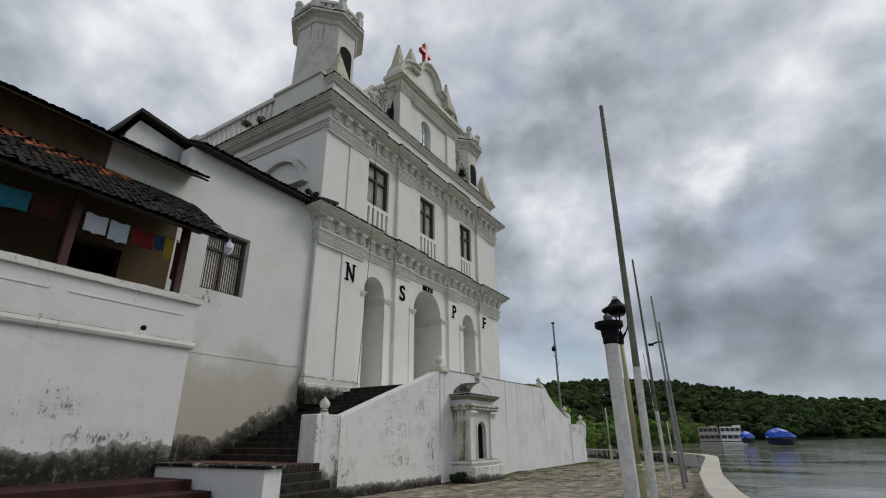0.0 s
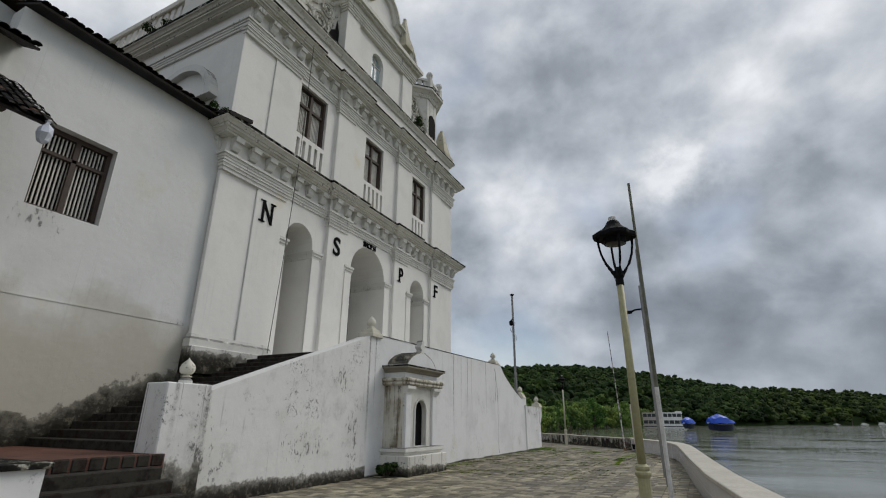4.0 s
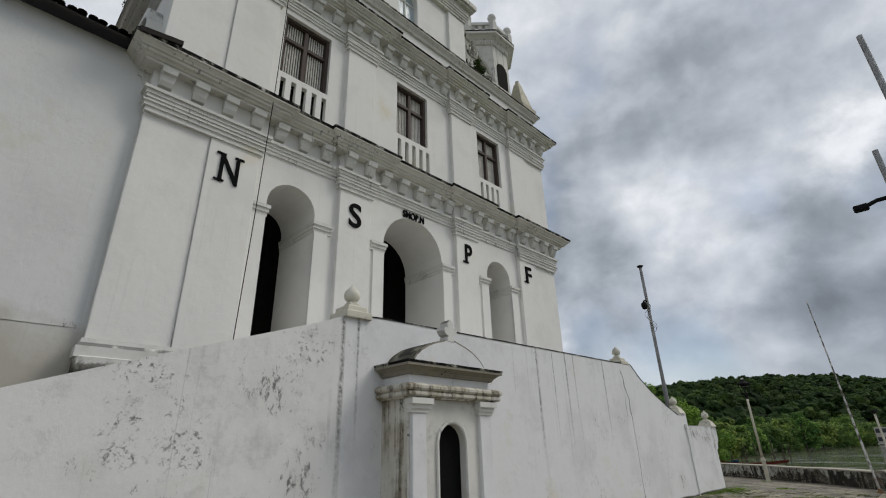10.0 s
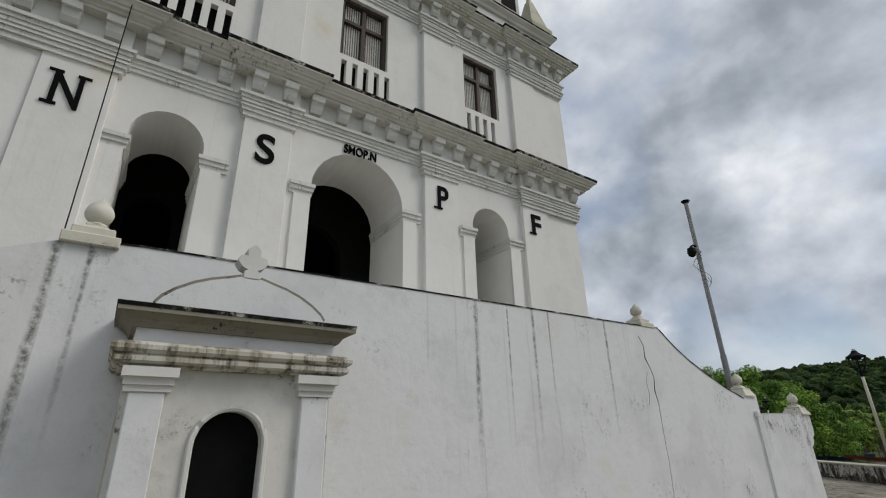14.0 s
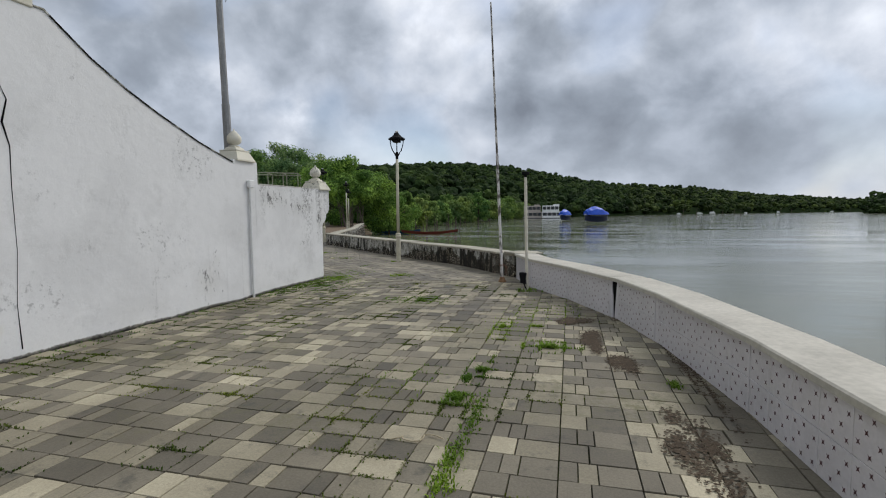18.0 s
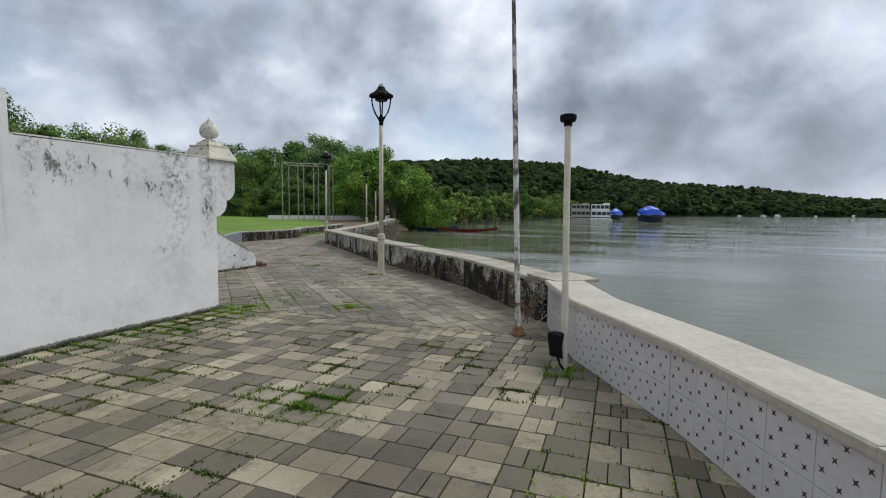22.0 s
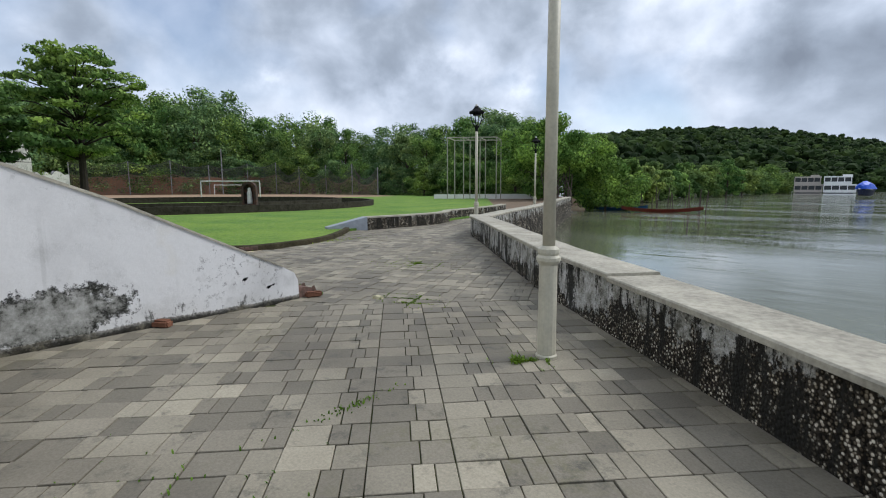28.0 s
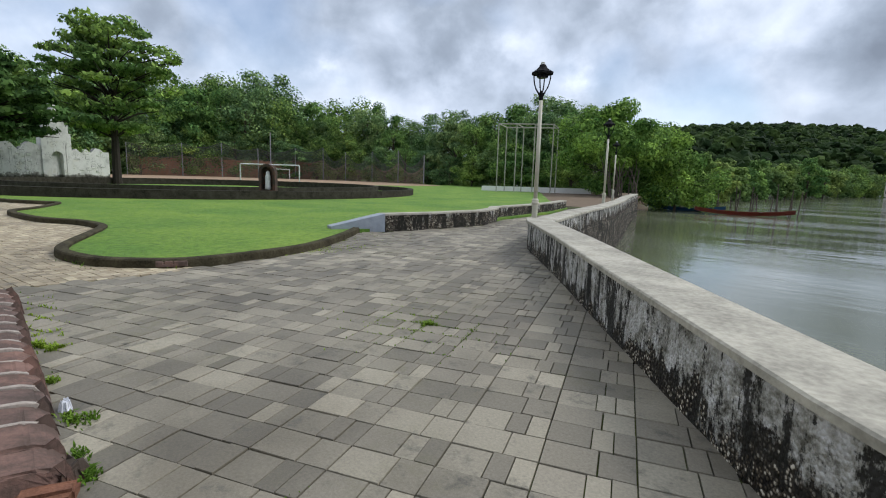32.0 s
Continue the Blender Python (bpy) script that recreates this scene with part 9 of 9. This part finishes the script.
def silt(x, y, sx, sy, n, seed):
    """Silt strewn on the pavers: many small crumbs, dense in the middle and thinning to a ragged edge."""
    r = np.random.default_rng(seed)
    lumps = np.stack([r.normal(size=9) * sx * 0.55 + x, r.normal(size=9) * sy * 0.55 + y], 1)
    p = lumps[r.integers(0, 9, n)] + r.normal(size=(n, 2)) * np.array([sx, sy]) * 0.3
    a = r.uniform(0, 2 * np.pi, n)
    size = r.uniform(0.004, 0.018, n)
    quads = []
    for k in range(4):
        b = a + k * np.pi / 2
        rad = size * r.uniform(0.6, 1.2, n)
        quads.append(np.stack([p[:, 0] + np.cos(b) * rad, p[:, 1] + np.sin(b) * rad, np.full(n, 0.0075) + 0.003 * r.random(n)], 1))
    ob = quads_object("dirt_patch", np.stack(quads, 1).reshape(-1, 3), DIRT)
    tagged(ob, "thin ragged patch of dark brown silt on the pavers", "dirt", kind="stuff")


silt(-3.72, 28.62, 0.2, 0.17, 2600, 51)
silt(-3.48, 27.6, 0.13, 0.4, 2400, 52)
silt(-3.24, 26.75, 0.12, 0.3, 1500, 53)
silt(-2.98, 25.0, 0.16, 0.35, 1300, 54)
silt(-2.62, 27.0, 0.05, 1.3, 1600, 55)
silt(-3.05, 29.6, 0.1, 0.6, 1200, 56)
blotch("fallen_leaf", -12.11, 37.39, 0.1, 0.06, mat_plain("pale_dry_leaf", (0.5, 0.46, 0.3), 0.8), "pale dry leaf lying on the pavers", "leaf", 60, 0.012, 0.025)
blotch("broken_brick", -13.02, 36.98, 0.12, 0.09, BRICK, "broken piece of red brick beside the stair end", "brick", 61, 0.02, 0.06)
blotch("paper_scrap", -13.8, 37.06, 0.05, 0.035, mat_plain("crumpled_white_paper", (0.72, 0.72, 0.76), 0.8, 0.0, 0.2, 30.0, 0.6), "crumpled scrap of white paper by the brick edging", "litter", 62, 0.02, 0.05)
TWINE = mat_plain("pale_twine", (0.45, 0.38, 0.26), 0.9)
pts = [(-4.95 + 0.03 * k + 0.03 * math.sin(k * 1.3), 24.58 + 0.045 * math.sin(k * 0.9) + 0.01 * k, 0.012) for k in range(12)]
tagged(mesh_ob("string", tube(bmesh.new(), pts, 0.005, 5), TWINE), "tangled piece of pale string on the pavers", "string")
rope = bmesh.new()
tube(rope, [(-5.268 + (0.046 + 0.006 * (k % 3)) * math.cos(k * 0.8), 32.5 + (0.046 + 0.006 * (k % 3)) * math.sin(k * 0.8), 0.36 + 0.0025 * k) for k in range(22)], 0.006, 5)
for k in range(4):
    tube(rope, [(-5.225 + 0.012 * k, 32.46, 0.4), (-5.175 + 0.016 * k, 32.45 - 0.01 * k, 0.36), (-5.175 + 0.014 * k, 32.45, 0.27 - 0.03 * (k % 2)), (-5.185 + 0.015 * k, 32.46, 0.16 + 0.03 * (k % 3))], 0.004, 5)
tagged(mesh_ob("rope", rope, mat_plain("rust_brown_rope", (0.17, 0.09, 0.06), 0.9)), "frayed rust-brown rope knotted round the flag pole", "rope")
foot = lathe(bmesh.new(), [(0.085, -0.02), (0.08, 0.03), (0.055, 0.07), (0.045, 0.11), (0.03, 0.12)], (-5.25, 32.48, 0), 9, 0.3)
for v in foot.verts:
    v.co.x += 0.012 * math.sin(v.co.y * 70)
tagged(mesh_ob("pole_footing", foot, mat_plain("rust_stained_concrete", (0.26, 0.15, 0.08), 0.95, 0.0, 0.5, 20.0, 0.5)), "rust-stained lump of concrete at the flag pole foot", "footing")
strand = [(-5.21, 32.47, 0.12), (-5.1, 32.7, 0.09), (-5.0, 32.95, 0.16), (-4.94, 33.12, 0.24)]
tagged(mesh_ob("string", tube(bmesh.new(), strand, 0.005, 5), TWINE), "pale string tied from the pole foot to the tiled wall", "string")


def wall_plant(x, y, z, r, n, seed):
    rng = np.random.default_rng(seed)
    t = thing("wall_plant", (x, y, z), "dark weed rooted in the masonry of the church roof", "plant", "wall plants")
    stems = bmesh.new()
    cs = []
    for k in range(7):
        d = rng.normal(size=3) * r * 0.6
        tip = (x + d[0], y + d[1], z + abs(d[2]) + r * 0.4)
        tube(stems, [(x, y, z), tip], [0.02, 0.008], 4)
        cs.append(tip)
    part("stems", stems, BARK, t)
    hang(quads_object("leaves", leaf_cloud(cs, [r * 0.45] * len(cs), n // 7, 0.09, rng), LEAF_FAR), t)


wall_plant(-13.95, 12.25, 10.6, 0.4, 900, 71)
wall_plant(-18.4, 12.4, 15.7, 0.6, 1300, 72)
wall_plant(-13.8, 24.6, 17.2, 0.5, 1200, 73)


def brick_lump(x, y, turn, label):
    """A worn brick with rounded, chipped edges."""
    bm = box(bmesh.new(), -0.11, 0.11, -0.05, 0.05, -0.01, 0.07)
    bmesh.ops.bevel(bm, geom=list(bm.edges), offset=0.02, segments=2, affect="EDGES")
    r = random.Random(int(abs(x * 100)))
    for q in bm.verts:
        q.co += Vector((r.uniform(-0.008, 0.008), r.uniform(-0.008, 0.008), r.uniform(-0.006, 0.006)))
    bmesh.ops.transform(bm, matrix=Matrix.Translation((x, y, 0.005)) @ Matrix.Rotation(turn, 4, "Z"), verts=bm.verts)
    tagged(mesh_ob("loose_brick", bm, mat_red), label, "brick", "loose bricks")


mat_red = mat_plain("broken_red_brick", (0.19, 0.085, 0.05), 0.95, 0.0, 0.5, 9.0, 0.5)
brick_lump(-12.86, 35.05, 0.5, "broken red brick lying at the foot of the stair wall")
brick_lump(-12.84, 36.9, 1.2, "broken red brick at the end of the stair wall")


def foot_shrub(x, y, r, seed):
    """A low dark weed bush at the foot of a wall."""
    rng = np.random.default_rng(seed)
    t = thing("foot_shrub", (x, y, 0), "dark green weed bush at the foot of the shrine", "shrub")
    stems, cs = bmesh.new(), []
    for k in range(9):
        a = 2 * math.pi * k / 9
        tip = (x + math.cos(a) * r * rng.uniform(0.3, 0.9), y + math.sin(a) * r * rng.uniform(0.3, 0.9), r * rng.uniform(0.4, 0.95))
        tube(stems, [(x, y, -0.02), tip], [0.012, 0.005], 4)
        cs.append(tip)
    part("stems", stems, BARK, t)
    hang(quads_object("leaves", leaf_cloud(cs, [r * 0.4] * len(cs), 70, 0.07, rng), LEAF_FAR), t)


foot_shrub(-9.2, 15.65, 0.32, 91)
